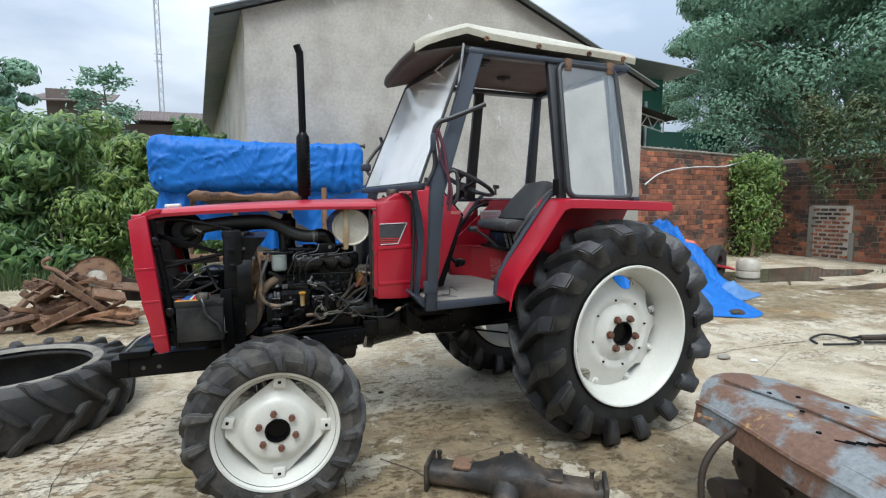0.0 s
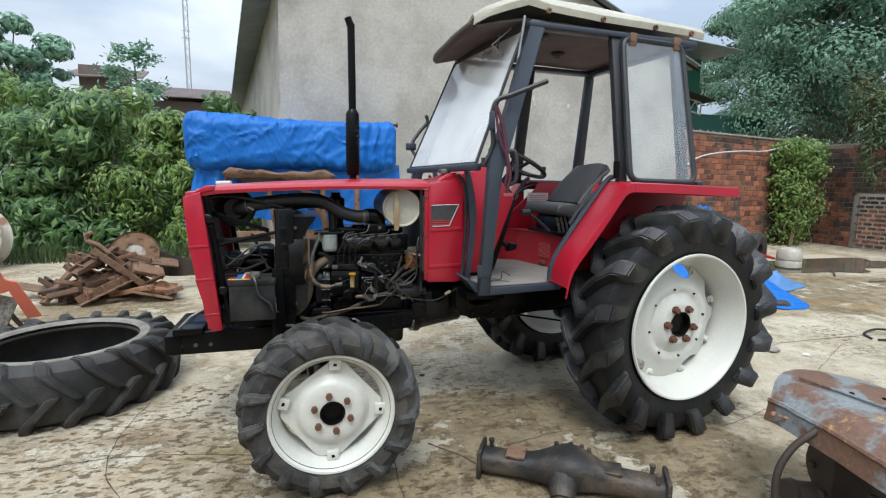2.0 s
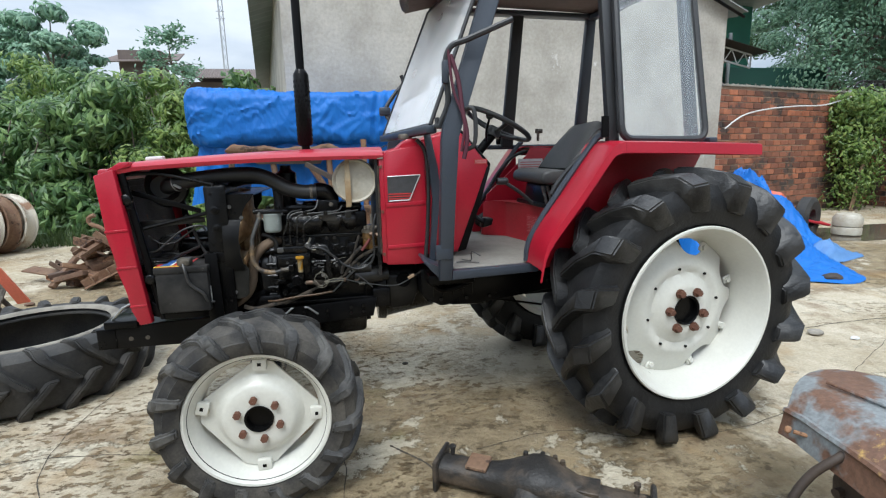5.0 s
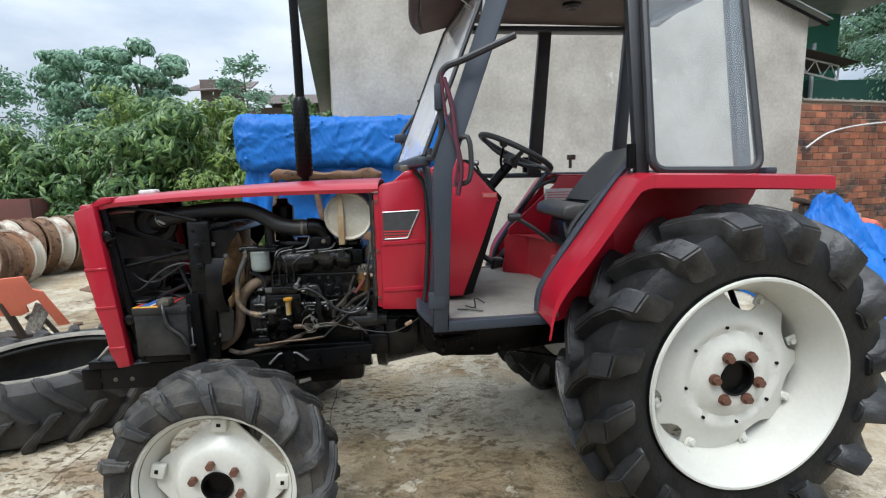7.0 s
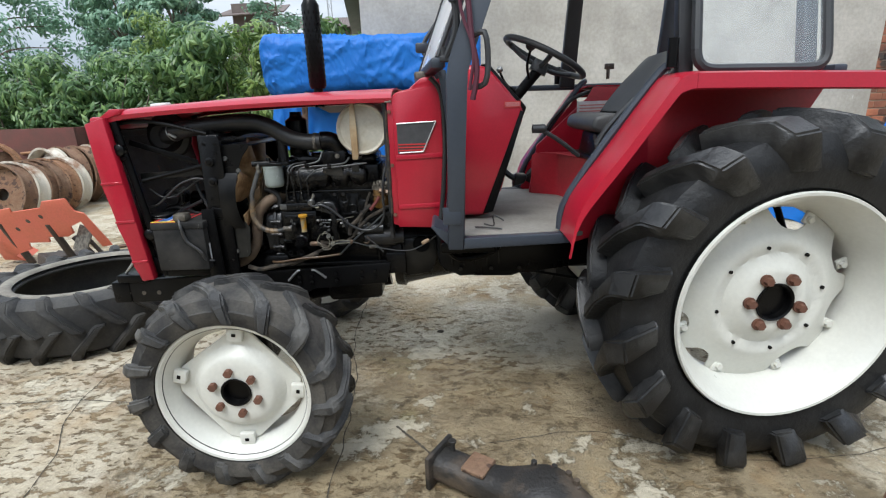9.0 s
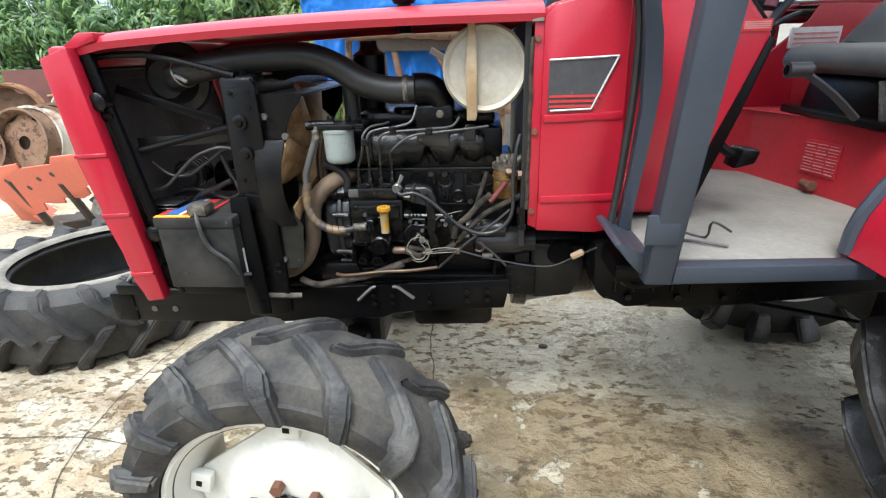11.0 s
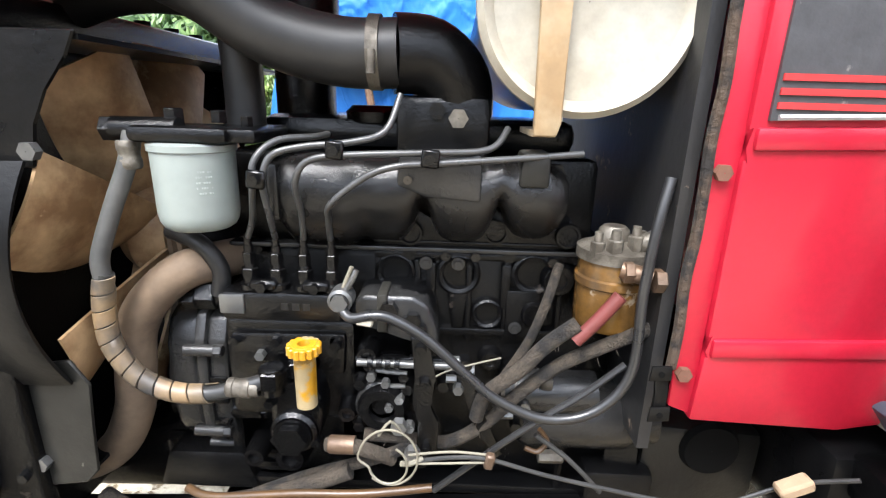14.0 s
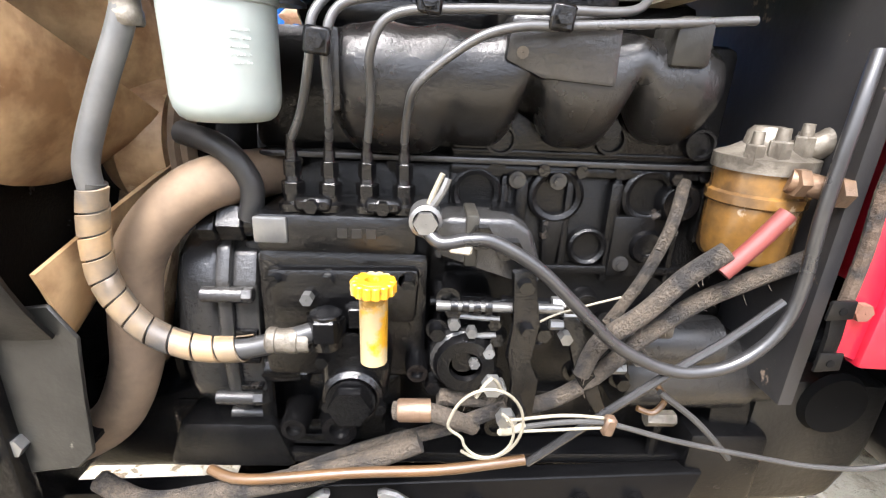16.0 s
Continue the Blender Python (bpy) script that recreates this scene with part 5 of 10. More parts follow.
rear_wheel(-1, "large ribbed rear tractor wheel with a cream-white rim")
rear_wheel(1, "large ribbed rear tractor wheel with a cream-white rim")
front_wheel(-1, "worn ribbed front tractor wheel with a cream-white rim")
front_wheel(1, "worn ribbed front tractor wheel with a cream-white rim")

# --- hood, nose and cowl ---
NOSE = [(-0.632, 1.292), (-0.556, 1.316), (-0.488, 0.655), (-0.540, 0.648), (-0.556, 0.72), (-0.566, 0.735), (-0.570, 0.80), (-0.588, 0.895), (-0.596, 0.91), (-0.610, 1.05), (-0.618, 1.065)]


def hood():
    bm = B()
    rows = []
    for i in range(13):
        f = i / 12
        x = -0.585 + f * 1.13
        hw = 0.335 - 0.045 * f
        z = 1.338 + 0.034 * f + 0.012 * math.sin(f * math.pi)
        if i == 0:
            z -= 0.012
        c = 0.25 + 0.75 * f
        rows.append([(x, -hw, z - 0.036), (x, -hw - 0.004, z - 0.020), (x, -hw + 0.010, z - 0.006), (x, -hw + 0.05, z + 0.008 * c), (x, -hw * 0.5, z + 0.020 * c), (x, 0, z + 0.025 * c), (x, hw * 0.5, z + 0.020 * c), (x, hw - 0.05, z + 0.008 * c), (x, hw - 0.010, z - 0.006), (x, hw + 0.004, z - 0.020), (x, hw, z - 0.036)])
    panel_with_folds(bm, rows)
    thicken(bm, 0.006)
    h = part("hood", bm, M_red, tractor, "long red sheet-steel engine hood")
    bm = B()
    prism(bm, NOSE, -0.366, -0.33, 0.006)
    prism(bm, NOSE, 0.33, 0.366, 0.006)
    box(bm, -0.625, -0.585, -0.345, 0.345, 1.265, 1.318, 0.012)
    box(bm, -0.560, -0.520, -0.345, 0.345, 0.655, 0.73, 0.01)
    prism(bm, [(-0.618, 1.296), (-0.575, 1.320), (-0.54, 1.345), (-0.50, 1.345), (-0.50, 1.325), (-0.575, 1.305)], -0.34, 0.34, 0.004)
    nose = part("nose", bm, M_red, tractor, "red grille surround with stepped sides")
    for s_ in (-1, 1):
        for z, x0, x1 in ((0.735, -0.562, -0.498), (0.905, -0.593, -0.516), (1.062, -0.616, -0.531)):
            part("pressed_step", prism(B(), [(x0 - 0.003, z - 0.006), (x0 - 0.003, z + 0.004), (x1, z + 0.008), (x1, z - 0.002)], s_ * 0.3695, s_ * 0.364, 0.0015, 1), M_red, nose)
    bm = B()
    for k in range(22):
        z = 0.75 + k * 0.0245
        x = -0.505 - (z - 0.66) * 0.155
        slab(bm, pose(x - 0.02, 0, z, 0, 24, 0), 0.03, 0.64, 0.004)
    part("grille", bm, M_blackflat, tractor, "black slatted radiator grille")
    bm = prism(B(), [(-0.610, 1.262), (-0.606, 1.262), (-0.512, 0.735), (-0.516, 0.735)], -0.322, 0.322)
    part("grille_screen", bm, mat("dusty_dark_screen", (0.055, 0.048, 0.042), (0.022, 0.016, 0.013), rough=0.6, spec=0.2, big=4, bump=0.3, bump_scale=300, amount=1.0, band=(0.40, 0.62), spots=(0.20, 0.075, 0.04), spot_at=0.62, spot_scale=5), tractor, "dusty dark insect screen behind the grille")
    bm = slab(B(), pose(-0.50, -0.05, 1.357, 0, -3, 0), 0.075, 0.05, 0.022, 0.008, 2)
    part("hood_badge", bm, M_labelwhite, h, "small pale plastic lamp cover on the hood")
    bm = box(B(), 0.515, 0.545, -0.292, -0.275, 1.335, 1.352, 0.003)
    part("hood_hinge", bm, M_steel, h)
    return h


hood()
# struts between nose and radiator
for y in (-0.318, 0.318):
    bm = B()
    tube(bm, [(-0.548, y, 1.31), (-0.455, y, 0.66)], 0.0155, n=12, k=1)
    part("nose_strut", bm, M_blackflat, tractor)
bm = B()
tube(bm, [(-0.60, -0.30, 1.285), (-0.42, -0.30, 1.295), (-0.20, -0.295, 1.24)], 0.008, n=8, k=3)
tube(bm, [(-0.50, -0.29, 1.06), (-0.36, -0.26, 1.09), (-0.22, -0.28, 1.12)], 0.009, n=8, k=3)
part("nose_brace", bm, M_blackflat, tractor)
bm = B()
hexa(bm, (-0.522, -0.328, 1.155), 0.009, 0.016)
rod(bm, (-0.56, -0.325, 1.15), (-0.52, -0.325, 1.156), 0.013, n=10)
part("nose_latch", bm, M_castblack, tractor)
bm = prism(B(), [(-0.545, 1.205), (-0.535, 1.225), (-0.27, 1.135), (-0.27, 1.112)], -0.262, -0.256, 0.001)
part("diagonal_strut", bm, M_blackflat, tractor, "flat black diagonal strut")
for x, z in ((-0.532, 1.19), (-0.482, 0.845)):
    bm = lathe(B(), [(0.012, 0.0), (0.012, 0.022), (-0.014, 0.022), (-0.018, 0.016), (-0.018, 0.0)], (x, -0.334, z), "y", 22)
    part("strut_pivot", bm, M_castblack, tractor, "round black strut pivot")
part("cross_bar", prism(B(), [(-0.540, 1.055), (-0.538, 1.085), (-0.265, 1.095), (-0.265, 1.070)], -0.235, -0.229, 0.001), M_shroud_bar, tractor, "flat black cross bar")
for pts, r in ((((-0.53, -0.20, 0.80), (-0.47, -0.22, 0.86), (-0.41, -0.215, 0.915), (-0.36, -0.21, 0.935), (-0.30, -0.22, 0.96)), 0.0075),
               (((-0.52, -0.16, 0.90), (-0.46, -0.18, 0.925), (-0.40, -0.19, 0.92), (-0.33, -0.20, 0.90), (-0.27, -0.22, 0.93)), 0.0060),
               (((-0.36, -0.18, 1.10), (-0.33, -0.20, 1.04), (-0.31, -0.205, 0.98), (-0.28, -0.215, 0.92)), 0.0070),
               (((-0.50, -0.25, 1.02), (-0.45, -0.255, 0.985), (-0.40, -0.25, 0.985), (-0.36, -0.24, 1.01)), 0.0045)):
    part("nose_hose", tube(B(), pts, r, n=10, k=5), M_hose, tractor, "thin black hose behind the nose")


def cowl():
    """The red cowl behind the engine: side panels with pressed ribs, top with the filler cap."""
    out = [(0.545, 0.832), (0.548, 0.905), (0.552, 0.912), (0.548, 0.93), (0.546, 1.10), (0.551, 1.112), (0.546, 1.13), (0.545, 1.345), (0.575, 1.372), (0.70, 1.392), (0.735, 1.40), (0.742, 1.10), (0.742, 0.93), (0.744, 0.835), (0.70, 0.826)]
    for s in (-1, 1):
        bm = B()
        prism(bm, out, s * 0.290, s * 0.272, 0.004)
        # pressed ribs
        for z in (0.915, 1.118):
            prism(bm, [(0.552, z - 0.008), (0.552, z + 0.012), (0.738, z + 0.018), (0.738, z - 0.002)], s * 0.2945, s * 0.286, 0.003)
        p = part("cowl_side", bm, M_red, tractor, "red cowl side panel with pressed ribs")
        if s < 0:
            bm = prism(B(), [(0.560, 1.253), (0.716, 1.258), (0.662, 1.142), (0.560, 1.136)], -0.2935, -0.289)
            badge = part("badge", bm, M_badge, p, "scratched dark badge plate")
            bm = B()
            for a, b in (((0.560, 1.253), (0.716, 1.258)), ((0.716, 1.258), (0.662, 1.142)), ((0.662, 1.142), (0.566, 1.139))):
                rod(bm, (a[0], -0.2945, a[1]), (b[0], -0.2945, b[1]), 0.0028, n=6)
            part("badge_rim", bm, M_silver, p)
            bm = B()
            for k, (xa, xb) in enumerate(((0.563, 0.672), (0.563, 0.678), (0.563, 0.684))):
                box(bm, xa, xb, -0.2955, -0.292, 1.146 + k * 0.0115, 1.1515 + k * 0.0115)
            part("badge_stripe", bm, M_labelred, p)
            for z in (0.885, 1.09, 1.30):
                bm = B()
                hexa(bm, (0.532, -0.286, z), 0.008, 0.01)
                part("panel_bolt", bm, M_rustnut, p)
    bm = prism(B(), [(0.524, 0.845), (0.548, 0.836), (0.548, 1.345), (0.524, 1.335)], -0.284, -0.278, 0.002)
    part("cowl_flange", bm, M_red, tractor, "red folded edge of the cowl")
    M_seal = mat("cracked_brown_seal", (0.055, 0.036, 0.023), (0.016, 0.013, 0.011), rough=0.9, big=40, fine=150, bump=0.5, bump_scale=140, amount=1.0, band=(0.45, 0.58))
    bm = tube(B(), [(0.520 + 0.0015 * math.sin(k * 2.3), -0.283, 0.89 + 0.046 * k) for k in range(10)], 0.0055, n=8, k=4)
    part("cowl_edge_seal", bm, M_seal, tractor, "cracked brown seal along the cowl edge")
    bm = B()
    prism(bm, [(0.53, 1.34), (0.56, 1.372), (0.70, 1.400), (0.74, 1.418), (0.74, 1.39), (0.56, 1.34)], -0.284, 0.284, 0.008)
    prism(bm, [(0.60, 1.375), (0.72, 1.40), (0.72, 1.432), (0.66, 1.425)], -0.255, -0.10, 0.012)
    part("cowl_top", bm, M_red, tractor)
    bm = lathe(B(), [(0, 0.0), (0, 0.032), (0.018, 0.034), (0.026, 0.030), (0.026, 0.0)], (0.665, -0.175, 1.425), "z", 24)
    part("fuel_cap", bm, M_dustmetal, tractor, "dull metal fuel filler cap")
    # firewall behind the engine
    bm = B()
    box(bm, 0.505, 0.518, -0.27, 0.27, 0.78, 1.34)
    part("firewall", bm, mat("rusty_black_firewall", (0.014, 0.014, 0.015), (0.026, 0.023, 0.020), rough=0.5, big=7, bump=0.06, spots=(0.24, 0.18, 0.13), spot_at=0.62, spot_scale=19), tractor, "black firewall with rust spots")


cowl()

# --- chassis ---
for s in (-1, 1):
    bm = B()
    prism(bm, [(-0.76, 0.50), (-0.76, 0.585), (-0.70, 0.61), (-0.28, 0.615), (0.49, 0.655), (0.47, 0.56), (0.14, 0.545), (0.10, 0.52), (-0.28, 0.50)], s * 0.225, s * 0.205, 0.003)
    rail = part("frame_rail", bm, M_blackflat, tractor, "black steel chassis rail")
    for x, z in ((0.08, 0.603), (0.08, 0.575), (0.135, 0.605), (0.135, 0.577), (0.245, 0.612), (0.245, 0.582), (0.36, 0.618), (0.36, 0.588), (0.42, 0.62), (0.42, 0.592)):
        bm = B()
        hexa(bm, (x, s * 0.231, z), 0.0095, 0.014)
        part("rail_bolt", bm, M_castblack, rail)
    for x in (-0.71, -0.64, -0.57):
        bm = lathe(B(), [(-0.002, 0.0), (-0.002, 0.010), (0.002, 0.010), (0.002, 0.0)], (x, s * 0.2255, 0.545), "y", 14)
        part("rail_hole", bm, M_joint, rail)
bm = B()
tube(bm, [(0.03, -0.236, 0.588), (0.075, -0.238, 0.632), (0.085, -0.236, 0.634)], 0.0055, n=8, k=2)
part("stay_rod", bm, M_steel, tractor)
bm = B()
tube(bm, [(0.14, -0.236, 0.634), (0.155, -0.238, 0.634), (0.20, -0.236, 0.596)], 0.0055, n=8, k=2)
part("stay_rod", bm, M_steel, tractor)
bm = B()
box(bm, -0.78, -0.70, -0.23, 0.23, 0.50, 0.60, 0.008)
box(bm, -0.70, -0.24, -0.205, 0.205, 0.585, 0.60)
box(bm, -0.74, -0.60, -0.24, -0.10, 0.60, 0.635, 0.006)
part("front_bolster", bm, M_blackflat, tractor)
bm = B()
tube(bm, [(-0.74, -0.20, 0.60), (-0.66, -0.22, 0.69), (-0.58, -0.15, 0.72)], 0.006, n=6, k=2)
part("tow_bracket", bm, M_steel, tractor)
# front axle: beam, swivel housings, drive shaft
bm = B()
rod(bm, (-0.01, -0.56, 0.40), (-0.01, 0.56, 0.40), 0.045, n=16)
box(bm, -0.09, 0.07, -0.13, 0.13, 0.32, 0.50, 0.03)
for s in (-1, 1):
    rod(bm, (-0.01, s * 0.20, 0.40), (-0.01, s * 0.60, 0.385), 0.055, 0.062, n=16)
    lathe(bm, [(-0.11, 0.0), (-0.11, 0.05), (-0.03, 0.075), (0.08, 0.06), (0.13, 0.04), (0.13, 0)], (-0.01, s * 0.585, 0.40), "z", 20)
part("front_axle", bm, M_castblack, tractor, "black cast front drive axle")
bm = B()
tube(bm, [(-0.13, -0.16, 0.46), (-0.10, -0.30, 0.43), (-0.08, -0.52, 0.42)], 0.014, n=8, k=3)
rod(bm, (0.05, 0, 0.43), (0.46, 0, 0.50), 0.030, n=12)
part("steering_rod", bm, M_blackflat, tractor)

# --- drive train behind the engine ---
bm = B()
lathe(bm, [(0.0, 0.0), (0.0, 0.20), (0.04, 0.205), (0.05, 0.19), (0.16, 0.17), (0.30, 0.15), (0.30, 0)], (0.50, 0, 0.68), "x", 32)
box(bm, 0.78, 1.72, -0.14, 0.14, 0.575, 0.78, 0.03)
box(bm, 1.55, 2.10, -0.17, 0.17, 0.46, 0.86, 0.05)
rod(bm, (1.885, -0.56, 0.63), (1.885, 0.56, 0.63), 0.075, n=20)
lathe(bm, [(-0.03, 0.0), (-0.03, 0.13), (0.03, 0.13), (0.08, 0.09), (0.08, 0)], (1.885, -0.25, 0.63), "y", 24)
part("gearbox", bm, M_castblack, tractor, "black cast gearbox and rear axle")
bm = B()
prism(bm, [(0.70, 0.80), (0.705, 0.67), (0.735, 0.63), (0.80, 0.625), (0.86, 0.605), (1.02, 0.60), (1.10, 0.635), (1.50, 0.66), (1.52, 0.80)], -0.30, 0.30, 0.014)
cr = part("cab_carrier", bm, M_blackflat, tractor, "black pressed carrier under the cab floor")
for k in range(5):
    part("carrier_rib", box(B(), 0.76 + k * 0.05, 0.768 + k * 0.05, -0.308, -0.298, 0.66, 0.77, 0.002), M_castblack, cr)
for x in (0.80, 0.93, 1.05):
    part("carrier_bolt", hexa(B(), (x, -0.307, 0.645), 0.010, 0.014), M_castblack, cr)
bm = B()
prism(bm, [(0.545, 0.60), (0.56, 0.58), (0.67, 0.59), (0.70, 0.66), (0.70, 0.75), (0.545, 0.76)], -0.20, -0.12, 0.012)
part("bell_flange", bm, mat("dusty_black_casting", (0.006, 0.006, 0.0058), (0.015, 0.014, 0.012), rough=0.32, big=8, bump=0.1, amount=0.9, spec=0.3), tractor)
bm = lathe(B(), [(-0.006, 0.0), (-0.006, 0.034), (0.002, 0.038), (0.004, 0.0)], (0.630, -0.202, 0.730), "y", 28)
part("inspection_hole", bm, M_slot, tractor)
bm = B()
for pts, r in ((((0.86, -0.2, 0.72), (0.98, -0.22, 0.68), (1.10, -0.22, 0.60), (1.14, -0.2, 0.62)), 0.012), (((1.10, -0.22, 0.60), (1.05, -0.2, 0.72)), 0.012), (((0.98, -0.21, 0.62), (1.30, -0.22, 0.56), (1.6, -0.22, 0.50)), 0.006)):
    tube(bm, pts, r, n=8, k=2)
box(bm, 0.90, 0.97, -0.24, -0.16, 0.70, 0.76, 0.008)
part("linkage", bm, M_blackflat, tractor)
bm = B()
box(bm, 1.98, 2.20, -0.12, 0.12, 0.62, 0.95, 0.03)
for s in (-1, 1):
    tube(bm, [(2.02, s * 0.25, 0.55), (2.30, s * 0.27, 0.46), (2.52, s * 0.30, 0.42)], 0.02, n=8, k=2)
    rod(bm, (2.30, s * 0.27, 0.47), (2.12, s * 0.20, 0.98), 0.014, n=8)
part("rear_hitch", bm, M_blackflat, tractor)

# --- cab floor, fenders, console ---
bm = B()
prism(bm, [(0.755, -0.40), (0.80, -0.50), (1.23, -0.51), (1.50, -0.36), (1.50, 0.51), (0.79, 0.525), (0.70, 0.50)], 0.828, 0.846, 0.003, axis="z")
part("cab_floor", bm, M_mat, tractor, "dusty grey rubber floor mat")
for s in (-1, 1):
    bm = B()
    prism(bm, [(0.765, 0.80), (1.215, 0.815), (1.215, 0.852), (0.765, 0.842)], s * 0.545, s * 0.505, 0.004)
    prism(bm, [(0.688, 0.882), (0.70, 0.890), (0.735, 0.866), (0.80, 0.838), (0.80, 0.797), (0.765, 0.797), (0.72, 0.845)], s * 0.52, s * 0.325, 0.004)
    st = part("step_sill", bm, M_grey, tractor, "grey folded sill under the doorway")
    bm = B()
    rod(bm, (0.795, s * 0.535, 0.835), (0.795, s * 0.535, 0.87), 0.008, n=12)
    part("hinge_pin", bm, M_rustnut, st)
    bm = B()
    box(bm, 0.72, 0.94, s * 0.44, s * 0.28, 0.752, 0.80, 0.01)
    tube(bm, [(0.74, s * 0.36, 0.76), (0.80, s * 0.34, 0.70), (0.93, s * 0.32, 0.72), (0.98, s * 0.32, 0.78)], 0.014, n=8, k=3)
    part("step_tread", bm, M_blackflat, tractor)

bm = B()
prism(bm, [(0.62, 0.86), (0.93, 0.865), (0.985, 0.98), (1.02, 1.12), (1.07, 1.26), (1.065, 1.30), (0.93, 1.455), (0.86, 1.47), (0.73, 1.42), (0.62, 1.36)], -0.255, 0.255, 0.02, 3)
con = part("dash_console", bm, M_red, tractor, "red dashboard console")
bm = B()
prism(bm, [(0.90, 1.47), (0.935, 1.468), (1.085, 1.30), (1.07, 1.26), (1.05, 1.28)], -0.23, 0.23, 0.008)
part("dash_board", bm, M_blackflat, con, "black instrument board")
bm = B()
prism(bm, [(0.90, 0.87), (0.945, 0.88), (0.982, 1.0), (1.022, 1.12), (1.070, 1.28), (1.055, 1.29), (0.998, 1.13)], -0.260, -0.254, 0.003)
part("console_trim", bm, M_blackflat, con)
for x0, x1, z0, z1 in ((0.765, 0.80, 0.935, 0.985), (0.99, 1.055, 1.30, 1.325)):
    bm = box(B(), x0, x1, -0.2575, -0.2545, z0, z1)
    lab = part("console_label", bm, M_labelred, con, "worn red sticker with illegible print")
    bm = B()
    for k in range(4):
        box(bm, x0 + 0.004, x1 - 0.004, -0.2585, -0.257, z0 + 0.005 + k * (z1 - z0 - 0.008) / 4, z0 + 0.008 + k * (z1 - z0 - 0.008) / 4)
    part("print_line", bm, M_pinktext, lab)
bm = B()
prism(bm, [(1.025, 0.985), (1.075, 0.998), (1.085, 1.032), (1.040, 1.036)], -0.275, -0.205, 0.008)
part("pedal", bm, M_blackflat, tractor, "black rubber pedal")
bm = B()
tube(bm, [(1.045, -0.24, 1.01), (1.00, -0.235, 1.04), (0.96, -0.22, 1.10)], 0.012, n=8, k=3)
part("pedal_arm", bm, M_blackflat, tractor)
# steering wheel
bm = B()
cs = Vector((1.20, 0.03, 1.507))
tilt = Matrix.Translation(cs) @ Matrix.Rotation(radians(27), 4, "Y")
ring = []
for i in range(49):
    a = 2 * math.pi * i / 48
    ring.append(tilt @ Vector((0.188 * math.cos(a), 0.188 * math.sin(a), 0)))
tube(bm, ring, 0.0135, n=10, k=1)
sw = part("steering_wheel", bm, M_seat, tractor, "black three-spoke steering wheel")
bm = B()
for a in (0.5, 2.6, 4.7):
    tube(bm, [tilt @ Vector((0.184 * math.cos(a), 0.184 * math.sin(a), 0)), tilt @ Vector((0.1 * math.cos(a), 0.1 * math.sin(a), -0.03)), tilt @ Vector((0, 0, -0.045))], 0.011, n=8, k=3)
part("spoke", bm, M_seat, sw)
bm = B()
rod(bm, tilt @ Vector((0, 0, -0.07)), tilt @ Vector((0, 0, -0.02)), 0.04, 0.034, n=20)
part("steering_boss", bm, M_seat, sw)
bm = B()
rod(bm, tilt @ Vector((0, 0, -0.06)), (1.02, 0.03, 1.28), 0.024, n=14)
tube(bm, [(1.13, 0.01, 1.42), (1.11, -0.06, 1.47), (1.12, -0.09, 1.535)], 0.006, n=8, k=3)
tube(bm, [(1.08, 0.04, 1.36), (1.02, -0.05, 1.40), (0.99, -0.08, 1.45)], 0.005, n=8, k=3)
part("steering_column", bm, M_blackflat, tractor)
for p, r, m_ in (((1.12, -0.09, 1.545), 0.022, M_seat), ((0.99, -0.08, 1.455), 0.014, M_steel)):
    bm = B()
    bmesh.ops.create_uvsphere(bm, u_segments=14, v_segments=10, radius=r, matrix=Matrix.Translation(p))
    part("lever_knob", bm, m_, tractor)


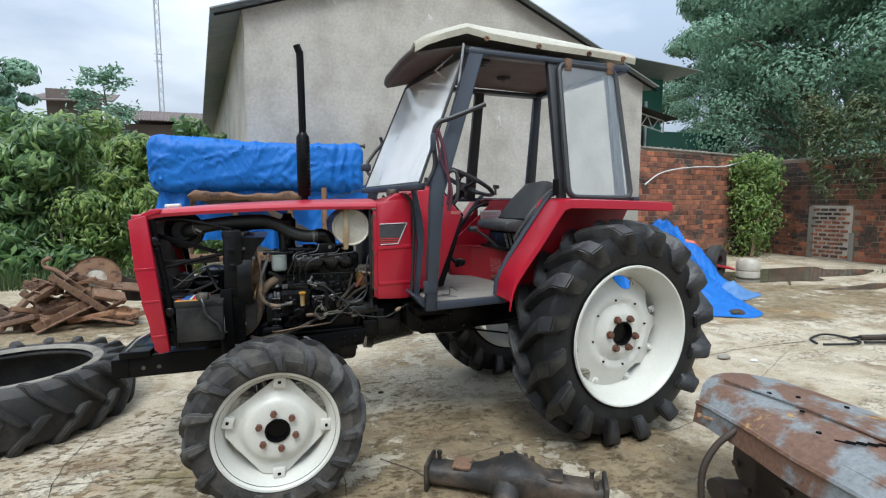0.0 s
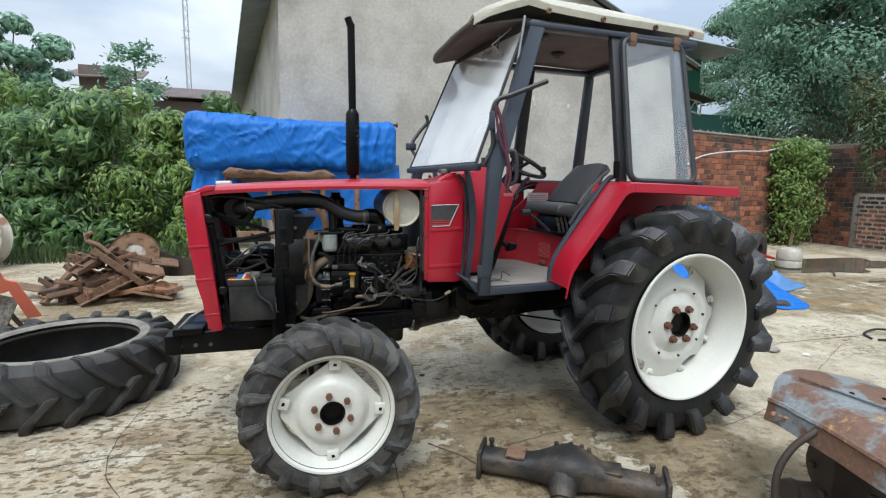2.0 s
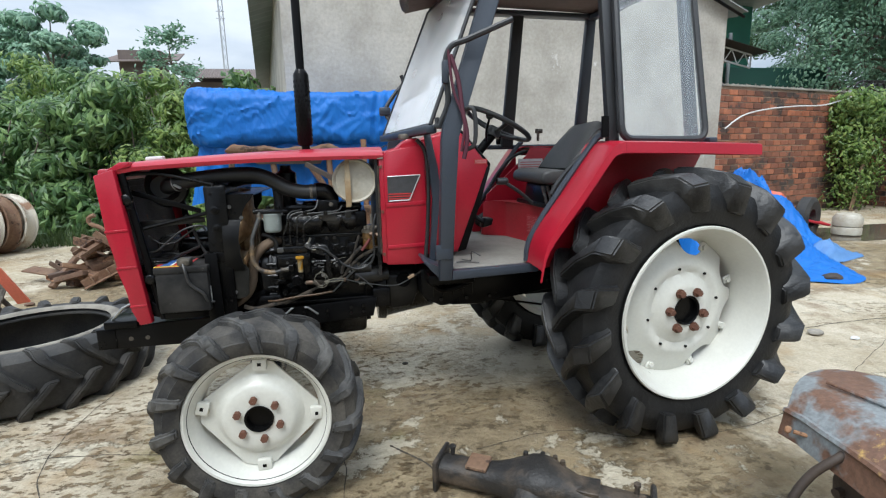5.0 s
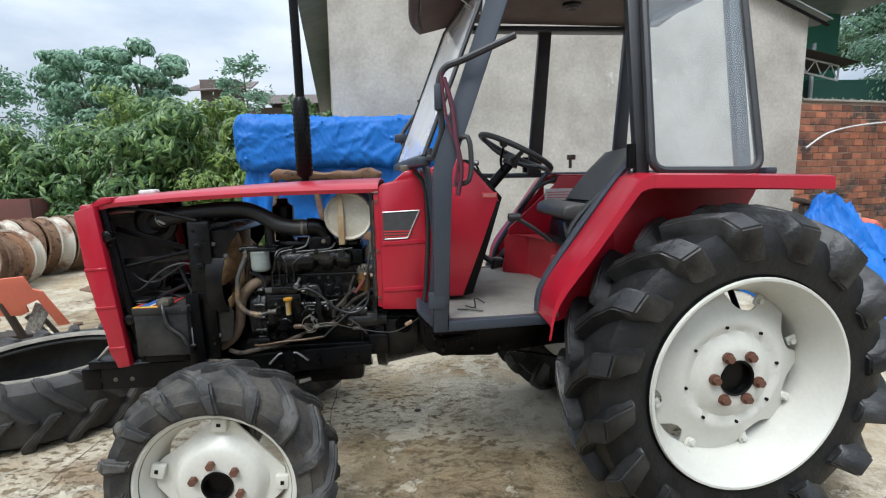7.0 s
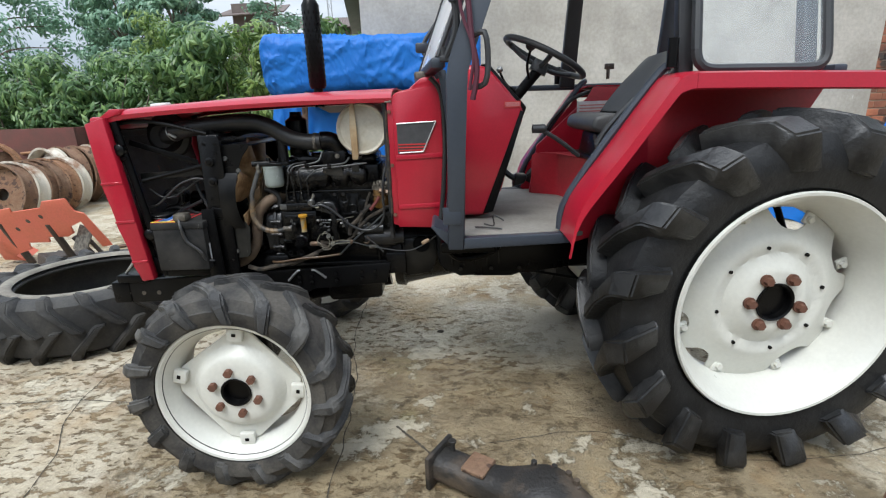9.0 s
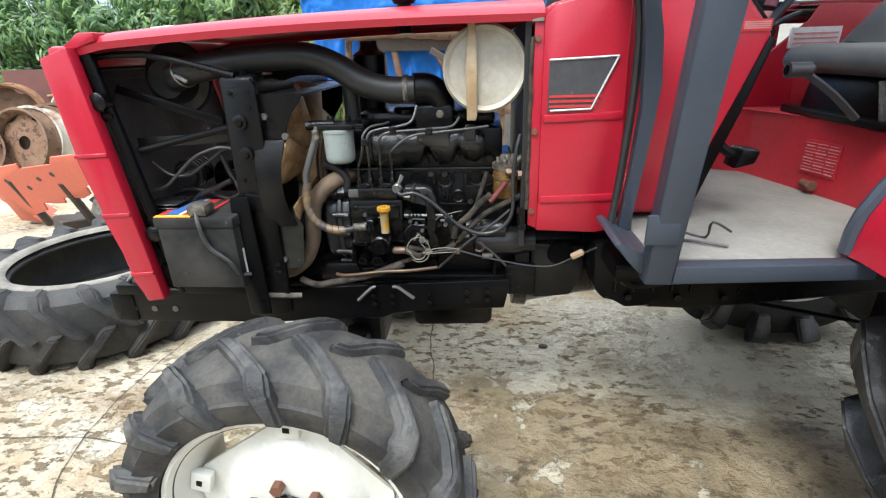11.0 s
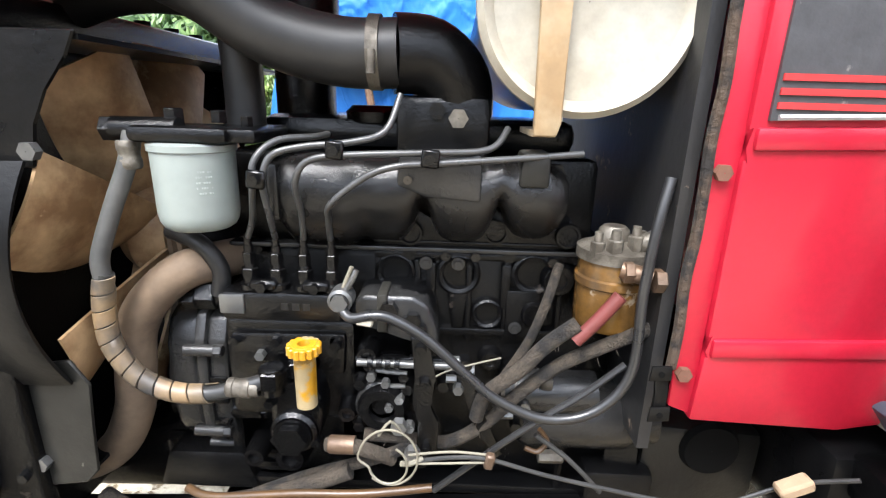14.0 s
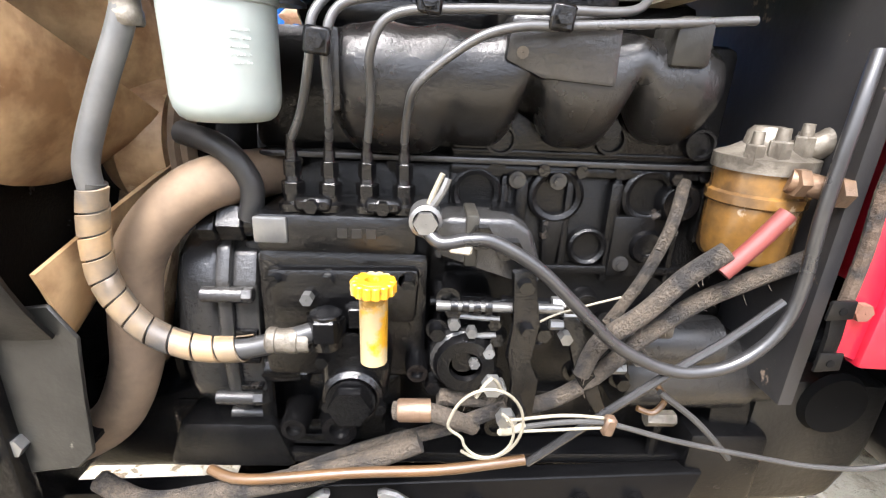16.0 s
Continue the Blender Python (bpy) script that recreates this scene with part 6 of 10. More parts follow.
def fender(s):
    """Red fender: sloped front face, flat top with a lip, inner wall to the seat."""
    bm = B()
    slope = [(p.x, p.z) for p in spline([(1.168, 0, 0.855), (1.20, 0, 0.985), (1.33, 0, 1.165), (1.465, 0, 1.355), (1.495, 0, 1.383), (1.53, 0, 1.392)], 4)]
    panel_with_folds(bm, [[(x, s * y, z + dz) for y, dz in ((0.495, 0.0), (0.55, 0.004), (0.675, 0.0), (0.695, -0.006), (0.70, -0.05), (0.692, -0.055))] for x, z in slope])
    panel_with_folds(bm, [[(x, s * y, z + dz) for y, dz in ((0.36, 0.0), (0.50, 0.004), (0.675, 0.0), (0.695, -0.006), (0.70, -0.05), (0.692, -0.055))] for x, z in ((1.531, 1.392), (1.75, 1.387), (2.0, 1.379), (2.20, 1.372))])
    thicken(bm, 0.006)
    f = part("fender", bm, M_red, tractor, "red rear fender with a scuffed lip")
    bm = B()
    prism(bm, [(1.475, 1.30), (1.52, 1.385), (2.18, 1.365), (2.05, 1.12), (1.75, 0.86), (1.50, 0.84)], s * 0.368, s * 0.360, 0.002)
    part("fender_wall", bm, M_redold, f, "shaded red inner fender wall")
    bm = B()
    panel_with_folds(bm, [[(x, s * 0.493, z), (x + 0.02, s * 0.493, 0.80 + 0.3 * max(0, x - 1.2))] for x, z in ((1.172, 0.86), (1.21, 0.985), (1.30, 1.115), (1.40, 1.255), (1.47, 1.345))], 0.004)
    part("fender_skirt", bm, M_red, f, "red inner skirt below the doorway edge")
    # grey rubber edge along the sloped doorway side
    bm = B()
    tube(bm, [(1.170, s * 0.505, 0.86), (1.205, s * 0.505, 1.0), (1.465, s * 0.505, 1.368), (1.52, s * 0.52, 1.42)], 0.015, n=8, k=4)
    part("door_seal", bm, M_grey, f, "dark rubber doorway seal")
    bm = B()
    tube(bm, [(1.30, s * 0.47, 1.16), (1.34, s * 0.47, 1.225), (1.43, s * 0.47, 1.32), (1.52, s * 0.47, 1.36), (1.56, s * 0.46, 1.35)], 0.011, n=8, k=4)
    part("grab_rail", bm, M_seat, f, "black grab rail")
    return f


fender(-1)
fender(1)
# seat pedestal and plates
bm = B()
prism(bm, [(1.455, -0.355), (1.42, -0.11), (1.33, 0.27), (1.20, 0.355), (1.95, 0.355), (1.95, -0.355)], 0.80, 1.062, 0.014, axis="z")
ped = part("seat_pedestal", bm, M_redold, tractor, "faded red seat platform")
tilt7 = pose(1.3955, -0.016, 0.952, 0, 0, 13.3)
lab = part("rating_plate", slab(B(), tilt7, 0.004, 0.122, 0.098), M_redold, ped, "worn red plate with illegible pale print")
for k in range(10):
    for j in range(3):
        w_ = (0.032, 0.036, 0.026)[(k + j) % 3]
        part("print_line", slab(B(), tilt7 @ Matrix.Translation((-0.003, 0.038 - j * 0.038, -0.040 + k * 0.0090)), 0.002, w_, 0.0016 if (k + 2 * j) % 4 else 0.0035), M_pinktext, lab)
bm = B()
prism(bm, [(1.20, 0.86), (1.235, 1.10), (1.50, 1.335), (1.52, 1.375), (2.18, 1.36), (2.18, 1.0), (1.2, 0.84)], 0.362, 0.374, 0.003)
inner = part("far_fender_face", bm, M_red, tractor, "red inner face of the far fender")
bm = box(B(), 1.44, 1.60, 0.352, 0.361, 1.25, 1.315)
lab = part("warning_label", bm, M_labelwhite, inner, "pale warning sticker")
bm = B()
for k in range(3):
    box(bm, 1.45, 1.59, 0.349, 0.3515, 1.262 + k * 0.015, 1.268 + k * 0.015)
part("print_line", bm, M_pinktext, lab)
for x, y, z in ((1.385, 0.0, 0.872),):
    bm = B()
    rod(bm, (x, y - 0.03, z), (x, y + 0.02, z), 0.012, n=10)
    hexa(bm, (x, y - 0.022, z), 0.016, 0.014)
    part("pivot_bolt", bm, M_rustnut, ped)
# seat
bm = prism(B(), [(1.350, 1.205), (1.362, 1.252), (1.420, 1.268), (1.480, 1.258), (1.60, 1.240), (1.66, 1.215), (1.65, 1.180), (1.46, 1.180), (1.39, 1.185)], -0.225, 0.225, 0.030, 4)
seat = part("seat", bm, M_vinyl, tractor, "black vinyl bucket seat")
bm = B()
grid = []
for i in range(13):
    u = i / 12
    row = []
    for j in range(15):
        v = -1 + 2 * j / 14
        wdt = 0.235 * (1 - 0.05 * u - 0.30 * u ** 4)
        z = 1.225 + 0.275 * u - 0.055 * v ** 4 * u
        x = 1.620 + 0.115 * u + 0.045 * u * u - 0.10 * v * v * (1 - 0.55 * u)
        row.append((x, v * wdt, z))
    grid.append(row)
panel_with_folds(bm, grid)
thicken(bm, 0.050)
bmesh.ops.bevel(bm, geom=[e for e in bm.edges if e.calc_face_angle(0) > 1.0], offset=0.020, segments=3, affect="EDGES")
part("seat_back", bm, M_vinyl, seat, "curved black seat back", sharp=60)
part("seat_slide", prism(B(), [(1.40, 1.062), (1.42, 1.180), (1.62, 1.180), (1.66, 1.062)], -0.16, 0.16, 0.01), M_blackflat, seat)
for k in range(5):
    part("suspension_spring", tube(B(), [(1.405 + 0.028 * k, -0.19, 1.066), (1.388 + 0.028 * k, -0.195, 1.12), (1.375 + 0.028 * k, -0.19, 1.180)], 0.0075, n=8, k=3), M_line, seat)
part("seat_base", box(B(), 1.38, 1.66, -0.215, 0.215, 1.062, 1.085, 0.006), M_blackflat, seat)
bm = B()
tube(bm, [(1.30, -0.24, 1.10), (1.22, -0.26, 1.16), (1.14, -0.27, 1.21)], 0.009, n=8, k=3)
lathe(bm, [(-0.03, 0.012), (-0.028, 0.018), (0.02, 0.018), (0.03, 0.008)], (1.13, -0.27, 1.215), "x", 10)
part("gear_lever", bm, M_seat, tractor)
bm = B()
tube(bm, [(0.90, -0.35, 0.85), (0.935, -0.39, 0.852), (0.93, -0.42, 0.90), (0.97, -0.43, 0.88)], 0.003, n=6, k=4)
tube(bm, [(0.86, -0.40, 0.85), (0.90, -0.42, 0.853), (0.96, -0.45, 0.852)], 0.003, n=6, k=3)
part("loose_wire", bm, M_cable, tractor)

# --- cab frame ---
def bar(bm, pts, w, d, y_in=0.0):
    """A pressed cab post: a box section following points."""
    for a, b in zip(pts, pts[1:]):
        a, b = Vector(a), Vector(b)
        ln = (b - a).length
        m = Matrix.Translation((a + b) / 2) @ (b - a).to_track_quat("Z", "Y").to_matrix().to_4x4()
        slab(bm, m, d, w, ln + 0.012, 0.008, 2)
    return bm


cab = None
for s in (-1, 1):
    bm = B()
    prism(bm, [(0.752, 0.80), (0.812, 0.80), (0.826, 1.42), (1.110, 2.155), (1.120, 2.21), (1.040, 2.21), (1.025, 2.16), (0.772, 1.46), (0.760, 1.40)], -0.024, 0.024, 0.006)
    far = 0.0 if s < 0 else -0.12
    for v in bm.verts:
        t = max(0.0, (v.co.z - 1.40) / 0.8)
        low_z = min(v.co.z, 1.40)
        v.co.y += s * (0.522 + 0.073 * (low_z - 0.80) / 0.60 - 0.175 * t)
        v.co.x += far
    post = part("front_post", bm, M_grey, tractor, "slate-grey front cab post")
    bm = box(B(), 0.735, 0.802, s * 0.564, s * 0.556, 0.90, 0.965, 0.003)
    part("post_bracket", bm, M_grey, post)
    bm = B()
    prism(bm, [(1.528, 1.39), (1.578, 1.39), (1.575, 2.17), (1.515, 2.17)] if s < 0 else [(1.505, 1.39), (1.585, 1.39), (1.605, 2.17), (1.535, 2.17)], -0.02, 0.02, 0.006)
    for v in bm.verts:
        t = (v.co.z - 1.40) / 0.8
        v.co.y += s * (0.545 - 0.13 * t)
        v.co.x += far
    part("middle_post", bm, M_seat, tractor, "black rubber-edged middle cab post")
    bm = B()
    prism(bm, [(1.93, 1.37), (1.98, 1.37), (1.955, 2.17), (1.91, 2.17)] if s < 0 else [(2.02, 1.37), (2.10, 1.37), (2.08, 2.17), (2.02, 2.17)], -0.02, 0.02, 0.006)
    for v in bm.verts:
        t = (v.co.z - 1.40) / 0.8
        v.co.y += s * (0.545 - 0.13 * t)
        v.co.x += far
    part("rear_post", bm, M_grey, tractor, "slate-grey rear cab post")
    bm = B()
    bar(bm, [(1.03 + far, s * 0.418, 2.185), (2.06 + far, s * 0.418, 2.175)], 0.03, 0.07)
    part("roof_rail", bm, M_grey, tractor, "slate-grey roof rail")
    # rear side window in a rubber frame
    if s < 0:
        loop = []
        cor = [(x + far, z) for x, z in ((1.568, 1.40), (1.985, 1.392), (1.962, 2.155), (1.578, 2.165))]
        for i, (x, z) in enumerate(cor):
            px, pz = cor[i - 1]
            nx, nz = cor[(i + 1) % 4]
            for k in range(6):
                a = k / 5
                d0, d1 = Vector((px - x, pz - z)).normalized() * 0.06, Vector((nx - x, nz - z)).normalized() * 0.06
                q = Vector((x, z)) + d0 * (1 - a) ** 2 + d1 * a ** 2
                loop.append(q)
        yof = lambda z: s * (0.60 - 0.155 * (z - 1.40) / 0.76)
        bm = B()
        tube(bm, [(q.x, yof(q.y), q.y) for q in loop] + [(loop[0].x, yof(loop[0].y), loop[0].y)], 0.017, n=8, k=1)
        win = part("side_window", bm, M_seat, tractor, "rounded rear side window in a black rubber frame")
        bm = B()
        f0 = bm.faces.new([bm.verts.new((q.x, yof(q.y), q.y)) for q in loop])
        thicken(bm, 0.005)
        glass = part("pane", bm, M_glass, win, "dusty window pane")
        glass.visible_shadow = False
        for x in (1.615, 1.90):
            bm = box(B(), x, x + 0.045, yof(2.16) - 0.018, yof(2.16) + 0.006, 2.125, 2.195, 0.006)
            part("window_hinge", bm, M_rust, win, "rusty brown window hinge")
    bm = B()
    rod(bm, (1.50 + far, s * 0.575, 1.41), (1.50 + far, s * 0.572, 1.50), 0.017, n=10)
    part("door_hinge", bm, M_blackflat, tractor)
    # door seal and inner post beside the cowl
    bm = B()
    tube(bm, [(0.70, s * 0.315, 1.42), (0.740, s * 0.318, 1.36), (0.750, s * 0.320, 1.20), (0.738, s * 0.330, 1.0), (0.722, s * 0.345, 0.865)], 0.0095, n=8, k=5)
    part("cowl_seal", bm, M_hose, tractor, "black rubber seal")
    bm = B()
    pts = [(0.74, 0.852), (0.775, 0.852), (0.768, 0.90), (0.795, 1.12), (0.80, 1.20), (0.79, 1.30), (0.76, 1.445), (0.73, 1.445), (0.752, 1.30), (0.764, 1.15), (0.755, 1.0)]
    prism(bm, pts, s * 0.350, s * 0.323, 0.004)
    part("inner_post", bm, M_grey, tractor)
    bm = B()
bar(bm, [(0.735, -0.515, 1.455), (0.615, 0.515, 1.455)], 0.035, 0.05)
part("windscreen_sill", bm, M_grey, tractor)
bm = B()
for a, b_, w_, d_ in (((1.05, -0.42, 2.19), (0.94, 0.42, 2.19), 0.03, 0.06), ((2.05, -0.42, 2.17), (1.93, 0.42, 2.17), 0.03, 0.06), ((2.06, -0.56, 1.39), (1.94, 0.56, 1.39), 0.03, 0.05), ((1.0, 0.56, 1.395), (1.94, 0.56, 1.39), 0.03, 0.04)):
    part("cab_crossbar", bar(B(), [a, b_], w_, d_), M_grey, tractor)
# windscreen
bm = B()
quad = [(0.735, -0.50, 1.475), (0.615, 0.50, 1.475), (0.895, 0.405, 2.165), (1.015, -0.405, 2.165)]
f0 = bm.faces.new([bm.verts.new(q) for q in quad])
thicken(bm, 0.005)
ws = part("windscreen", bm, M_screen, tractor, "sloped dusty windscreen pane, whitened in colour for its sky reflection")
ws.visible_shadow = False
bm = B()
tube(bm, quad + quad[:1], 0.009, n=8, k=1)
part("windscreen_seal", bm, M_seat, ws)
bm = B()
tube(bm, [(0.99, -0.30, 2.20), (0.90, -0.25, 2.12), (0.985, -0.30, 2.04)], 0.006, n=6, k=1)
tube(bm, [(0.955, -0.22, 2.18), (0.93, -0.26, 2.08), (0.985, -0.33, 2.03)], 0.005, n=6, k=1)
tube(bm, [(1.0, -0.44, 2.22), (0.955, -0.43, 1.83)], 0.008, n=8, k=1)
part("wiper", bm, M_steel, tractor, "bare metal wiper arms")
for y, pts in ((-0.54, ((0.765, -0.545, 1.47), (0.80, -0.56, 1.56), (0.79, -0.565, 1.70), (0.812, -0.57, 1.772), (0.88, -0.58, 1.80), (1.06, -0.60, 1.875))), (0.55, ((0.71, 0.53, 1.50), (0.64, 0.60, 1.62), (0.70, 0.62, 1.73), (0.76, 0.62, 1.80), (0.75, 0.62, 1.85)))):
    bm = B()
    tube(bm, pts, 0.0125, n=8, k=5)
    arm = part("mirror_arm", bm, M_seat, tractor, "black bent mirror arm")
    bm = B()
    if y < 0:
        box(bm, 0.775, 0.80, -0.585, -0.555, 1.63, 1.72, 0.006)
    else:
        box(bm, 0.60, 0.67, 0.57, 0.61, 1.60, 1.65, 0.008)
    part("arm_clamp", bm, M_grey, arm)
bm = B()
tube(bm, [(0.80, -0.575, 1.76), (0.815, -0.60, 1.60), (0.85, -0.635, 1.48), (0.835, -0.64, 1.36)], 0.006, n=6, k=4)
tube(bm, [(0.81, -0.575, 1.74), (0.835, -0.60, 1.64), (0.845, -0.625, 1.52), (0.86, -0.64, 1.42), (0.845, -0.64, 1.33)], 0.009, n=6, k=4)
part("hanging_cord", bm, mat("maroon_cord", (0.07, 0.012, 0.025), rough=0.8, bump=0.1), tractor, "maroon cord tied to the mirror arm")
bm = B()
tube(bm, [(0.845, -0.605, 1.52), (0.885, -0.635, 1.53), (0.895, -0.64, 1.45), (0.885, -0.64, 1.38), (0.845, -0.61, 1.37)], 0.0095, n=8, k=3)
part("door_handle", bm, M_seat, tractor, "black grab handle")
bm = B()
box(bm, 0.742, 0.80, -0.555, -0.53, 1.455, 1.475, 0.004)
rod(bm, (0.755, -0.545, 1.46), (0.755, -0.545, 1.50), 0.009, n=8)
part("windscreen_latch", bm, M_seat, tractor)
# far side posts' glass latch
bm = B()
rod(bm, (1.66, 0.58, 1.43), (1.66, 0.58, 1.49), 0.01, n=8)
box(bm, 1.64, 1.69, 0.57, 0.59, 1.48, 1.51, 0.004)
part("far_latch", bm, M_dustmetal, tractor)


def cab_roof():
    bm = B()
    xs = [(0.74, 2.175, 2.20), (0.80, 2.205, 2.24), (0.90, 2.245, 2.30), (1.02, 2.285, 2.345), (1.15, 2.265, 2.36), (1.45, 2.245, 2.35), (1.80, 2.235, 2.325), (2.02, 2.225, 2.29), (2.11, 2.215, 2.25)]
    rows = []
    for i, (x, ze, zt) in enumerate(xs):
        hw = 0.40 if i == 0 else 0.445
        rows.append([(x, -hw, ze - 0.012), (x, -hw - 0.006, ze + 0.02), (x, -hw + 0.012, ze + 0.045), (x, -hw * 0.75, zt), (x, 0, zt + 0.018), (x, hw * 0.75, zt), (x, hw - 0.012, ze + 0.045), (x, hw + 0.006, ze + 0.02), (x, hw, ze - 0.012)])
    panel_with_folds(bm, rows)
    thicken(bm, 0.012)
    r = part("cab_roof", bm, M_roof, tractor, "weathered cream fibreglass cab roof")
    bm = B()
    grid = []
    for x, z in ((0.755, 2.165), (0.90, 2.20), (1.02, 2.225), (1.5, 2.215), (2.08, 2.20)):
        grid.append([(x, -0.40, z), (x, -0.2, z + 0.012), (x, 0, z + 0.016), (x, 0.2, z + 0.012), (x, 0.40, z)])
    panel_with_folds(bm, grid, 0.012)
    lin = part("headlining", bm, M_lining, r, "sagging brown headlining")
    for x, y in ((1.22, -0.18), (1.5, 0.12)):
        bm = lathe(B(), [(0, 0), (-0.012, 0.03), (0.0, 0.045), (0.01, 0.045)], (x, y, 2.205), "z", 20)
        part("vent", bm, M_seat, lin)
    for x in (1.13, 1.45, 1.78, 2.02):
        bm = lathe(B(), [(0.0, 0.0), (-0.012, 0.008), (-0.010, 0.014), (0.002, 0.016)], (x, -0.447, 2.255 - (x - 1.13) * 0.03), "y", 12)
        part("roof_screw", bm, M_rust, r)
    # front visor underside
    bm = B()
    tube(bm, [(0.76, -0.38, 2.18), (0.73, -0.2, 2.165), (0.725, 0, 2.16), (0.73, 0.2, 2.165), (0.76, 0.38, 2.18)], 0.026, n=10, k=4)
    part("visor_edge", bm, M_rustdark, r, "dark edge tube under the roof visor")


cab_roof()
# exhaust
bm = B()
tube(bm, [(0.178, 0.05, 1.33), (0.178, 0.05, 1.77), (0.175, 0.05, 2.20), (0.172, 0.05, 2.235), (0.158, 0.05, 2.275)], 0.021, n=16, k=5)
ex = part("exhaust_pipe", bm, M_blackflat, tractor, "tall black exhaust stack with a slanted tip")
bm = B()
lathe(bm, [(0, 0.03), (0.012, 0.038), (0.345, 0.038), (0.37, 0.024)], (0.178, 0.05, 1.41), "z", 28)
sh = part("heat_shield", bm, M_blackflat, ex, "perforated black heat shield")
bm = B()
for row in range(13):
    for k in range(12):
        a = 2 * math.pi * (k + 0.5 * (row % 2)) / 12
        m = Matrix.Translation((0.178 + 0.0382 * math.cos(a), 0.05 + 0.0382 * math.sin(a), 1.44 + row * 0.0235)) @ Matrix.Rotation(a, 4, "Z")
        slab(bm, m, 0.002, 0.0042, 0.012)
part("slot", bm, M_slot, sh)

# --- engine, radiator and battery ---
bm = B()
prism(bm, [(-0.24, 1.215), (-0.225, 1.235), (-0.16, 1.235), (-0.15, 1.215), (-0.15, 0.585), (-0.215, 0.56), (-0.265, 0.57), (-0.245, 0.80)], -0.305, -0.285, 0.006)
for s in (1,):
    prism(bm, [(-0.24, 1.215), (-0.225, 1.235), (-0.16, 1.235), (-0.15, 1.215), (-0.15, 0.585), (-0.24, 0.57)], 0.285, 0.305, 0.006)
box(bm, -0.235, -0.185, -0.29, 0.29, 0.62, 1.19, 0.006)
box(bm, -0.245, -0.15, -0.30, 0.30, 1.185, 1.24, 0.014)
rad = part("radiator", bm, M_castblack, tractor, "black radiator in a bolted side frame")
for x, z in ((-0.20, 1.13), (-0.198, 1.05)):
    bm = lathe(B(), [(0.0, 0.0), (-0.018, 0.0), (-0.018, 0.009), (-0.012, 0.012), (-0.01, 0.018), (0.0, 0.018)], (x, -0.305, z), "y", 18)
    part("frame_bush", bm, M_castblack, rad)
for x, z in ((-0.215, 1.20), (-0.17, 1.20), (-0.222, 0.98), (-0.19, 0.98), (-0.172, 1.165), (-0.165, 0.74), (-0.205, 0.72), (-0.2, 0.64)):
    bm = B()
    hexa(bm, (x, -0.307, z), 0.006, 0.008)
    part("frame_bolt", bm, M_castblack, rad)
bm = B()
prism(bm, [(-0.225, 0.945), (-0.17, 0.935), (-0.168, 0.89), (-0.225, 0.90)], -0.309, -0.302, 0.004)
part("frame_pocket", bm, M_blackflat, rad)
bm = B()
prism(bm, [(-0.258, 0.94), (-0.208, 0.942), (-0.205, 0.775), (-0.200, 0.592), (-0.262, 0.588), (-0.268, 0.775)], -0.331, -0.325, 0.002)
part("side_strap", bm, M_blackflat, rad)
for k in range(7):
    bm = B()
    rod(bm, (-0.20, -0.24 + k * 0.08, 1.24), (-0.20, -0.24 + k * 0.08, 1.252), 0.012, n=8)
    part("tank_bolt", bm, M_blackflat, rad)
M_shroud = mat("scuffed_black_sheet", (0.0045, 0.0045, 0.0047), (0.012, 0.011, 0.0095), rough=0.3, big=8, bump=0.1, spec=0.2, spots=(0.07, 0.06, 0.045), spot_at=0.68, spot_scale=15)
# shroud: an open box, with a rounded cheek where the fan is wider than the radiator
FAN_Y, FAN_Z = -0.06, 0.965
arc = [(-0.092, 1.195), (-0.097, 1.12)] + [(-0.103 - 0.055 * math.sin(math.pi * i / 10) ** 0.7, 1.10 - 0.025 * i) for i in range(1, 10)] + [(-0.103, 0.845), (-0.124, 0.715)]
bm = prism(B(), [(-0.178, 0.715), (-0.178, 1.195)] + arc, 0.276, 0.280, 0.0015, 1)
part("shroud_side", bm, M_shroud, rad, "black sheet-metal fan shroud side")
bm = prism(B(), [(-0.178, 1.074), (-0.178, 1.195), (-0.040, 1.195), (-0.052, 1.172), (-0.078, 1.145), (-0.094, 1.115), (-0.100, 1.074)], -0.284, -0.280, 0.0015, 1)
part("shroud_side", bm, M_shroud, rad, "black sheet-metal fan shroud side")
M_dustsheet = mat("dust_filmed_sheet", (0.011, 0.0108, 0.0098), (0.032, 0.030, 0.025), rough=0.36, big=7, bump=0.1, spec=0.25, amount=0.9, spots=(0.19, 0.18, 0.15), spot_at=0.66, spot_scale=16)
bm = prism(B(), [(-0.178, 0.712), (-0.178, 0.858), (-0.130, 0.872), (-0.101, 0.877), (-0.084, 0.849), (-0.091, 0.794), (-0.094, 0.739), (-0.110, 0.722)], -0.292, -0.288, 0.0015, 1)
part("shroud_foot", bm, M_dustsheet, rad, "dust-filmed lower shroud plate")
bm = B()
rows = []
for i in range(15):
    a = radians(180 - 26.5 + 52.5 * i / 14)
    y, z = FAN_Y + 0.262 * math.cos(a), FAN_Z + 0.262 * math.sin(a)
    rows.append([(-0.178, y, z), (-0.15, y - 0.002, z), (-0.12, y - 0.003, z), (-0.1 - 0.012 * math.sin(math.pi * i / 14), y, z)])
panel_with_folds(bm, rows)
thicken(bm, 0.004)
part("shroud_cheek", bm, M_shroud, rad, "rounded dusty shroud cheek round the fan")
bm = box(B(), -0.178, -0.040, -0.2795, 0.2755, 1.187, 1.192)
part("shroud_top", bm, M_shroud, rad)
bm = box(B(), -0.178, -0.12, -0.2755, 0.2755, 0.716, 0.721)
part("shroud_floor", bm, M_blackflat, rad)
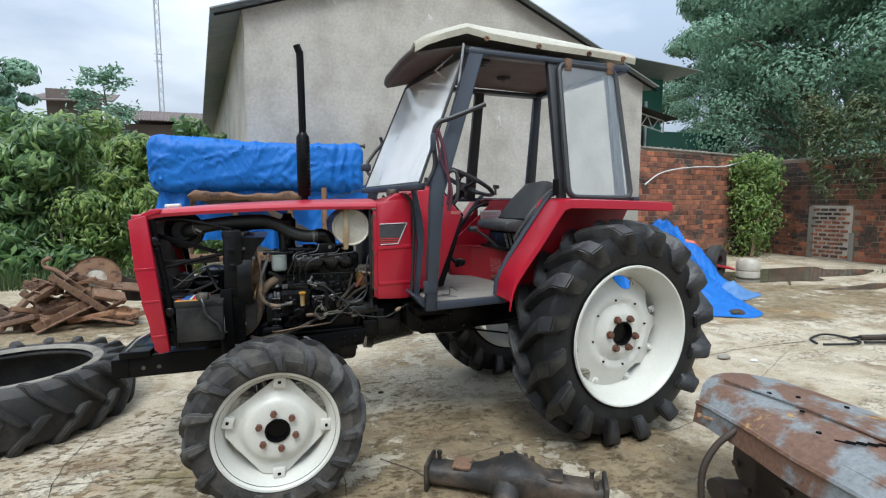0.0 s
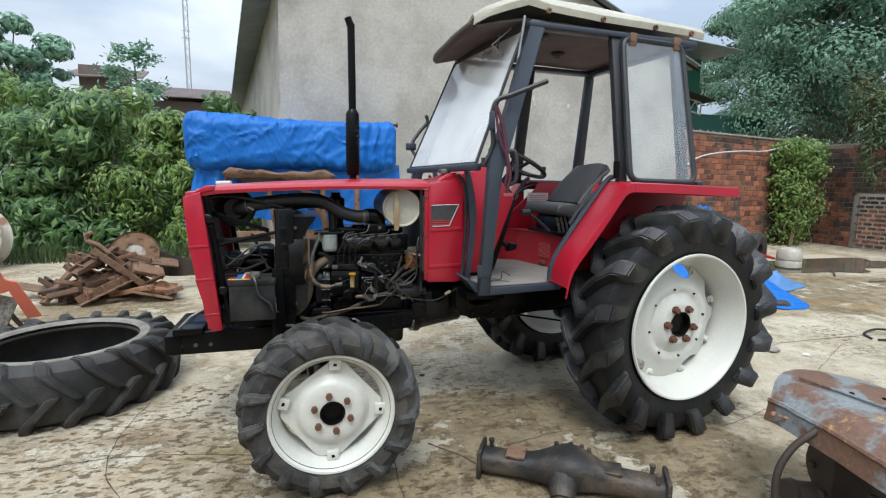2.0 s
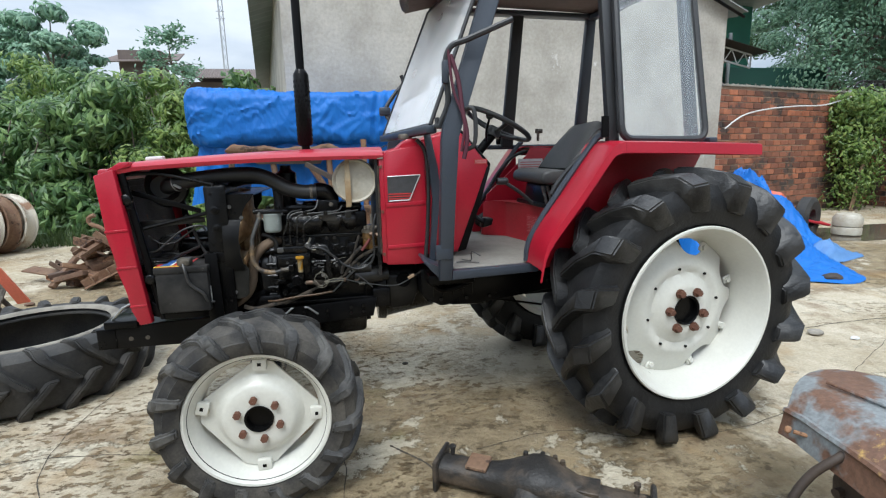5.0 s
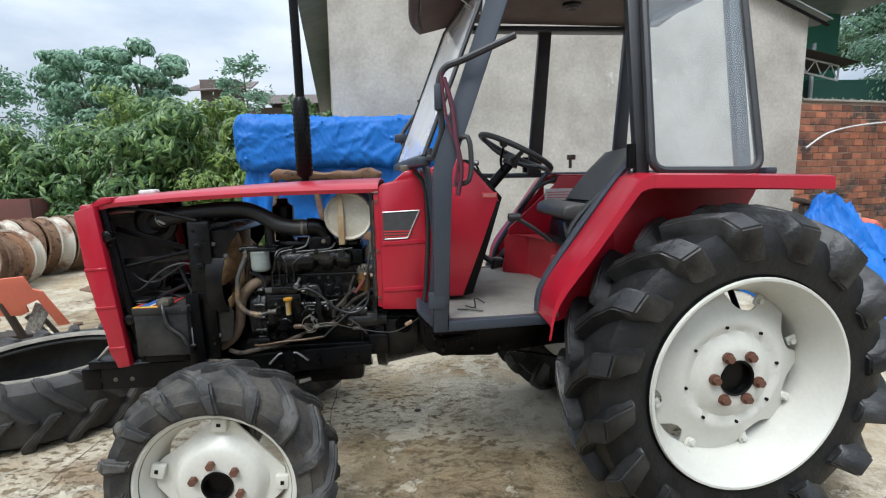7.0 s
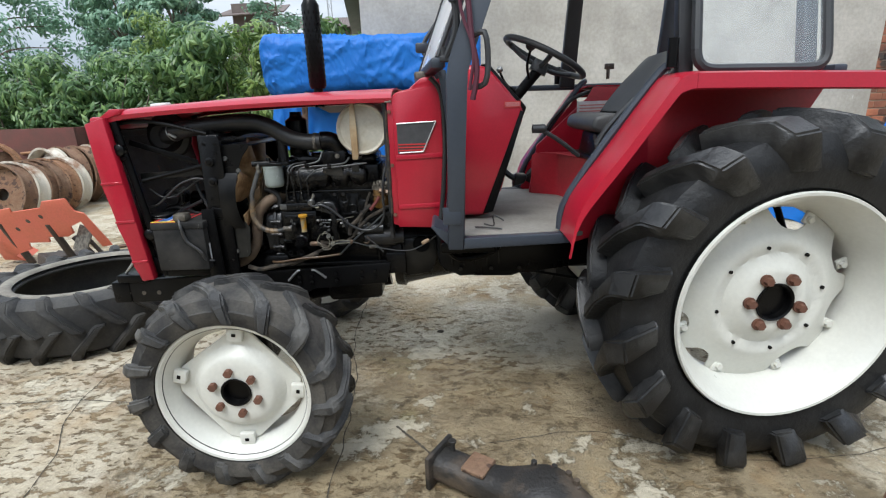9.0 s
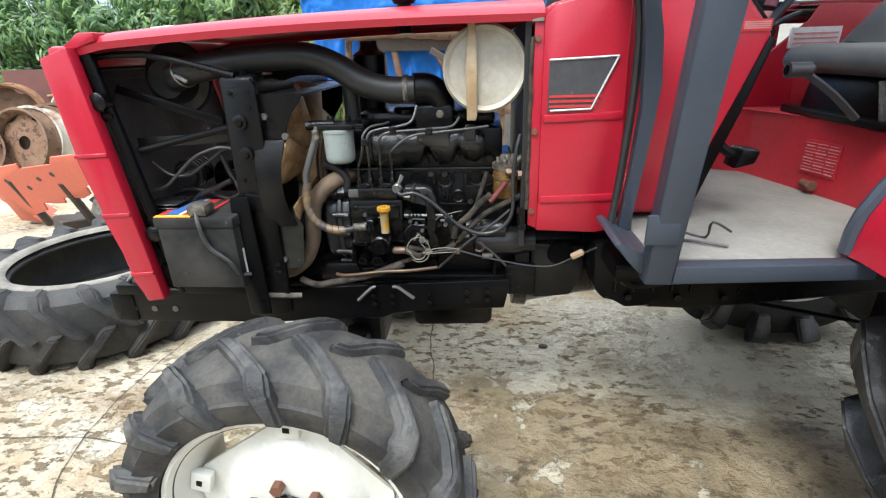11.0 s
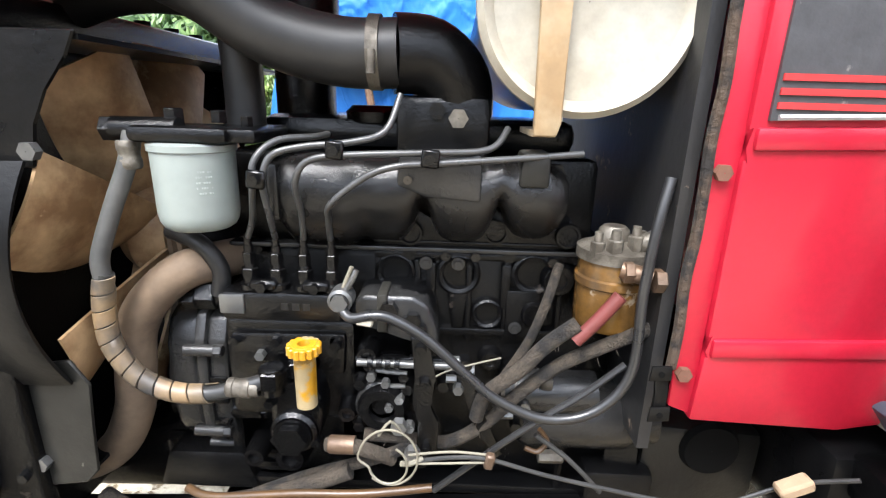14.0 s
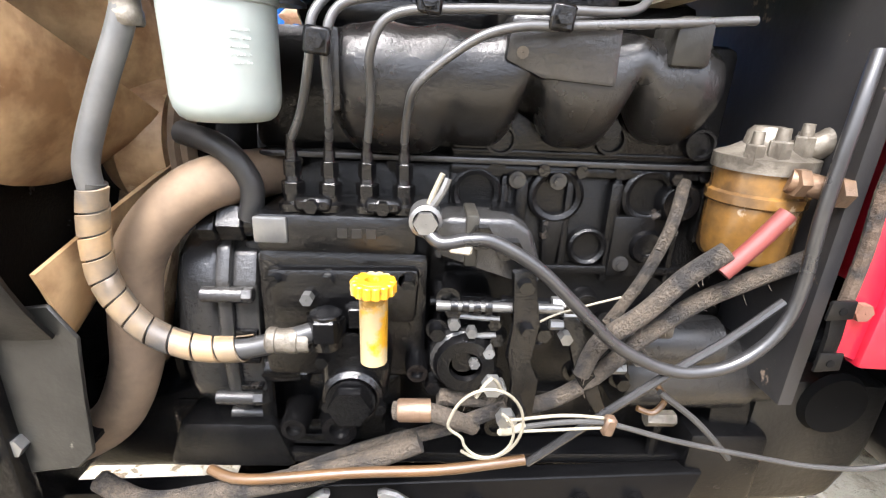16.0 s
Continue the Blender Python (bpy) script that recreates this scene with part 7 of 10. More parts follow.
for x, y, z in ((-0.152, -0.296, 0.75), (-0.145, -0.287, 1.14), (-0.098, -0.287, 1.09)):
    part("shroud_bolt", hexa(B(), (x, y, z), 0.009, 0.01), M_worn, rad)
# fan
bm = lathe(B(), [(-0.035, 0.0), (-0.035, 0.06), (-0.01, 0.078), (0.02, 0.076), (0.034, 0.070), (0.034, 0.0)], (-0.118, FAN_Y, FAN_Z), "x", 40)
fan = part("fan", bm, M_fan, tractor, "dusty tan plastic cooling fan")
for k in range(8):
    bm = B()
    a0 = radians(45 * k + 173)
    rows = []
    for i in range(9):
        f = i / 8
        r = 0.058 + 0.187 * f
        row = []
        for j in range(9):
            u = -0.5 + j / 8
            a = a0 + u * (0.88 - 0.42 * f) - 0.18 * f
            row.append((-0.123 - u * (0.075 - 0.035 * f) + 0.014 * (1 - 4 * u * u), FAN_Y + r * math.cos(a), FAN_Z + r * math.sin(a)))
        rows.append(row)
    panel_with_folds(bm, rows)
    thicken(bm, 0.004)
    part("fan_blade", bm, M_fan, fan, sharp=60)
bm = lathe(B(), [(0.0, 0.0), (0.0, 0.078), (0.004, 0.087), (0.010, 0.087), (0.013, 0.081), (0.016, 0.087), (0.022, 0.087), (0.026, 0.080), (0.028, 0.0)], (-0.074, FAN_Y, FAN_Z), "x", 48)
part("pulley", bm, M_dusty, tractor, "dusty fan pulley")
bm = lathe(B(), [(0.0, 0.0), (0.0, 0.079), (0.010, 0.083), (0.016, 0.074), (0.020, 0.083), (0.028, 0.080), (0.05, 0.055), (0.08, 0.055), (0.08, 0.0)], (-0.046, FAN_Y, FAN_Z), "x", 40)
part("water_pump", bm, M_castblack, tractor, "black water pump nose")

# battery
bm = B()
box(bm, -0.455, -0.245, -0.365, -0.20, 0.693, 0.875, 0.006)
bat = part("battery", bm, M_battery, tractor, "scuffed black starter battery")
bm = B()
box(bm, -0.459, -0.241, -0.369, -0.196, 0.868, 0.898, 0.005)
part("battery_lid", bm, M_battery, bat)
part("battery_label", box(B(), -0.456, -0.355, -0.366, -0.200, 0.898, 0.8995), M_labelred, bat, "red, blue and yellow battery label")
for x0, x1, y0, y1, m_ in ((-0.436, -0.398, -0.345, -0.200, M_labelblue), (-0.398, -0.388, -0.345, -0.200, M_labelwhite), (-0.456, -0.355, -0.366, -0.350, M_labelyellow), (-0.330, -0.320, -0.300, -0.200, M_labelred)):
    part("label_stripe", box(B(), x0, x1, y0, y1, 0.8995, 0.9008), m_, bat)
bm = B()
for k in range(4):
    box(bm, -0.2455, -0.2435, -0.34 + k * 0.012, -0.332 + k * 0.012, 0.72 + 0.012 * k, 0.80)
box(bm, -0.2455, -0.2435, -0.31, -0.28, 0.80, 0.82)
part("case_print", bm, M_labelwhite, bat)
bm = box(B(), -0.365, -0.312, -0.362, -0.31, 0.898, 0.930, 0.008)
part("terminal_cover", bm, M_dustmetal, bat, "grey terminal cover")
bm = B()
tube(bm, [(-0.345, -0.35, 0.915), (-0.33, -0.375, 0.88), (-0.315, -0.375, 0.82), (-0.27, -0.37, 0.775), (-0.255, -0.36, 0.735), (-0.235, -0.34, 0.725)], 0.006, n=8, k=5)
part("battery_cable", bm, M_cable, bat)
bm = B()
box(bm, -0.452, -0.248, -0.330, -0.18, 0.655, 0.6925, 0.004)
part("battery_tray", bm, M_blackflat, tractor)
# clutter in front of the radiator: horn, compressor-like blocks, brackets
M_alloy = mat("grimy_black_alloy", (0.010, 0.010, 0.0105), (0.030, 0.028, 0.026), rough=0.3, big=12, bump=0.1, spec=0.5, amount=0.9)
bm = lathe(B(), [(-0.050, 0.0), (-0.050, 0.016), (-0.040, 0.022), (-0.038, 0.036), (0.05, 0.040), (0.05, 0.0)], (-0.478, -0.255, 0.868), "y", 26)
cp = part("compressor", bm, M_alloy, tractor, "black finned air compressor behind the nose")
for k in range(9):
    part("cooling_fin", box(B(), -0.528, -0.428, -0.300, -0.215, 0.826 + k * 0.0105, 0.830 + k * 0.0105, 0.0015, 1), M_alloy, cp)
part("head_block", box(B(), -0.440, -0.392, -0.302, -0.225, 0.842, 0.892, 0.008), M_alloy, cp)
bm = prism(B(), [(-0.525, 0.822), (-0.405, 0.822), (-0.405, 0.790), (-0.420, 0.770), (-0.505, 0.770), (-0.525, 0.790)], -0.296, -0.216, 0.005)
part("compressor_foot", bm, M_blackflat, cp)
bm = tube(B(), [(-0.53, -0.27, 0.945), (-0.47, -0.272, 0.955), (-0.43, -0.27, 0.985), (-0.375, -0.268, 1.03), (-0.335, -0.265, 1.05), (-0.29, -0.26, 1.06), (-0.25, -0.25, 1.05)], 0.0042, n=8, k=5)
part("air_pipe", bm, M_cable, tractor, "thin grey air pipe")
bm = lathe(B(), [(-0.05, 0.0), (-0.05, 0.030), (-0.044, 0.034), (0.044, 0.034), (0.05, 0.030), (0.05, 0.0)], (-0.452, -0.14, 0.968), "y", 24)
ho = part("round_pump", bm, M_alloy, tractor, "black round pump body")
for k in range(5):
    part("cooling_fin", lathe(B(), [(-0.003, 0.03), (-0.003, 0.043), (0.003, 0.043), (0.003, 0.03)], (-0.452, -0.175 + k * 0.016, 0.968), "y", 20), M_alloy, ho)
bm = B()
box(bm, -0.40, -0.27, 0.02, 0.2, 0.62, 1.0, 0.02)
rod(bm, (-0.45, 0.0, 0.92), (-0.30, 0.0, 0.92), 0.05, n=18)
part("oil_cooler", bm, M_castblack, tractor)
fb = part("front_bracket", prism(B(), [(-0.52, 0.68), (-0.50, 0.75), (-0.44, 0.70), (-0.44, 0.66)], -0.33, -0.24, 0.006), M_blackflat, tractor)
part("bracket_rod", tube(B(), [(-0.5, -0.29, 0.70), (-0.44, -0.3, 0.72), (-0.40, -0.29, 0.70)], 0.007, n=6, k=3), M_blackflat, fb)
part("air_pipe", tube(B(), [(-0.46, -0.2, 0.97), (-0.38, -0.22, 1.0), (-0.30, -0.21, 1.05), (-0.26, -0.25, 1.03)], 0.004, n=8, k=4), M_cable, tractor, "thin grey air pipe")
# air intake: rubber hose from the plenum behind the nose to the manifold elbow
bm = lathe(B(), [(-0.055, 0.0), (-0.055, 0.048), (-0.030, 0.062), (-0.010, 0.066), (-0.004, 0.090), (0.006, 0.096), (0.016, 0.092), (0.016, 0.0)], (-0.435, -0.15, 1.232), "y", 40)
part("intake_bell", bm, M_hose, tractor, "round black rubber intake bell")
bm = tube(B(), [(-0.425, -0.16, 1.225), (-0.400, -0.215, 1.236), (-0.345, -0.236, 1.252), (-0.26, -0.232, 1.266), (-0.14, -0.215, 1.278), (-0.04, -0.205, 1.276), (0.03, -0.20, 1.250), (0.10, -0.20, 1.208), (0.17, -0.20, 1.190), (0.232, -0.20, 1.190)], 0.034, n=22, k=7)
ih = part("intake_hose", bm, M_hose, tractor, "thick black rubber intake hose")
bm = lathe(B(), [(-0.006, 0.034), (-0.006, 0.0365), (0.006, 0.0365), (0.006, 0.034)], (0.208, -0.20, 1.190), "x", 28)
lathe(bm, [(-0.010, 0.0), (-0.010, 0.0045), (0.012, 0.0045), (0.012, 0)], (0.208, -0.238, 1.178), "z", 10)
part("hose_clamp", bm, M_dustmetal, ih, "worn metal hose clamp")
bm = B()
ring = []
for i in range(25):
    a = 2 * math.pi * i / 24
    ring.append(Matrix.Translation((-0.362, -0.233, 1.248)) @ Matrix.Rotation(radians(-24), 4, "Z") @ Matrix.Rotation(radians(-14), 4, "Y") @ Vector((0.0, 0.0355 * math.cos(a), 0.0355 * math.sin(a))))
tube(bm, ring, 0.0024, n=6, k=1)
slab(bm, pose(-0.352, -0.270, 1.236, 0, 30, 0), 0.034, 0.009, 0.011, 0.002)
part("hose_clamp", bm, M_steel, ih, "bright worm-drive hose clamp")
bm = B()
tube(bm, [(0.225, -0.19, 1.190), (0.262, -0.18, 1.188), (0.288, -0.17, 1.165), (0.292, -0.16, 1.13)], 0.040, n=18, k=5)
box(bm, 0.228, 0.328, -0.205, -0.10, 1.085, 1.150, 0.008)
elbow = part("intake_elbow", bm, M_castblack, tractor, "black cast intake elbow")
for p, m_, r in (((0.294, -0.208, 1.128), M_dustmetal, 0.0105), ((0.272, -0.208, 1.135), M_castblack, 0.009)):
    bm = B()
    hexa(bm, p, r, 0.012)
    part("elbow_bolt", bm, m_, elbow)
# air cleaner with a white end cap and strap
bm = lathe(B(), [(0.0, 0.0), (0.0, 0.100), (0.012, 0.103), (0.02, 0.100), (0.40, 0.100), (0.42, 0.08), (0.42, 0.0)], (0.411, -0.225, 1.236), "y", 48)
ac = part("air_cleaner", bm, M_blackflat, tractor, "black drum air cleaner")
bm = lathe(B(), [(-0.008, 0.0), (-0.008, 0.088), (-0.014, 0.092), (-0.020, 0.098), (-0.012, 0.1045), (0.004, 0.1045), (0.004, 0.0)], (0.411, -0.225, 1.236), "y", 56)
part("cleaner_cap", bm, M_cap, ac, "dirty white round end cap")
bm = B()
prism(bm, [(0.370, 1.340), (0.388, 1.343), (0.392, 1.235), (0.392, 1.128), (0.388, 1.115), (0.366, 1.115), (0.364, 1.235)], -0.252, -0.242, 0.002)
box(bm, 0.366, 0.388, -0.246, -0.15, 1.114, 1.120)
box(bm, 0.370, 0.388, -0.246, -0.15, 1.338, 1.344)
part("strap", bm, M_strap, ac, "dirty cream metal strap")
# block, head, manifold
bm = B()
box(bm, 0.015, 0.50, -0.175, 0.175, 0.62, 0.975, 0.012)
blk = part("engine_block", bm, M_castblack, tractor, "black cast-iron diesel engine block")
part("block_rib", box(B(), 0.20, 0.21, -0.182, -0.17, 0.64, 0.97, 0.003), M_castblack, blk)
for x in (0.248, 0.31, 0.355, 0.42):
    part("block_rib", box(B(), x, x + 0.008, -0.184, -0.17, 0.86, 0.965, 0.003), M_castblack, blk)
for z in (0.868, 0.965):
    part("block_ledge", box(B(), 0.20, 0.44, -0.185, -0.17, z, z + 0.010, 0.003), M_castblack, blk)
for x, z, r in ((0.301, 0.947, 0.022), (0.390, 0.950, 0.022), (0.338, 0.897, 0.016), (0.225, 0.948, 0.020)):
    bm = lathe(B(), [(0.01, r * 1.25), (-0.006, r * 1.2), (-0.008, r * 1.05), (-0.006, r * 0.85), (0.0, r * 0.8), (0.0, 0.0)], (x, -0.178, z), "y", 28)
    part("core_plug", bm, M_castblack, blk)
bm = B()
box(bm, 0.02, 0.46, -0.165, 0.165, 0.978, 1.085, 0.010)
prism(bm, [(0.20, 0.98), (0.205, 1.02), (0.25, 1.03), (0.285, 1.0), (0.30, 1.03), (0.345, 1.03), (0.38, 1.0), (0.43, 1.02), (0.43, 0.98)], -0.185, -0.16, 0.004)
hd = part("cylinder_head", bm, M_castblack, tractor, "black cast cylinder head")
for x, z in ((0.243, 0.998), (0.342, 1.002), (0.425, 1.000)):
    bm = lathe(B(), [(0.005, 0.0150), (-0.004, 0.0140), (-0.004, 0.0115), (0.0, 0.0105), (0.0, 0.0)], (x, -0.188, z), "y", 22)
    part("core_plug", bm, M_castblack, hd)
for x in (0.06, 0.15, 0.243, 0.36, 0.44):
    bm = B()
    hexa(bm, (x, -0.18, 0.972), 0.008, 0.012)
    part("head_bolt", bm, M_castblack, hd)
bm = B()
box(bm, 0.05, 0.44, -0.12, 0.10, 1.085, 1.125, 0.014)
part("rocker_cover", bm, M_black, tractor, "black rocker cover")
bm = B()
lathe(bm, [(0.0, 0.0), (0.0, 0.05), (0.075, 0.05), (0.088, 0.03), (0.10, 0.026), (0.112, 0.026), (0.112, 0.0)], (0.075, 0.0, 1.20), "z", 32)
rod(bm, (0.075, 0, 1.09), (0.075, 0, 1.21), 0.042, n=24)
part("breather_can", bm, M_black, tractor, "black oil filler can")
bm = B()
lathe(bm, [(0, 0.0), (0, 0.036), (0.012, 0.038), (0.02, 0.03), (0.02, 0)], (0.19, -0.09, 1.118), "z", 24)
part("oil_filler_cap", bm, M_black, tractor)
M_case = mat("grey_black_casting", (0.015, 0.015, 0.0155), (0.030, 0.029, 0.027), rough=0.22, big=9.0, fine=200, bump=0.14, bump_scale=300, spec=0.5, amount=0.8)
# intake manifold: one casting whose lower edge is scalloped between the runners
def runner_edge(x):
    low = 1.036
    for mid, half, z in ((0.150, 0.062, 0.984), (0.216, 0.040, 0.993), (0.301, 0.038, 0.994), (0.385, 0.042, 1.000)):
        d = abs(x - mid) / half
        if d < 1:
            low = min(low, z + (1.036 - z) * d ** 4)
    return low


bm = B()
rows = []
for i in range(71):
    x = 0.094 + 0.318 * i / 70
    low, top = runner_edge(x), 1.088 - 0.003 * math.sin(i * 0.3) ** 2
    e = min(1, i / 5, (70 - i) / 5) ** 0.5
    mid, hh = (low + top) / 2, (top - low) / 2 * (0.6 + 0.4 * e)
    row = []
    for j in range(18):
        t = 2 * math.pi * j / 18
        cy, cz = math.cos(t), math.sin(t)
        k = (abs(cy) ** 3 + abs(cz) ** 3) ** (-1 / 3)
        bulge = 0.040 * (0.7 + 0.3 * e) * (1 - 0.62 * max(0.0, -cz * k) ** 1.6)
        row.append((x, -0.200 - bulge * cy * k, mid + hh * cz * k))
    rows.append(row + row[:1])
panel_with_folds(bm, rows)
bmesh.ops.remove_doubles(bm, verts=bm.verts, dist=0.0003)
M_manifold = mat("satin_black_casting", (0.0062, 0.0060, 0.0060), (0.0135, 0.0125, 0.0115), rough=0.27, big=9.0, fine=200, bump=0.14, bump_scale=300, spec=0.42, amount=0.9, spots=(0.032, 0.027, 0.022), spot_at=0.67, spot_scale=26)
mf = part("intake_manifold", bm, M_manifold, tractor, "black cast intake manifold with scalloped runners", sharp=70)
for bm in (box(B(), 0.245, 0.325, -0.205, -0.12, 1.078, 1.10, 0.006), box(B(), 0.100, 0.112, -0.243, -0.19, 1.02, 1.08, 0.004)):
    part("manifold_flange", bm, M_manifold, mf)
for x, z in ((0.228, 1.010), (0.335, 1.012), (0.402, 1.075)):
    part("manifold_nut", hexa(B(), (x, -0.198, z), 0.009, 0.016), M_castblack, mf)
part("manifold_pad", prism(B(), [(0.233, 1.062), (0.236, 1.094), (0.319, 1.096), (0.320, 1.046), (0.262, 1.050)], -0.2425, -0.20, 0.004), M_case, mf)
part("manifold_pad", prism(B(), [(0.357, 1.063), (0.359, 1.098), (0.387, 1.099), (0.388, 1.063)], -0.2435, -0.20, 0.004), M_dustsheet, mf, "worn grey end pad")
bm = lathe(B(), [(0.0, 0.0045), (-0.002, 0.0045), (-0.002, 0.0)], (0.245, -0.2448, 1.068), "y", 10)
part("manifold_hole", bm, M_joint, mf)
# injection pump
bm = B()
box(bm, 0.036, 0.172, -0.238, -0.17, 0.902, 0.938, 0.007)
pump = part("injection_pump", bm, M_black, tractor, "glossy black four-line injection pump")
part("cam_box", box(B(), 0.030, 0.184, -0.225, -0.16, 0.77, 0.9015, 0.010), M_black, pump)
part("side_cover", prism(B(), [(0.040, 0.886), (0.175, 0.889), (0.172, 0.835), (0.046, 0.832)], -0.234, -0.222, 0.006), M_black, pump)
# pale pad added for the bright reflection on the pump's polished black bevel
bm = box(B(), 0.036, 0.064, -0.2405, -0.236, 0.912, 0.935, 0.004)
part("pump_pad", bm, M_worn, pump)
bm = B()
for k in range(3):
    box(bm, 0.105 + k * 0.012, 0.113 + k * 0.012, -0.2388, -0.2375, 0.918, 0.926)
part("stamp", bm, M_manifold, pump)
for k in range(4):
    x = 0.067 + k * 0.0308
    bm = B()
    lathe(bm, [(0.0, 0.0), (0.0, 0.0125), (0.006, 0.0125), (0.008, 0.0085), (0.016, 0.0085), (0.026, 0.0060), (0.050, 0.0050)], (x, -0.222, 0.938), "z", 16)
    hexa(bm, (x, -0.222, 0.957), 0.0098, 0.010, "z")
    hexa(bm, (x, -0.222, 0.973), 0.0074, 0.013, "z")
    rod(bm, (x, -0.222, 0.98), (x, -0.222, 1.0), 0.0042, n=10)
    part("delivery_valve", bm, M_black, pump, "black delivery valve nut")
for x, z in ((0.085, 0.945), (0.143, 0.945)):
    bm = B()
    slab(bm, pose(x, -0.232, z, 0, 0, 0), 0.03, 0.012, 0.012, 0.003)
    hexa(bm, (x, -0.240, z), 0.006, 0.008)
    part("valve_clip", bm, M_black, pump)
bm = B()
hexa(bm, (0.077, -0.238, 0.861), 0.006, 0.010)
part("pump_bolt", bm, M_worn, pump)
bm = B()
rod(bm, (0.004, -0.205, 0.920), (0.038, -0.205, 0.920), 0.014, n=14)
hexa(bm, (0.010, -0.205, 0.920), 0.018, 0.022, "x")
hexa(bm, (-0.012, -0.205, 0.915), 0.014, 0.016, "x")
part("pump_union", bm, M_black, pump)
lines = (((0.067, -0.222, 0.995), (0.080, -0.235, 1.02), (0.094, -0.262, 1.057), (0.098, -0.262, 1.085), (0.115, -0.245, 1.103), (0.145, -0.22, 1.106), (0.155, -0.20, 1.108)),
         ((0.098, -0.222, 0.995), (0.104, -0.25, 1.03), (0.106, -0.266, 1.065), (0.115, -0.262, 1.090), (0.145, -0.255, 1.099), (0.19, -0.25, 1.104), (0.222, -0.24, 1.115), (0.235, -0.22, 1.150)),
         ((0.129, -0.222, 0.995), (0.134, -0.24, 1.03), (0.136, -0.26, 1.064), (0.152, -0.262, 1.087), (0.20, -0.258, 1.093), (0.265, -0.252, 1.096), (0.325, -0.24, 1.100), (0.345, -0.22, 1.12)),
         ((0.159, -0.222, 0.995), (0.162, -0.24, 1.022), (0.170, -0.258, 1.044), (0.205, -0.262, 1.072), (0.235, -0.260, 1.083), (0.272, -0.254, 1.086), (0.35, -0.245, 1.092), (0.42, -0.235, 1.098)))
for p in lines:
    bm = tube(B(), p, 0.0034, n=14, k=6)
    part("fuel_line", bm, M_line, tractor, "thin dark steel fuel line")
for x, y, z in ((0.102, -0.272, 1.068), (0.176, -0.262, 1.097), (0.268, -0.258, 1.091)):
    bm = slab(B(), pose(x, y, z, 0, 6, 0), 0.018, 0.006, 0.018, 0.002)
    hexa(bm, (x, y - 0.006, z), 0.0055, 0.006)
    part("line_clamp", bm, M_black, tractor)
# timing case and pump drive at the front of the engine
def case_outline(grow):
    pts = [(-0.205, 0.725), (-0.215, 0.745), (-0.218, 0.80), (-0.216, 0.862), (-0.204, 0.890), (-0.175, 0.905), (-0.06, 0.905), (-0.03, 0.86), (-0.02, 0.80), (-0.03, 0.715), (-0.06, 0.695), (-0.175, 0.695)]
    return [(y + (y + 0.12) * grow, z + (z - 0.79) * grow) for y, z in pts]


bm = prism(B(), case_outline(-0.03), -0.050, -0.008, 0.014, 3, axis="x")
tc = part("timing_cover", bm, M_case, tractor, "black domed timing cover")
bm = prism(B(), case_outline(0.06), -0.009, 0.004, 0.003, axis="x")
part("cover_flange", bm, M_case, tc)
bm = prism(B(), case_outline(0.0), 0.003, 0.026, 0.004, axis="x")
part("timing_case", bm, M_case, tc)
for y, z in ((-0.222, 0.855), (-0.226, 0.80), (-0.220, 0.742), (-0.19, 0.70), (-0.17, 0.888)):
    bm = rod(B(), (-0.020, y, z), (0.016, y, z), 0.0075, n=14)
    hexa(bm, (0.020, y, z), 0.0075, 0.010, "x")
    part("case_boss", bm, M_case, tc)
for z in (0.755, 0.785, 0.815):
    part("case_rib", box(B(), 0.004, 0.025, -0.2225, -0.214, z - 0.003, z + 0.003, 0.0015), M_castblack, tc)
bm = prism(B(), [(0.012, 0.90), (0.03, 0.90), (0.03, 0.66), (0.012, 0.66)], -0.20, 0.17, 0.005)
part("front_plate", bm, M_castblack, tractor)
bm = B()
rod(bm, (0.02, -0.20, 0.765), (0.06, -0.20, 0.765), 0.016, n=14)
hexa(bm, (0.062, -0.20, 0.765), 0.014, 0.012, "x")
part("case_fitting", bm, M_black, tractor)
for z in (0.70, 0.68, 0.66):
    part("case_fin", box(B(), 0.04, 0.09, -0.20, -0.15, z - 0.015, z, 0.004), M_black, tractor)
bm = lathe(B(), [(-0.03, 0.0), (-0.03, 0.085), (-0.026, 0.098), (-0.018, 0.098), (-0.010, 0.086), (-0.002, 0.098), (0.006, 0.098), (0.010, 0.085), (0.03, 0.05), (0.03, 0.0)], (-0.065, -0.06, 0.745), "x", 40)
part("crank_pulley", bm, M_castblack, tractor, "black grooved crankshaft pulley")
bm = prism(B(), [(-0.275, 0.590), (-0.270, 0.655), (-0.140, 0.690), (-0.060, 0.725), (0.020, 0.730), (0.030, 0.600)], -0.165, 0.165, 0.012)
part("front_support", bm, M_castblack, tractor, "black cast front engine support")
# oil pump body with yellow filler neck
bm = B()
prism(bm, [(0.088, 0.838), (0.106, 0.842), (0.118, 0.832), (0.148, 0.828), (0.152, 0.800), (0.147, 0.768), (0.136, 0.756), (0.102, 0.756), (0.090, 0.775)], -0.258, -0.18, 0.011, 3)
lathe(bm, [(0.02, 0.027), (-0.004, 0.027), (-0.008, 0.023)], (0.118, -0.258, 0.776), "y", 24)
op = part("feed_pump", bm, M_black, tractor, "glossy black feed pump body")
part("pump_plug", lathe(hexa(B(), (0.117, -0.272, 0.774), 0.019, 0.012), [(0.006, 0.021), (0.0, 0.022), (0.0, 0.0)], (0.117, -0.266, 0.774), "y", 20), M_black, op)
bm = hexa(B(), (0.097, -0.258, 0.846), 0.0165, 0.020, "z")
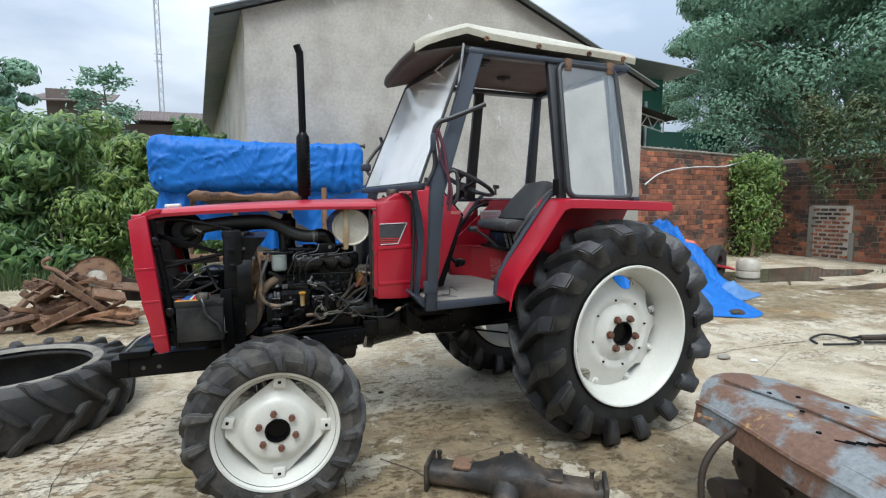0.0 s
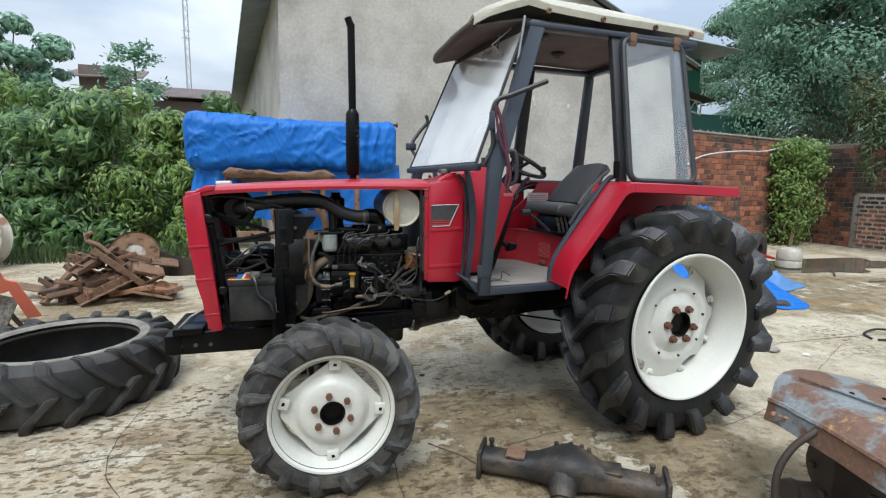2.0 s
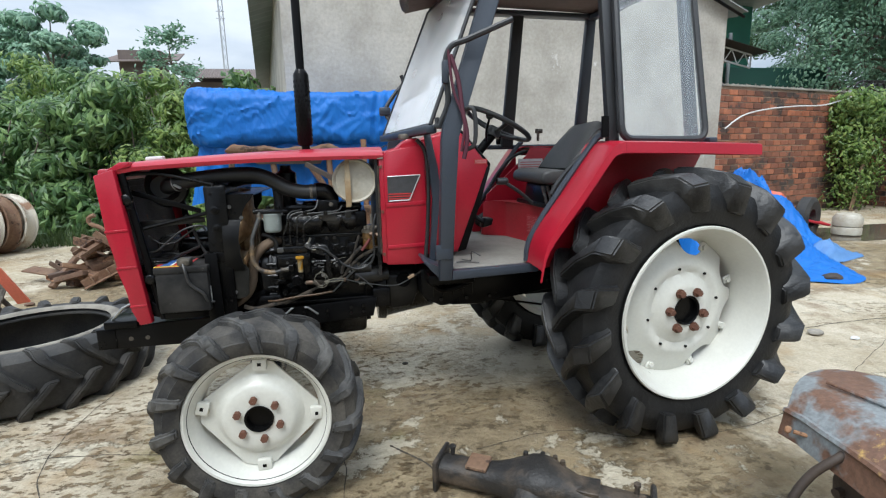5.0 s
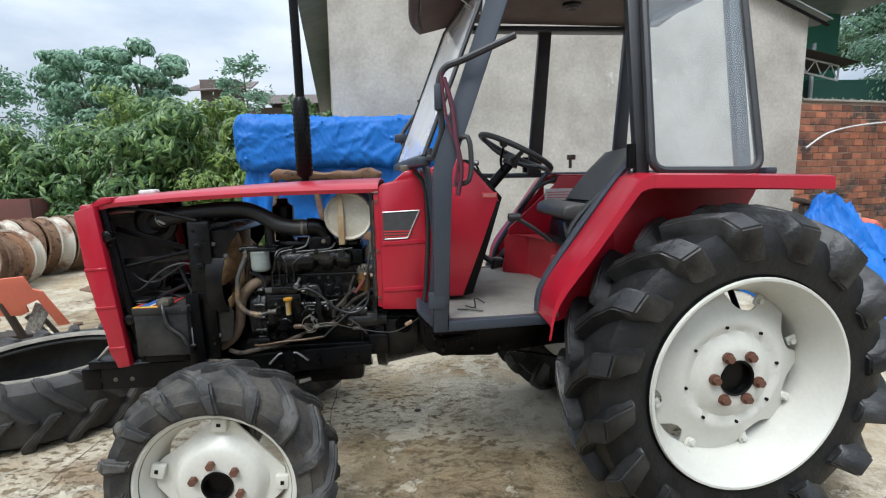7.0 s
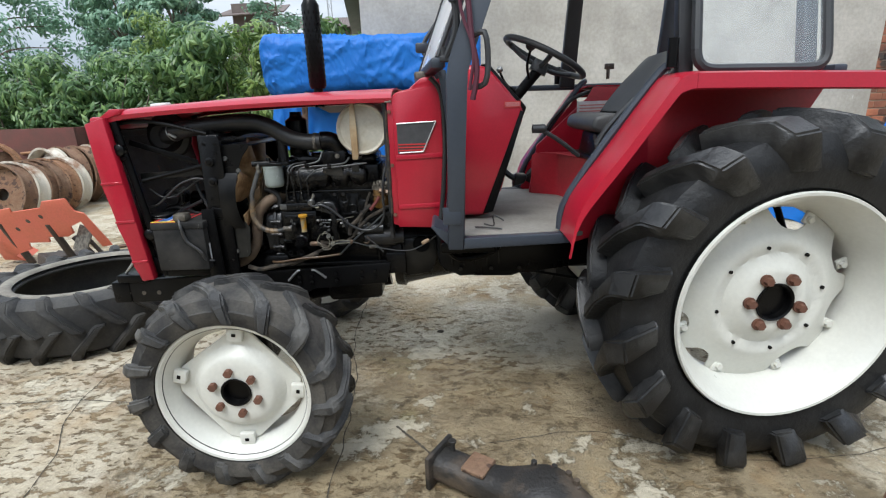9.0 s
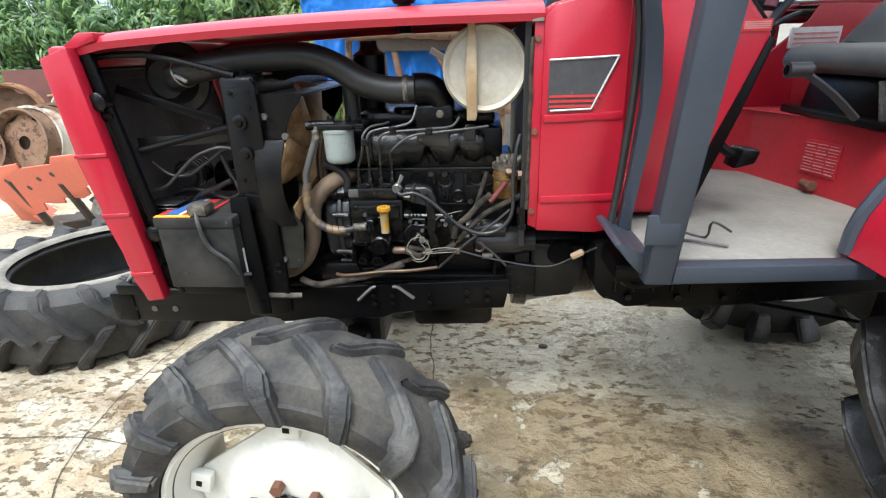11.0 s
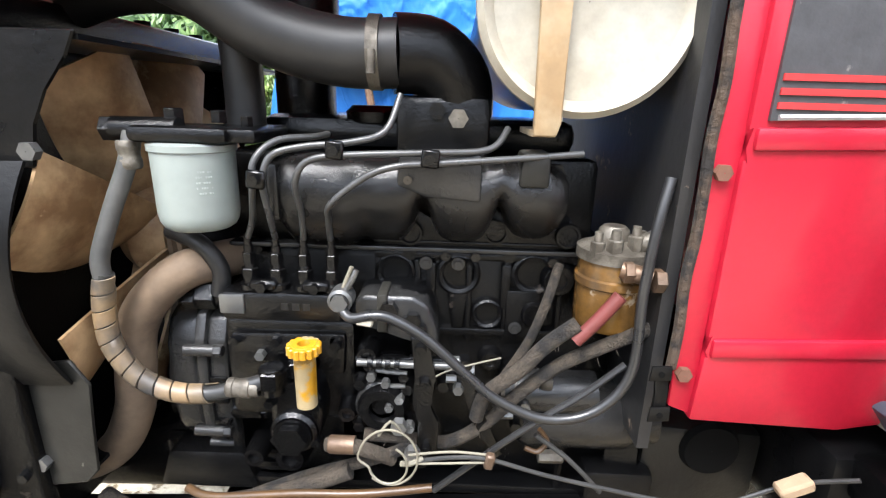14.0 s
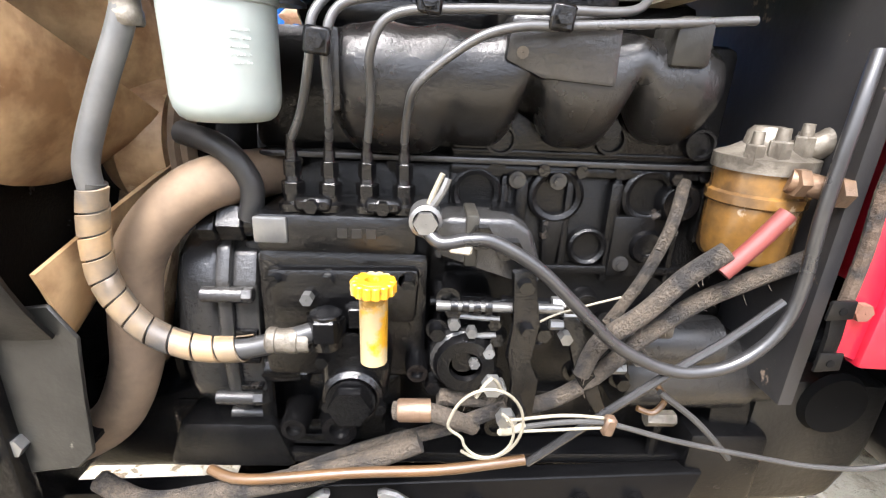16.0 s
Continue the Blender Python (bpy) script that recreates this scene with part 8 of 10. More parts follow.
lathe(bm, [(-0.020, 0.012), (0.012, 0.0135), (0.014, 0.010), (0.014, 0.0)], (0.097, -0.258, 0.846), "z", 20)
part("banjo_bolt", bm, M_black, op, "large black hexagon banjo bolt")
part("small_union", hexa(B(), (0.120, -0.245, 0.850), 0.010, 0.018, "z"), M_black, op)
for x, z in ((0.092, 0.812), (0.145, 0.812), (0.096, 0.766), (0.142, 0.764)):
    part("pump_screw", hexa(B(), (x, -0.260, z), 0.006, 0.01), M_black, op)
bm = lathe(B(), [(0.0, 0.0), (0.0, 0.0112), (0.060, 0.0118), (0.064, 0.0150), (0.067, 0.0150), (0.072, 0.0150), (0.075, 0.0130), (0.075, 0.0070), (0.060, 0.0060), (0.060, 0.0)], (0.138, -0.270, 0.820), "z", 28)
neck = part("filler_neck", bm, M_yellow, tractor, "yellow plastic oil filler neck, stained and half bleached")
for k in range(14):
    a = 2 * math.pi * k / 14
    part("flange_scallop", lathe(B(), [(0.0, 0.0), (0.0, 0.0040), (0.0090, 0.0040), (0.0100, 0.003), (0.0100, 0.0)], (0.138 + 0.0148 * math.cos(a), -0.270 + 0.0148 * math.sin(a), 0.8845), "z", 8), M_yellow, neck)
# the grey ribbed hose from filter to pump
bm = tube(B(), [(-0.025, -0.25, 1.108), (-0.028, -0.253, 1.090), (-0.035, -0.256, 1.068), (-0.050, -0.262, 1.030), (-0.066, -0.268, 0.983), (-0.067, -0.268, 0.955), (-0.072, -0.268, 0.922)], 0.0088, n=14, k=6)
part("filter_hose", bm, M_greyhose, tractor, "grey rubber filter hose")
wrap = spline([(-0.064, -0.268, 0.966), (-0.070, -0.268, 0.940), (-0.0725, -0.268, 0.912), (-0.070, -0.268, 0.883), (-0.050, -0.268, 0.848), (-0.014, -0.268, 0.829), (0.024, -0.266, 0.826), (0.054, -0.265, 0.832)], 24)
bm = tube(B(), wrap[::4] + [(0.08, -0.262, 0.839), (0.095, -0.26, 0.845)], 0.0088, n=12, k=2)
gh = part("filter_hose", bm, M_cable, tractor, "grey hose with spiral wrap and crimped end")
M_spiral = mat("dusty_spiral_wrap", (0.060, 0.059, 0.057), (0.25, 0.17, 0.088), rough=0.45, big=16, bump=0.05, amount=1.0, piece="object")
run = [0.0]
for a, b in zip(wrap, wrap[1:]):
    run.append(run[-1] + (b - a).length)


def on_wrap(d):
    """Place and frame at a distance along the wrapped hose."""
    d = min(max(d, 0.0), run[-1] - 1e-5)
    i = max(j for j in range(len(run) - 1) if run[j] <= d)
    p = wrap[i].lerp(wrap[i + 1], (d - run[i]) / (run[i + 1] - run[i]))
    ahead = (wrap[min(i + 2, len(wrap) - 1)] - wrap[max(i - 1, 0)]).normalized()
    side = ahead.cross(Vector((0, 1, 0))).normalized()
    return p, side, ahead.cross(side)


PITCH = 0.0185
for k in range(int(run[-1] / PITCH) - 1):
    rows = []
    for i in range(25):
        a = 2 * math.pi * i / 24
        row = []
        for j, lift in ((0.0, -0.0012), (0.03, -0.0001), (0.5, 0.0), (0.90, -0.0001), (0.93, -0.0012)):
            p, side, other = on_wrap((k + i / 24 + j) * PITCH)
            row.append(p + (side * math.cos(a) + other * math.sin(a)) * (0.0112 + lift))
        rows.append(row)
    part("spiral_turn", panel_with_folds(B(), rows), M_spiral, gh, "dusty turn of spiral hose wrap", sharp=60)
bm = B()
lathe(bm, [(-0.018, 0.0095), (-0.016, 0.0112), (-0.010, 0.0112), (-0.009, 0.0102), (-0.002, 0.0102), (0.0, 0.0112), (0.008, 0.0112), (0.009, 0.0100), (0.016, 0.0100), (0.018, 0.0085)], (0.066, -0.264, 0.834), "x", 18)
part("hose_ferrule", bm, M_dustmetal, gh)
bm = B()
lathe(bm, [(-0.014, 0.0092), (-0.012, 0.0106), (-0.005, 0.0106), (-0.003, 0.0097), (0.003, 0.0097), (0.005, 0.0106), (0.012, 0.0106), (0.014, 0.0092)], (-0.029, -0.253, 1.086), "z", 20)
part("hose_ferrule", bm, M_dustmetal, gh)
# filters
bm = lathe(B(), [(-0.004, 0.0), (-0.003, 0.030), (0.000, 0.0345), (0.006, 0.0378), (0.014, 0.0393), (0.076, 0.0398), (0.077, 0.0416), (0.083, 0.0418), (0.085, 0.036), (0.085, 0.0)], (0.026, -0.236, 1.014), "z", 40)
fl = part("oil_filter", bm, M_filter, tractor, "pale green-white spin-on oil filter")
bm = B()
for k in range(7):
    a = radians(-62 + k * 3.2)
    for j in range(5):
        if (k * 3 + j * 5) % 4:
            m = Matrix.Translation((0.026 + 0.0397 * math.cos(a), -0.236 + 0.0397 * math.sin(a), 1.052 + j * 0.0052)) @ Matrix.Rotation(a, 4, "Z")
            slab(bm, m, 0.0008, 0.0012 + 0.0005 * (k % 2), 0.0016)
part("filter_print", bm, mat("faded_grey_print", (0.27, 0.30, 0.28), (0.40, 0.44, 0.41), rough=0.4, big=120, bump=0, amount=1.0), fl, "faint unreadable grey print")
bm = B()
box(bm, -0.022, 0.075, -0.268, -0.195, 1.099, 1.115, 0.006)
rod(bm, (-0.045, -0.245, 1.110), (0.02, -0.245, 1.110), 0.0125, n=14)
hexa(bm, (-0.048, -0.245, 1.110), 0.013, 0.012, "x")
box(bm, 0.07, 0.10, -0.26, -0.16, 1.100, 1.114, 0.004)
hexa(bm, (0.01, -0.235, 1.124), 0.010, 0.014, "z")
hexa(bm, (0.055, -0.235, 1.124), 0.008, 0.012, "z")
hexa(bm, (0.083, -0.235, 1.120), 0.006, 0.01, "z")
part("filter_head", bm, M_castblack, tractor, "black filter head bracket")
# radiator hoses
bm = tube(B(), [(0.040, -0.15, 0.955), (0.015, -0.195, 0.958), (-0.016, -0.216, 0.950), (-0.050, -0.222, 0.920), (-0.074, -0.222, 0.880), (-0.083, -0.222, 0.825), (-0.091, -0.222, 0.777), (-0.119, -0.22, 0.720), (-0.168, -0.21, 0.680), (-0.21, -0.20, 0.668)], 0.0225, n=20, k=6)
part("lower_hose", bm, M_dusty, tractor, "dusty brown lower radiator hose")
bm = tube(B(), [(-0.16, -0.12, 1.235), (-0.10, -0.13, 1.250), (-0.02, -0.15, 1.250), (0.035, -0.15, 1.235), (0.047, -0.15, 1.19), (0.047, -0.15, 1.10)], 0.022, n=16, k=6)
part("upper_hose", bm, M_hose, tractor, "black upper radiator hose")
bm = tube(B(), [(-0.03, -0.20, 0.995), (0.01, -0.215, 0.985), (0.030, -0.215, 0.955), (0.026, -0.215, 0.925)], 0.010, n=12, k=5)
part("pump_hose", bm, M_hose, tractor)
# governor block right of the pump
bm = B()
prism(bm, [(0.185, 0.935), (0.255, 0.942), (0.275, 0.92), (0.28, 0.89), (0.255, 0.90), (0.20, 0.905)], -0.225, -0.17, 0.008)
lathe(bm, [(0.0, 0.0), (0.0, 0.034), (-0.03, 0.034), (-0.036, 0.026), (-0.036, 0.0)], (0.218, -0.19, 0.805), "y", 26)
box(bm, 0.19, 0.245, -0.222, -0.16, 0.77, 0.86, 0.008)
rod(bm, (0.185, -0.23, 0.858), (0.248, -0.23, 0.858), 0.004, n=8)
rod(bm, (0.248, -0.235, 0.862), (0.30, -0.235, 0.86), 0.005, n=8)
gov = part("governor", bm, M_black, tractor, "black governor housing with levers")
for x, z, r in ((0.225, 0.925, 0.011), (0.252, 0.915, 0.009), (0.205, 0.858, 0.008), (0.265, 0.85, 0.008), (0.265, 0.745, 0.009), (0.242, 0.845, 0.006), (0.31, 0.862, 0.009), (0.235, 0.775, 0.007), (0.287, 0.835, 0.007)):
    bm = B()
    hexa(bm, (x, -0.242, z), r, 0.018)
    part("governor_bolt", bm, M_black, gov)
for p, r, h, ax_ in (((0.300, -0.24, 0.862), 0.007, 0.014, "x"), ((0.198, -0.236, 0.857), 0.006, 0.012, "x"), ((0.24, -0.275, 0.80), 0.009, 0.012, "y"), ((0.255, -0.275, 0.765), 0.009, 0.012, "y")):
    part("bright_nut", hexa(B(), p, r, h, ax_), M_steel, gov)
# black cable with its bright banjo union
bm = B()
lathe(bm, [(0.012, 0.0), (0.012, 0.013), (-0.008, 0.013), (-0.010, 0.010)], (0.178, -0.262, 0.944), "y", 18)
hexa(bm, (0.178, -0.272, 0.944), 0.0095, 0.010)
tube(bm, [(0.182, -0.262, 0.953), (0.190, -0.262, 0.966), (0.194, -0.26, 0.976)], 0.0034, n=8, k=2)
part("banjo_union", bm, M_worn, tractor, "bright steel banjo union")
bm = tube(B(), [(0.178, -0.268, 0.938), (0.190, -0.278, 0.930), (0.212, -0.28, 0.934), (0.232, -0.28, 0.932), (0.268, -0.28, 0.911), (0.309, -0.28, 0.873), (0.346, -0.28, 0.841), (0.399, -0.28, 0.820), (0.45, -0.28, 0.832), (0.483, -0.278, 0.878), (0.484, -0.275, 0.967), (0.490, -0.27, 1.036), (0.50, -0.26, 1.08)], 0.0054, n=14, k=6)
part("battery_lead", bm, M_lead, tractor, "thick black cable")
# fuel sediment filter
bm = lathe(B(), [(0.0, 0.0), (0.0, 0.034), (0.006, 0.038), (0.05, 0.038), (0.052, 0.0405), (0.060, 0.0405), (0.062, 0.038), (0.085, 0.038), (0.085, 0.0)], (0.472, -0.212, 0.905), "z", 32)
ff = part("fuel_filter", bm, M_bowl, tractor, "amber fuel sediment bowl")
bm = B()
lathe(bm, [(0.0, 0.0), (0.0, 0.041), (0.012, 0.041), (0.016, 0.03), (0.022, 0.02), (0.022, 0.0)], (0.472, -0.212, 0.985), "z", 24)
lathe(bm, [(0.0, 0.0), (0.0, 0.018), (0.012, 0.016), (0.016, 0.012), (0.016, 0.0)], (0.468, -0.214, 1.005), "z", 20)
part("filter_top", bm, M_dustmetal, ff, "dusty metal filter top")
for x, y, z, r in ((0.462, -0.240, 1.004, 0.009), (0.446, -0.234, 1.000, 0.008), (0.484, -0.236, 1.008, 0.008), (0.494, -0.222, 1.000, 0.010)):
    bm = hexa(B(), (x, y, z), r, 0.016, "z")
    lathe(bm, [(0.006, 0.0), (0.006, r * 0.62), (0.018, r * 0.55), (0.018, 0.0)], (x, y, z), "z", 12)
    part("bleed_screw", bm, M_dustmetal, ff)
bm = tube(B(), [(0.484, -0.225, 1.000), (0.504, -0.232, 1.010), (0.522, -0.228, 1.022)], 0.011, n=14, k=4)
part("outlet_stub", bm, M_dustmetal, ff)
bm = B()
rod(bm, (0.468, -0.250, 0.983), (0.496, -0.262, 0.978), 0.0095, n=14)
hexa(bm, (0.502, -0.264, 0.977), 0.0125, 0.011, "x")
hexa(bm, (0.474, -0.254, 0.982), 0.012, 0.010, "x")
part("filter_banjo", bm, M_banjo, ff)
bm = tube(B(), [(0.467, -0.262, 0.958), (0.447, -0.262, 0.93), (0.426, -0.262, 0.905)], 0.0075, n=10, k=3)
part("hose_sleeve", bm, M_redhose, tractor, "faded red hose sleeve")
for pts, r in ((((0.427, -0.260, 0.924), (0.398, -0.258, 0.898), (0.370, -0.258, 0.865), (0.336, -0.255, 0.832), (0.326, -0.25, 0.797)), 0.0085),
               (((0.511, -0.25, 0.918), (0.459, -0.25, 0.893), (0.414, -0.25, 0.868), (0.371, -0.248, 0.827), (0.336, -0.245, 0.785), (0.292, -0.24, 0.754), (0.239, -0.24, 0.759), (0.195, -0.245, 0.765)), 0.0078),
               (((0.418, -0.19, 0.967), (0.403, -0.21, 0.927), (0.386, -0.21, 0.875), (0.360, -0.21, 0.827)), 0.0056)):
    hose = part("fuel_hose", tube(B(), pts, r, n=14, k=8), M_braid, tractor, "dirty braided fuel hose")
    # frayed ends of the cotton braid
    rng = random.Random(int(pts[0][0] * 1000))
    path = spline(pts, 8)
    fray = B()
    for k in range(70):
        p = path[rng.randrange(2, len(path) - 2)]
        a = rng.uniform(0, 6.28)
        o = Vector((math.cos(a) * 0.7, -abs(math.sin(a)), math.cos(a + 1.1)))
        tube(fray, [p + o * r * 0.85, p + o * r * rng.uniform(1.1, 1.5) + Vector((rng.uniform(-0.004, 0.004), 0, rng.uniform(-0.004, 0.004)))], 0.00035, n=4, k=1)
    tagged(part("frayed_braid", fray, M_braid, hose, "frayed cotton strands"), kind="stuff")
bm = tube(B(), [(0.155, -0.262, 0.762), (0.18, -0.265, 0.765), (0.205, -0.262, 0.755), (0.23, -0.25, 0.735)], 0.0085, n=10, k=4)
part("return_hose", bm, M_braid, tractor)
bm = lathe(B(), [(-0.01, 0.009), (-0.008, 0.0105), (0.02, 0.0105), (0.02, 0.0)], (0.168, -0.264, 0.764), "x", 12)
part("hose_end", bm, M_banjo, tractor)
# starter motor
bm = lathe(B(), [(0.0, 0.0), (0.0, 0.04), (0.01, 0.044), (0.13, 0.044), (0.14, 0.038), (0.17, 0.036), (0.17, 0.0)], (0.385, -0.185, 0.765), "x", 28)
lathe(bm, [(0.0, 0.0), (0.0, 0.026), (0.11, 0.026), (0.11, 0.0)], (0.36, -0.21, 0.835 - 0.025), "x", 22)
part("starter_motor", bm, M_case, tractor, "black starter motor")
for bm in (box(B(), 0.40, 0.415, -0.235, -0.22, 0.825, 0.84, 0.003), hexa(B(), (0.365, -0.225, 0.815), 0.009, 0.014), hexa(B(), (0.42, -0.235, 0.735), 0.008, 0.03, "x")):
    part("starter_terminal", bm, M_dustmetal, tractor)
# bracket by the cowl
bm = B()
prism(bm, [(0.497, 0.896), (0.513, 0.896), (0.515, 0.866), (0.516, 0.838), (0.502, 0.838), (0.504, 0.866)], -0.296, -0.292, 0.0012)
br = part("cowl_bracket", bm, M_shroud, tractor, "small dusty bracket plate")
for x, z in ((0.504, 0.891), (0.509, 0.844)):
    part("bracket_ear", prism(B(), [(x - 0.011, z - 0.009), (x + 0.011, z - 0.007), (x + 0.010, z + 0.009), (x - 0.010, z + 0.008)], -0.2995, -0.2965, 0.001), M_shroud, br)
    part("ear_hole", lathe(B(), [(-0.0006, 0.0), (-0.0006, 0.0032), (0.0, 0.0032), (0.0, 0.0)], (x, -0.3, z), "y", 12), M_slot, br)
# wires
for p, r, m_ in ((((0.254, -0.29, 0.766), (0.299, -0.292, 0.776), (0.340, -0.292, 0.775), (0.400, -0.292, 0.758), (0.481, -0.292, 0.740), (0.54, -0.294, 0.731), (0.599, -0.295, 0.733), (0.66, -0.30, 0.765), (0.70, -0.33, 0.80)), 0.0024, M_cable),
                 (((0.252, -0.29, 0.775), (0.299, -0.292, 0.783), (0.340, -0.290, 0.779)), 0.0015, M_wire),
                 (((0.252, -0.292, 0.765), (0.299, -0.294, 0.770), (0.340, -0.292, 0.771)), 0.0013, M_wire),
                 (((0.280, -0.272, 0.712), (0.344, -0.277, 0.775), (0.396, -0.277, 0.819), (0.438, -0.275, 0.850), (0.478, -0.272, 0.885)), 0.0038, M_lead),
                 (((0.392, -0.27, 0.792), (0.428, -0.272, 0.765), (0.452, -0.274, 0.742), (0.47, -0.275, 0.722)), 0.0030, M_cable),
                 (((0.262, -0.25, 0.835), (0.285, -0.262, 0.86), (0.31, -0.262, 0.87), (0.35, -0.25, 0.875)), 0.0010, M_wire),
                 (((0.178, -0.262, 0.950), (0.184, -0.262, 0.966), (0.190, -0.262, 0.980)), 0.0022, M_wire)):
    bm = tube(B(), p, r, n=8, k=6)
    part("wire", bm, m_, tractor)
part("wire_clamp", slab(B(), pose(0.340, -0.293, 0.774, 0, 10, 0), 0.010, 0.010, 0.018, 0.002), M_banjo, tractor, "twisted rusty wire tie")
bm = tube(B(), [(-0.02, -0.255, 0.685), (0.02, -0.27, 0.688), (0.12, -0.275, 0.702), (0.20, -0.275, 0.706), (0.278, -0.27, 0.714)], 0.0050, n=10, k=5)
part("fuel_feed_pipe", bm, M_copper, tractor, "brown translucent fuel pipe")
bm = tube(B(), [(-0.13, -0.25, 0.665), (-0.08, -0.265, 0.655), (-0.02, -0.265, 0.665), (0.10, -0.26, 0.69), (0.18, -0.255, 0.72)], 0.010, n=10, k=5)
part("drain_hose", bm, M_braid, tractor)
bm = tube(B(), [(-0.24, -0.31, 0.645), (-0.19, -0.31, 0.642), (-0.12, -0.29, 0.632)], 0.008, n=8, k=3)
part("sleeve_hose", bm, M_dustmetal, tractor)
bm = B()
loop = []
for i in range(30):
    a = -2.2 + i * 0.33
    r = 0.031 if i < 17 else 0.021
    loop.append((0.232 + r * math.cos(a), -0.300 - 0.0006 * i, 0.782 + r * 1.2 * math.sin(a)))
tube(bm, loop, 0.0013, n=6, k=3)
tube(bm, [(0.222, -0.305, 0.81), (0.234, -0.302, 0.826), (0.244, -0.296, 0.81)], 0.0016, n=6, k=3)
tube(bm, [(0.245, -0.30, 0.772), (0.255, -0.295, 0.768), (0.268, -0.29, 0.772)], 0.003, n=6, k=3)
part("wire_coil", bm, M_wire, tractor, "coil of pale stripped wire")
bm = slab(B(), pose(0.655, -0.31, 0.772, 0, -28, 0), 0.035, 0.018, 0.014, 0.003)
part("connector", bm, M_wood, tractor, "pale plastic wire connector")
bm = slab(B(), pose(0.205, -0.28, 0.927, 0, 8, 0), 0.018, 0.006, 0.009, 0.002)
part("wire_tag", bm, M_cap, tractor)
# sump
bm = B()
prism(bm, [(0.05, 0.62), (0.48, 0.64), (0.46, 0.55), (0.05, 0.53)], -0.17, 0.17, 0.01)
prism(bm, [(0.185, 0.56), (0.44, 0.57), (0.435, 0.475), (0.42, 0.462), (0.20, 0.455), (0.185, 0.47)], -0.16, 0.16, 0.012)
part("oil_sump", bm, M_black, tractor, "black pressed oil sump")
bm = B()
box(bm, -0.10, 0.07, -0.17, 0.17, 0.615, 0.70, 0.012)
prism(bm, [(-0.07, 0.70), (0.03, 0.70), (0.05, 0.64), (-0.09, 0.64)], -0.21, -0.10, 0.01)
box(bm, 0.03, 0.50, -0.205, -0.175, 0.645, 0.66, 0.003)
for x, z in ((0.05, 0.70), (0.07, 0.68), (0.11, 0.72), (0.15, 0.69)):
    hexa(bm, (x, -0.18, z), 0.012, 0.03)
box(bm, 0.06, 0.16, -0.19, -0.16, 0.66, 0.75, 0.008)
part("engine_mount", bm, M_castblack, tractor)
bm = B()
rod(bm, (0.44, -0.2, 0.66), (0.44, -0.2, 0.80), 0.006, n=8)
box(bm, 0.47, 0.56, -0.22, -0.12, 0.60, 0.70, 0.01)
part("rear_mount", bm, M_castblack, tractor)


# --- more of the pump side: levers, bosses, pipes and bolts ---
def boss(p, r, h, m_=None, name="boss"):
    bm = lathe(B(), [(0.006, r * 1.15), (-h * 0.7, r), (-h, r * 0.86), (-h, r * 0.5), (-h * 0.8, r * 0.45), (-h * 0.8, 0.0)], p, "y", 22)
    return part(name, bm, m_ or M_castblack, tractor)


for p, r, h in (((0.218, -0.226, 0.805), 0.030, 0.030), ((0.200, -0.226, 0.868), 0.012, 0.02), ((0.175, -0.225, 0.79), 0.011, 0.02), ((0.300, -0.178, 0.80), 0.018, 0.014), ((0.345, -0.178, 0.835), 0.014, 0.012), ((0.395, -0.178, 0.90), 0.017, 0.014), ((0.42, -0.178, 0.945), 0.020, 0.012), ((0.10, -0.205, 0.715), 0.020, 0.03), ((0.055, -0.205, 0.715), 0.014, 0.03), ((0.16, -0.20, 0.70), 0.016, 0.028), ((0.26, -0.19, 0.70), 0.014, 0.02)):
    boss(p, r, h, M_black)
for p, r in (((0.192, -0.242, 0.832), 0.007), ((0.246, -0.242, 0.828), 0.007), ((0.190, -0.242, 0.776), 0.007), ((0.247, -0.242, 0.782), 0.007), ((0.135, -0.239, 0.852), 0.006), ((0.165, -0.239, 0.878), 0.006), ((0.048, -0.236, 0.878), 0.006), ((0.095, -0.236, 0.878), 0.006), ((0.215, -0.229, 0.918), 0.008), ((0.262, -0.229, 0.905), 0.007), ((0.32, -0.186, 0.972), 0.006), ((0.285, -0.186, 0.972), 0.006), ((0.41, -0.186, 0.968), 0.006), ((0.34, -0.205, 0.765), 0.009), ((0.375, -0.232, 0.775), 0.007), ((0.30, -0.205, 0.72), 0.008)):
    bm = hexa(B(), p, r, 0.013)
    lathe(bm, [(0.008, 0.0), (0.008, r * 1.5), (0.005, r * 1.5), (0.005, 0.0)], p, "y", 14)
    part("washer_bolt", bm, M_black, tractor, "black bolt with a washer")
# stop lever and throttle linkage
bm = B()
prism(bm, [(0.250, 0.902), (0.270, 0.902), (0.280, 0.850), (0.272, 0.815), (0.284, 0.798), (0.282, 0.752), (0.258, 0.752), (0.262, 0.795), (0.252, 0.820), (0.258, 0.855)], -0.262, -0.255, 0.002)
lv = part("stop_lever", bm, M_black, tractor, "black cranked stop lever")
for x, z in ((0.262, 0.890), (0.268, 0.848), (0.270, 0.762)):
    part("lever_bolt", hexa(B(), (x, -0.266, z), 0.0065, 0.010), M_black, lv)
bm = prism(B(), [(0.298, 0.852), (0.312, 0.858), (0.322, 0.845), (0.332, 0.805), (0.360, 0.750), (0.352, 0.742), (0.338, 0.765), (0.318, 0.798), (0.310, 0.838)], -0.252, -0.246, 0.002)
part("throttle_lever", bm, M_black, tractor, "black curved throttle lever")
bm = rod(B(), (0.190, -0.248, 0.862), (0.300, -0.250, 0.862), 0.0045, n=10)
part("linkage_rod", bm, M_worn, tractor)
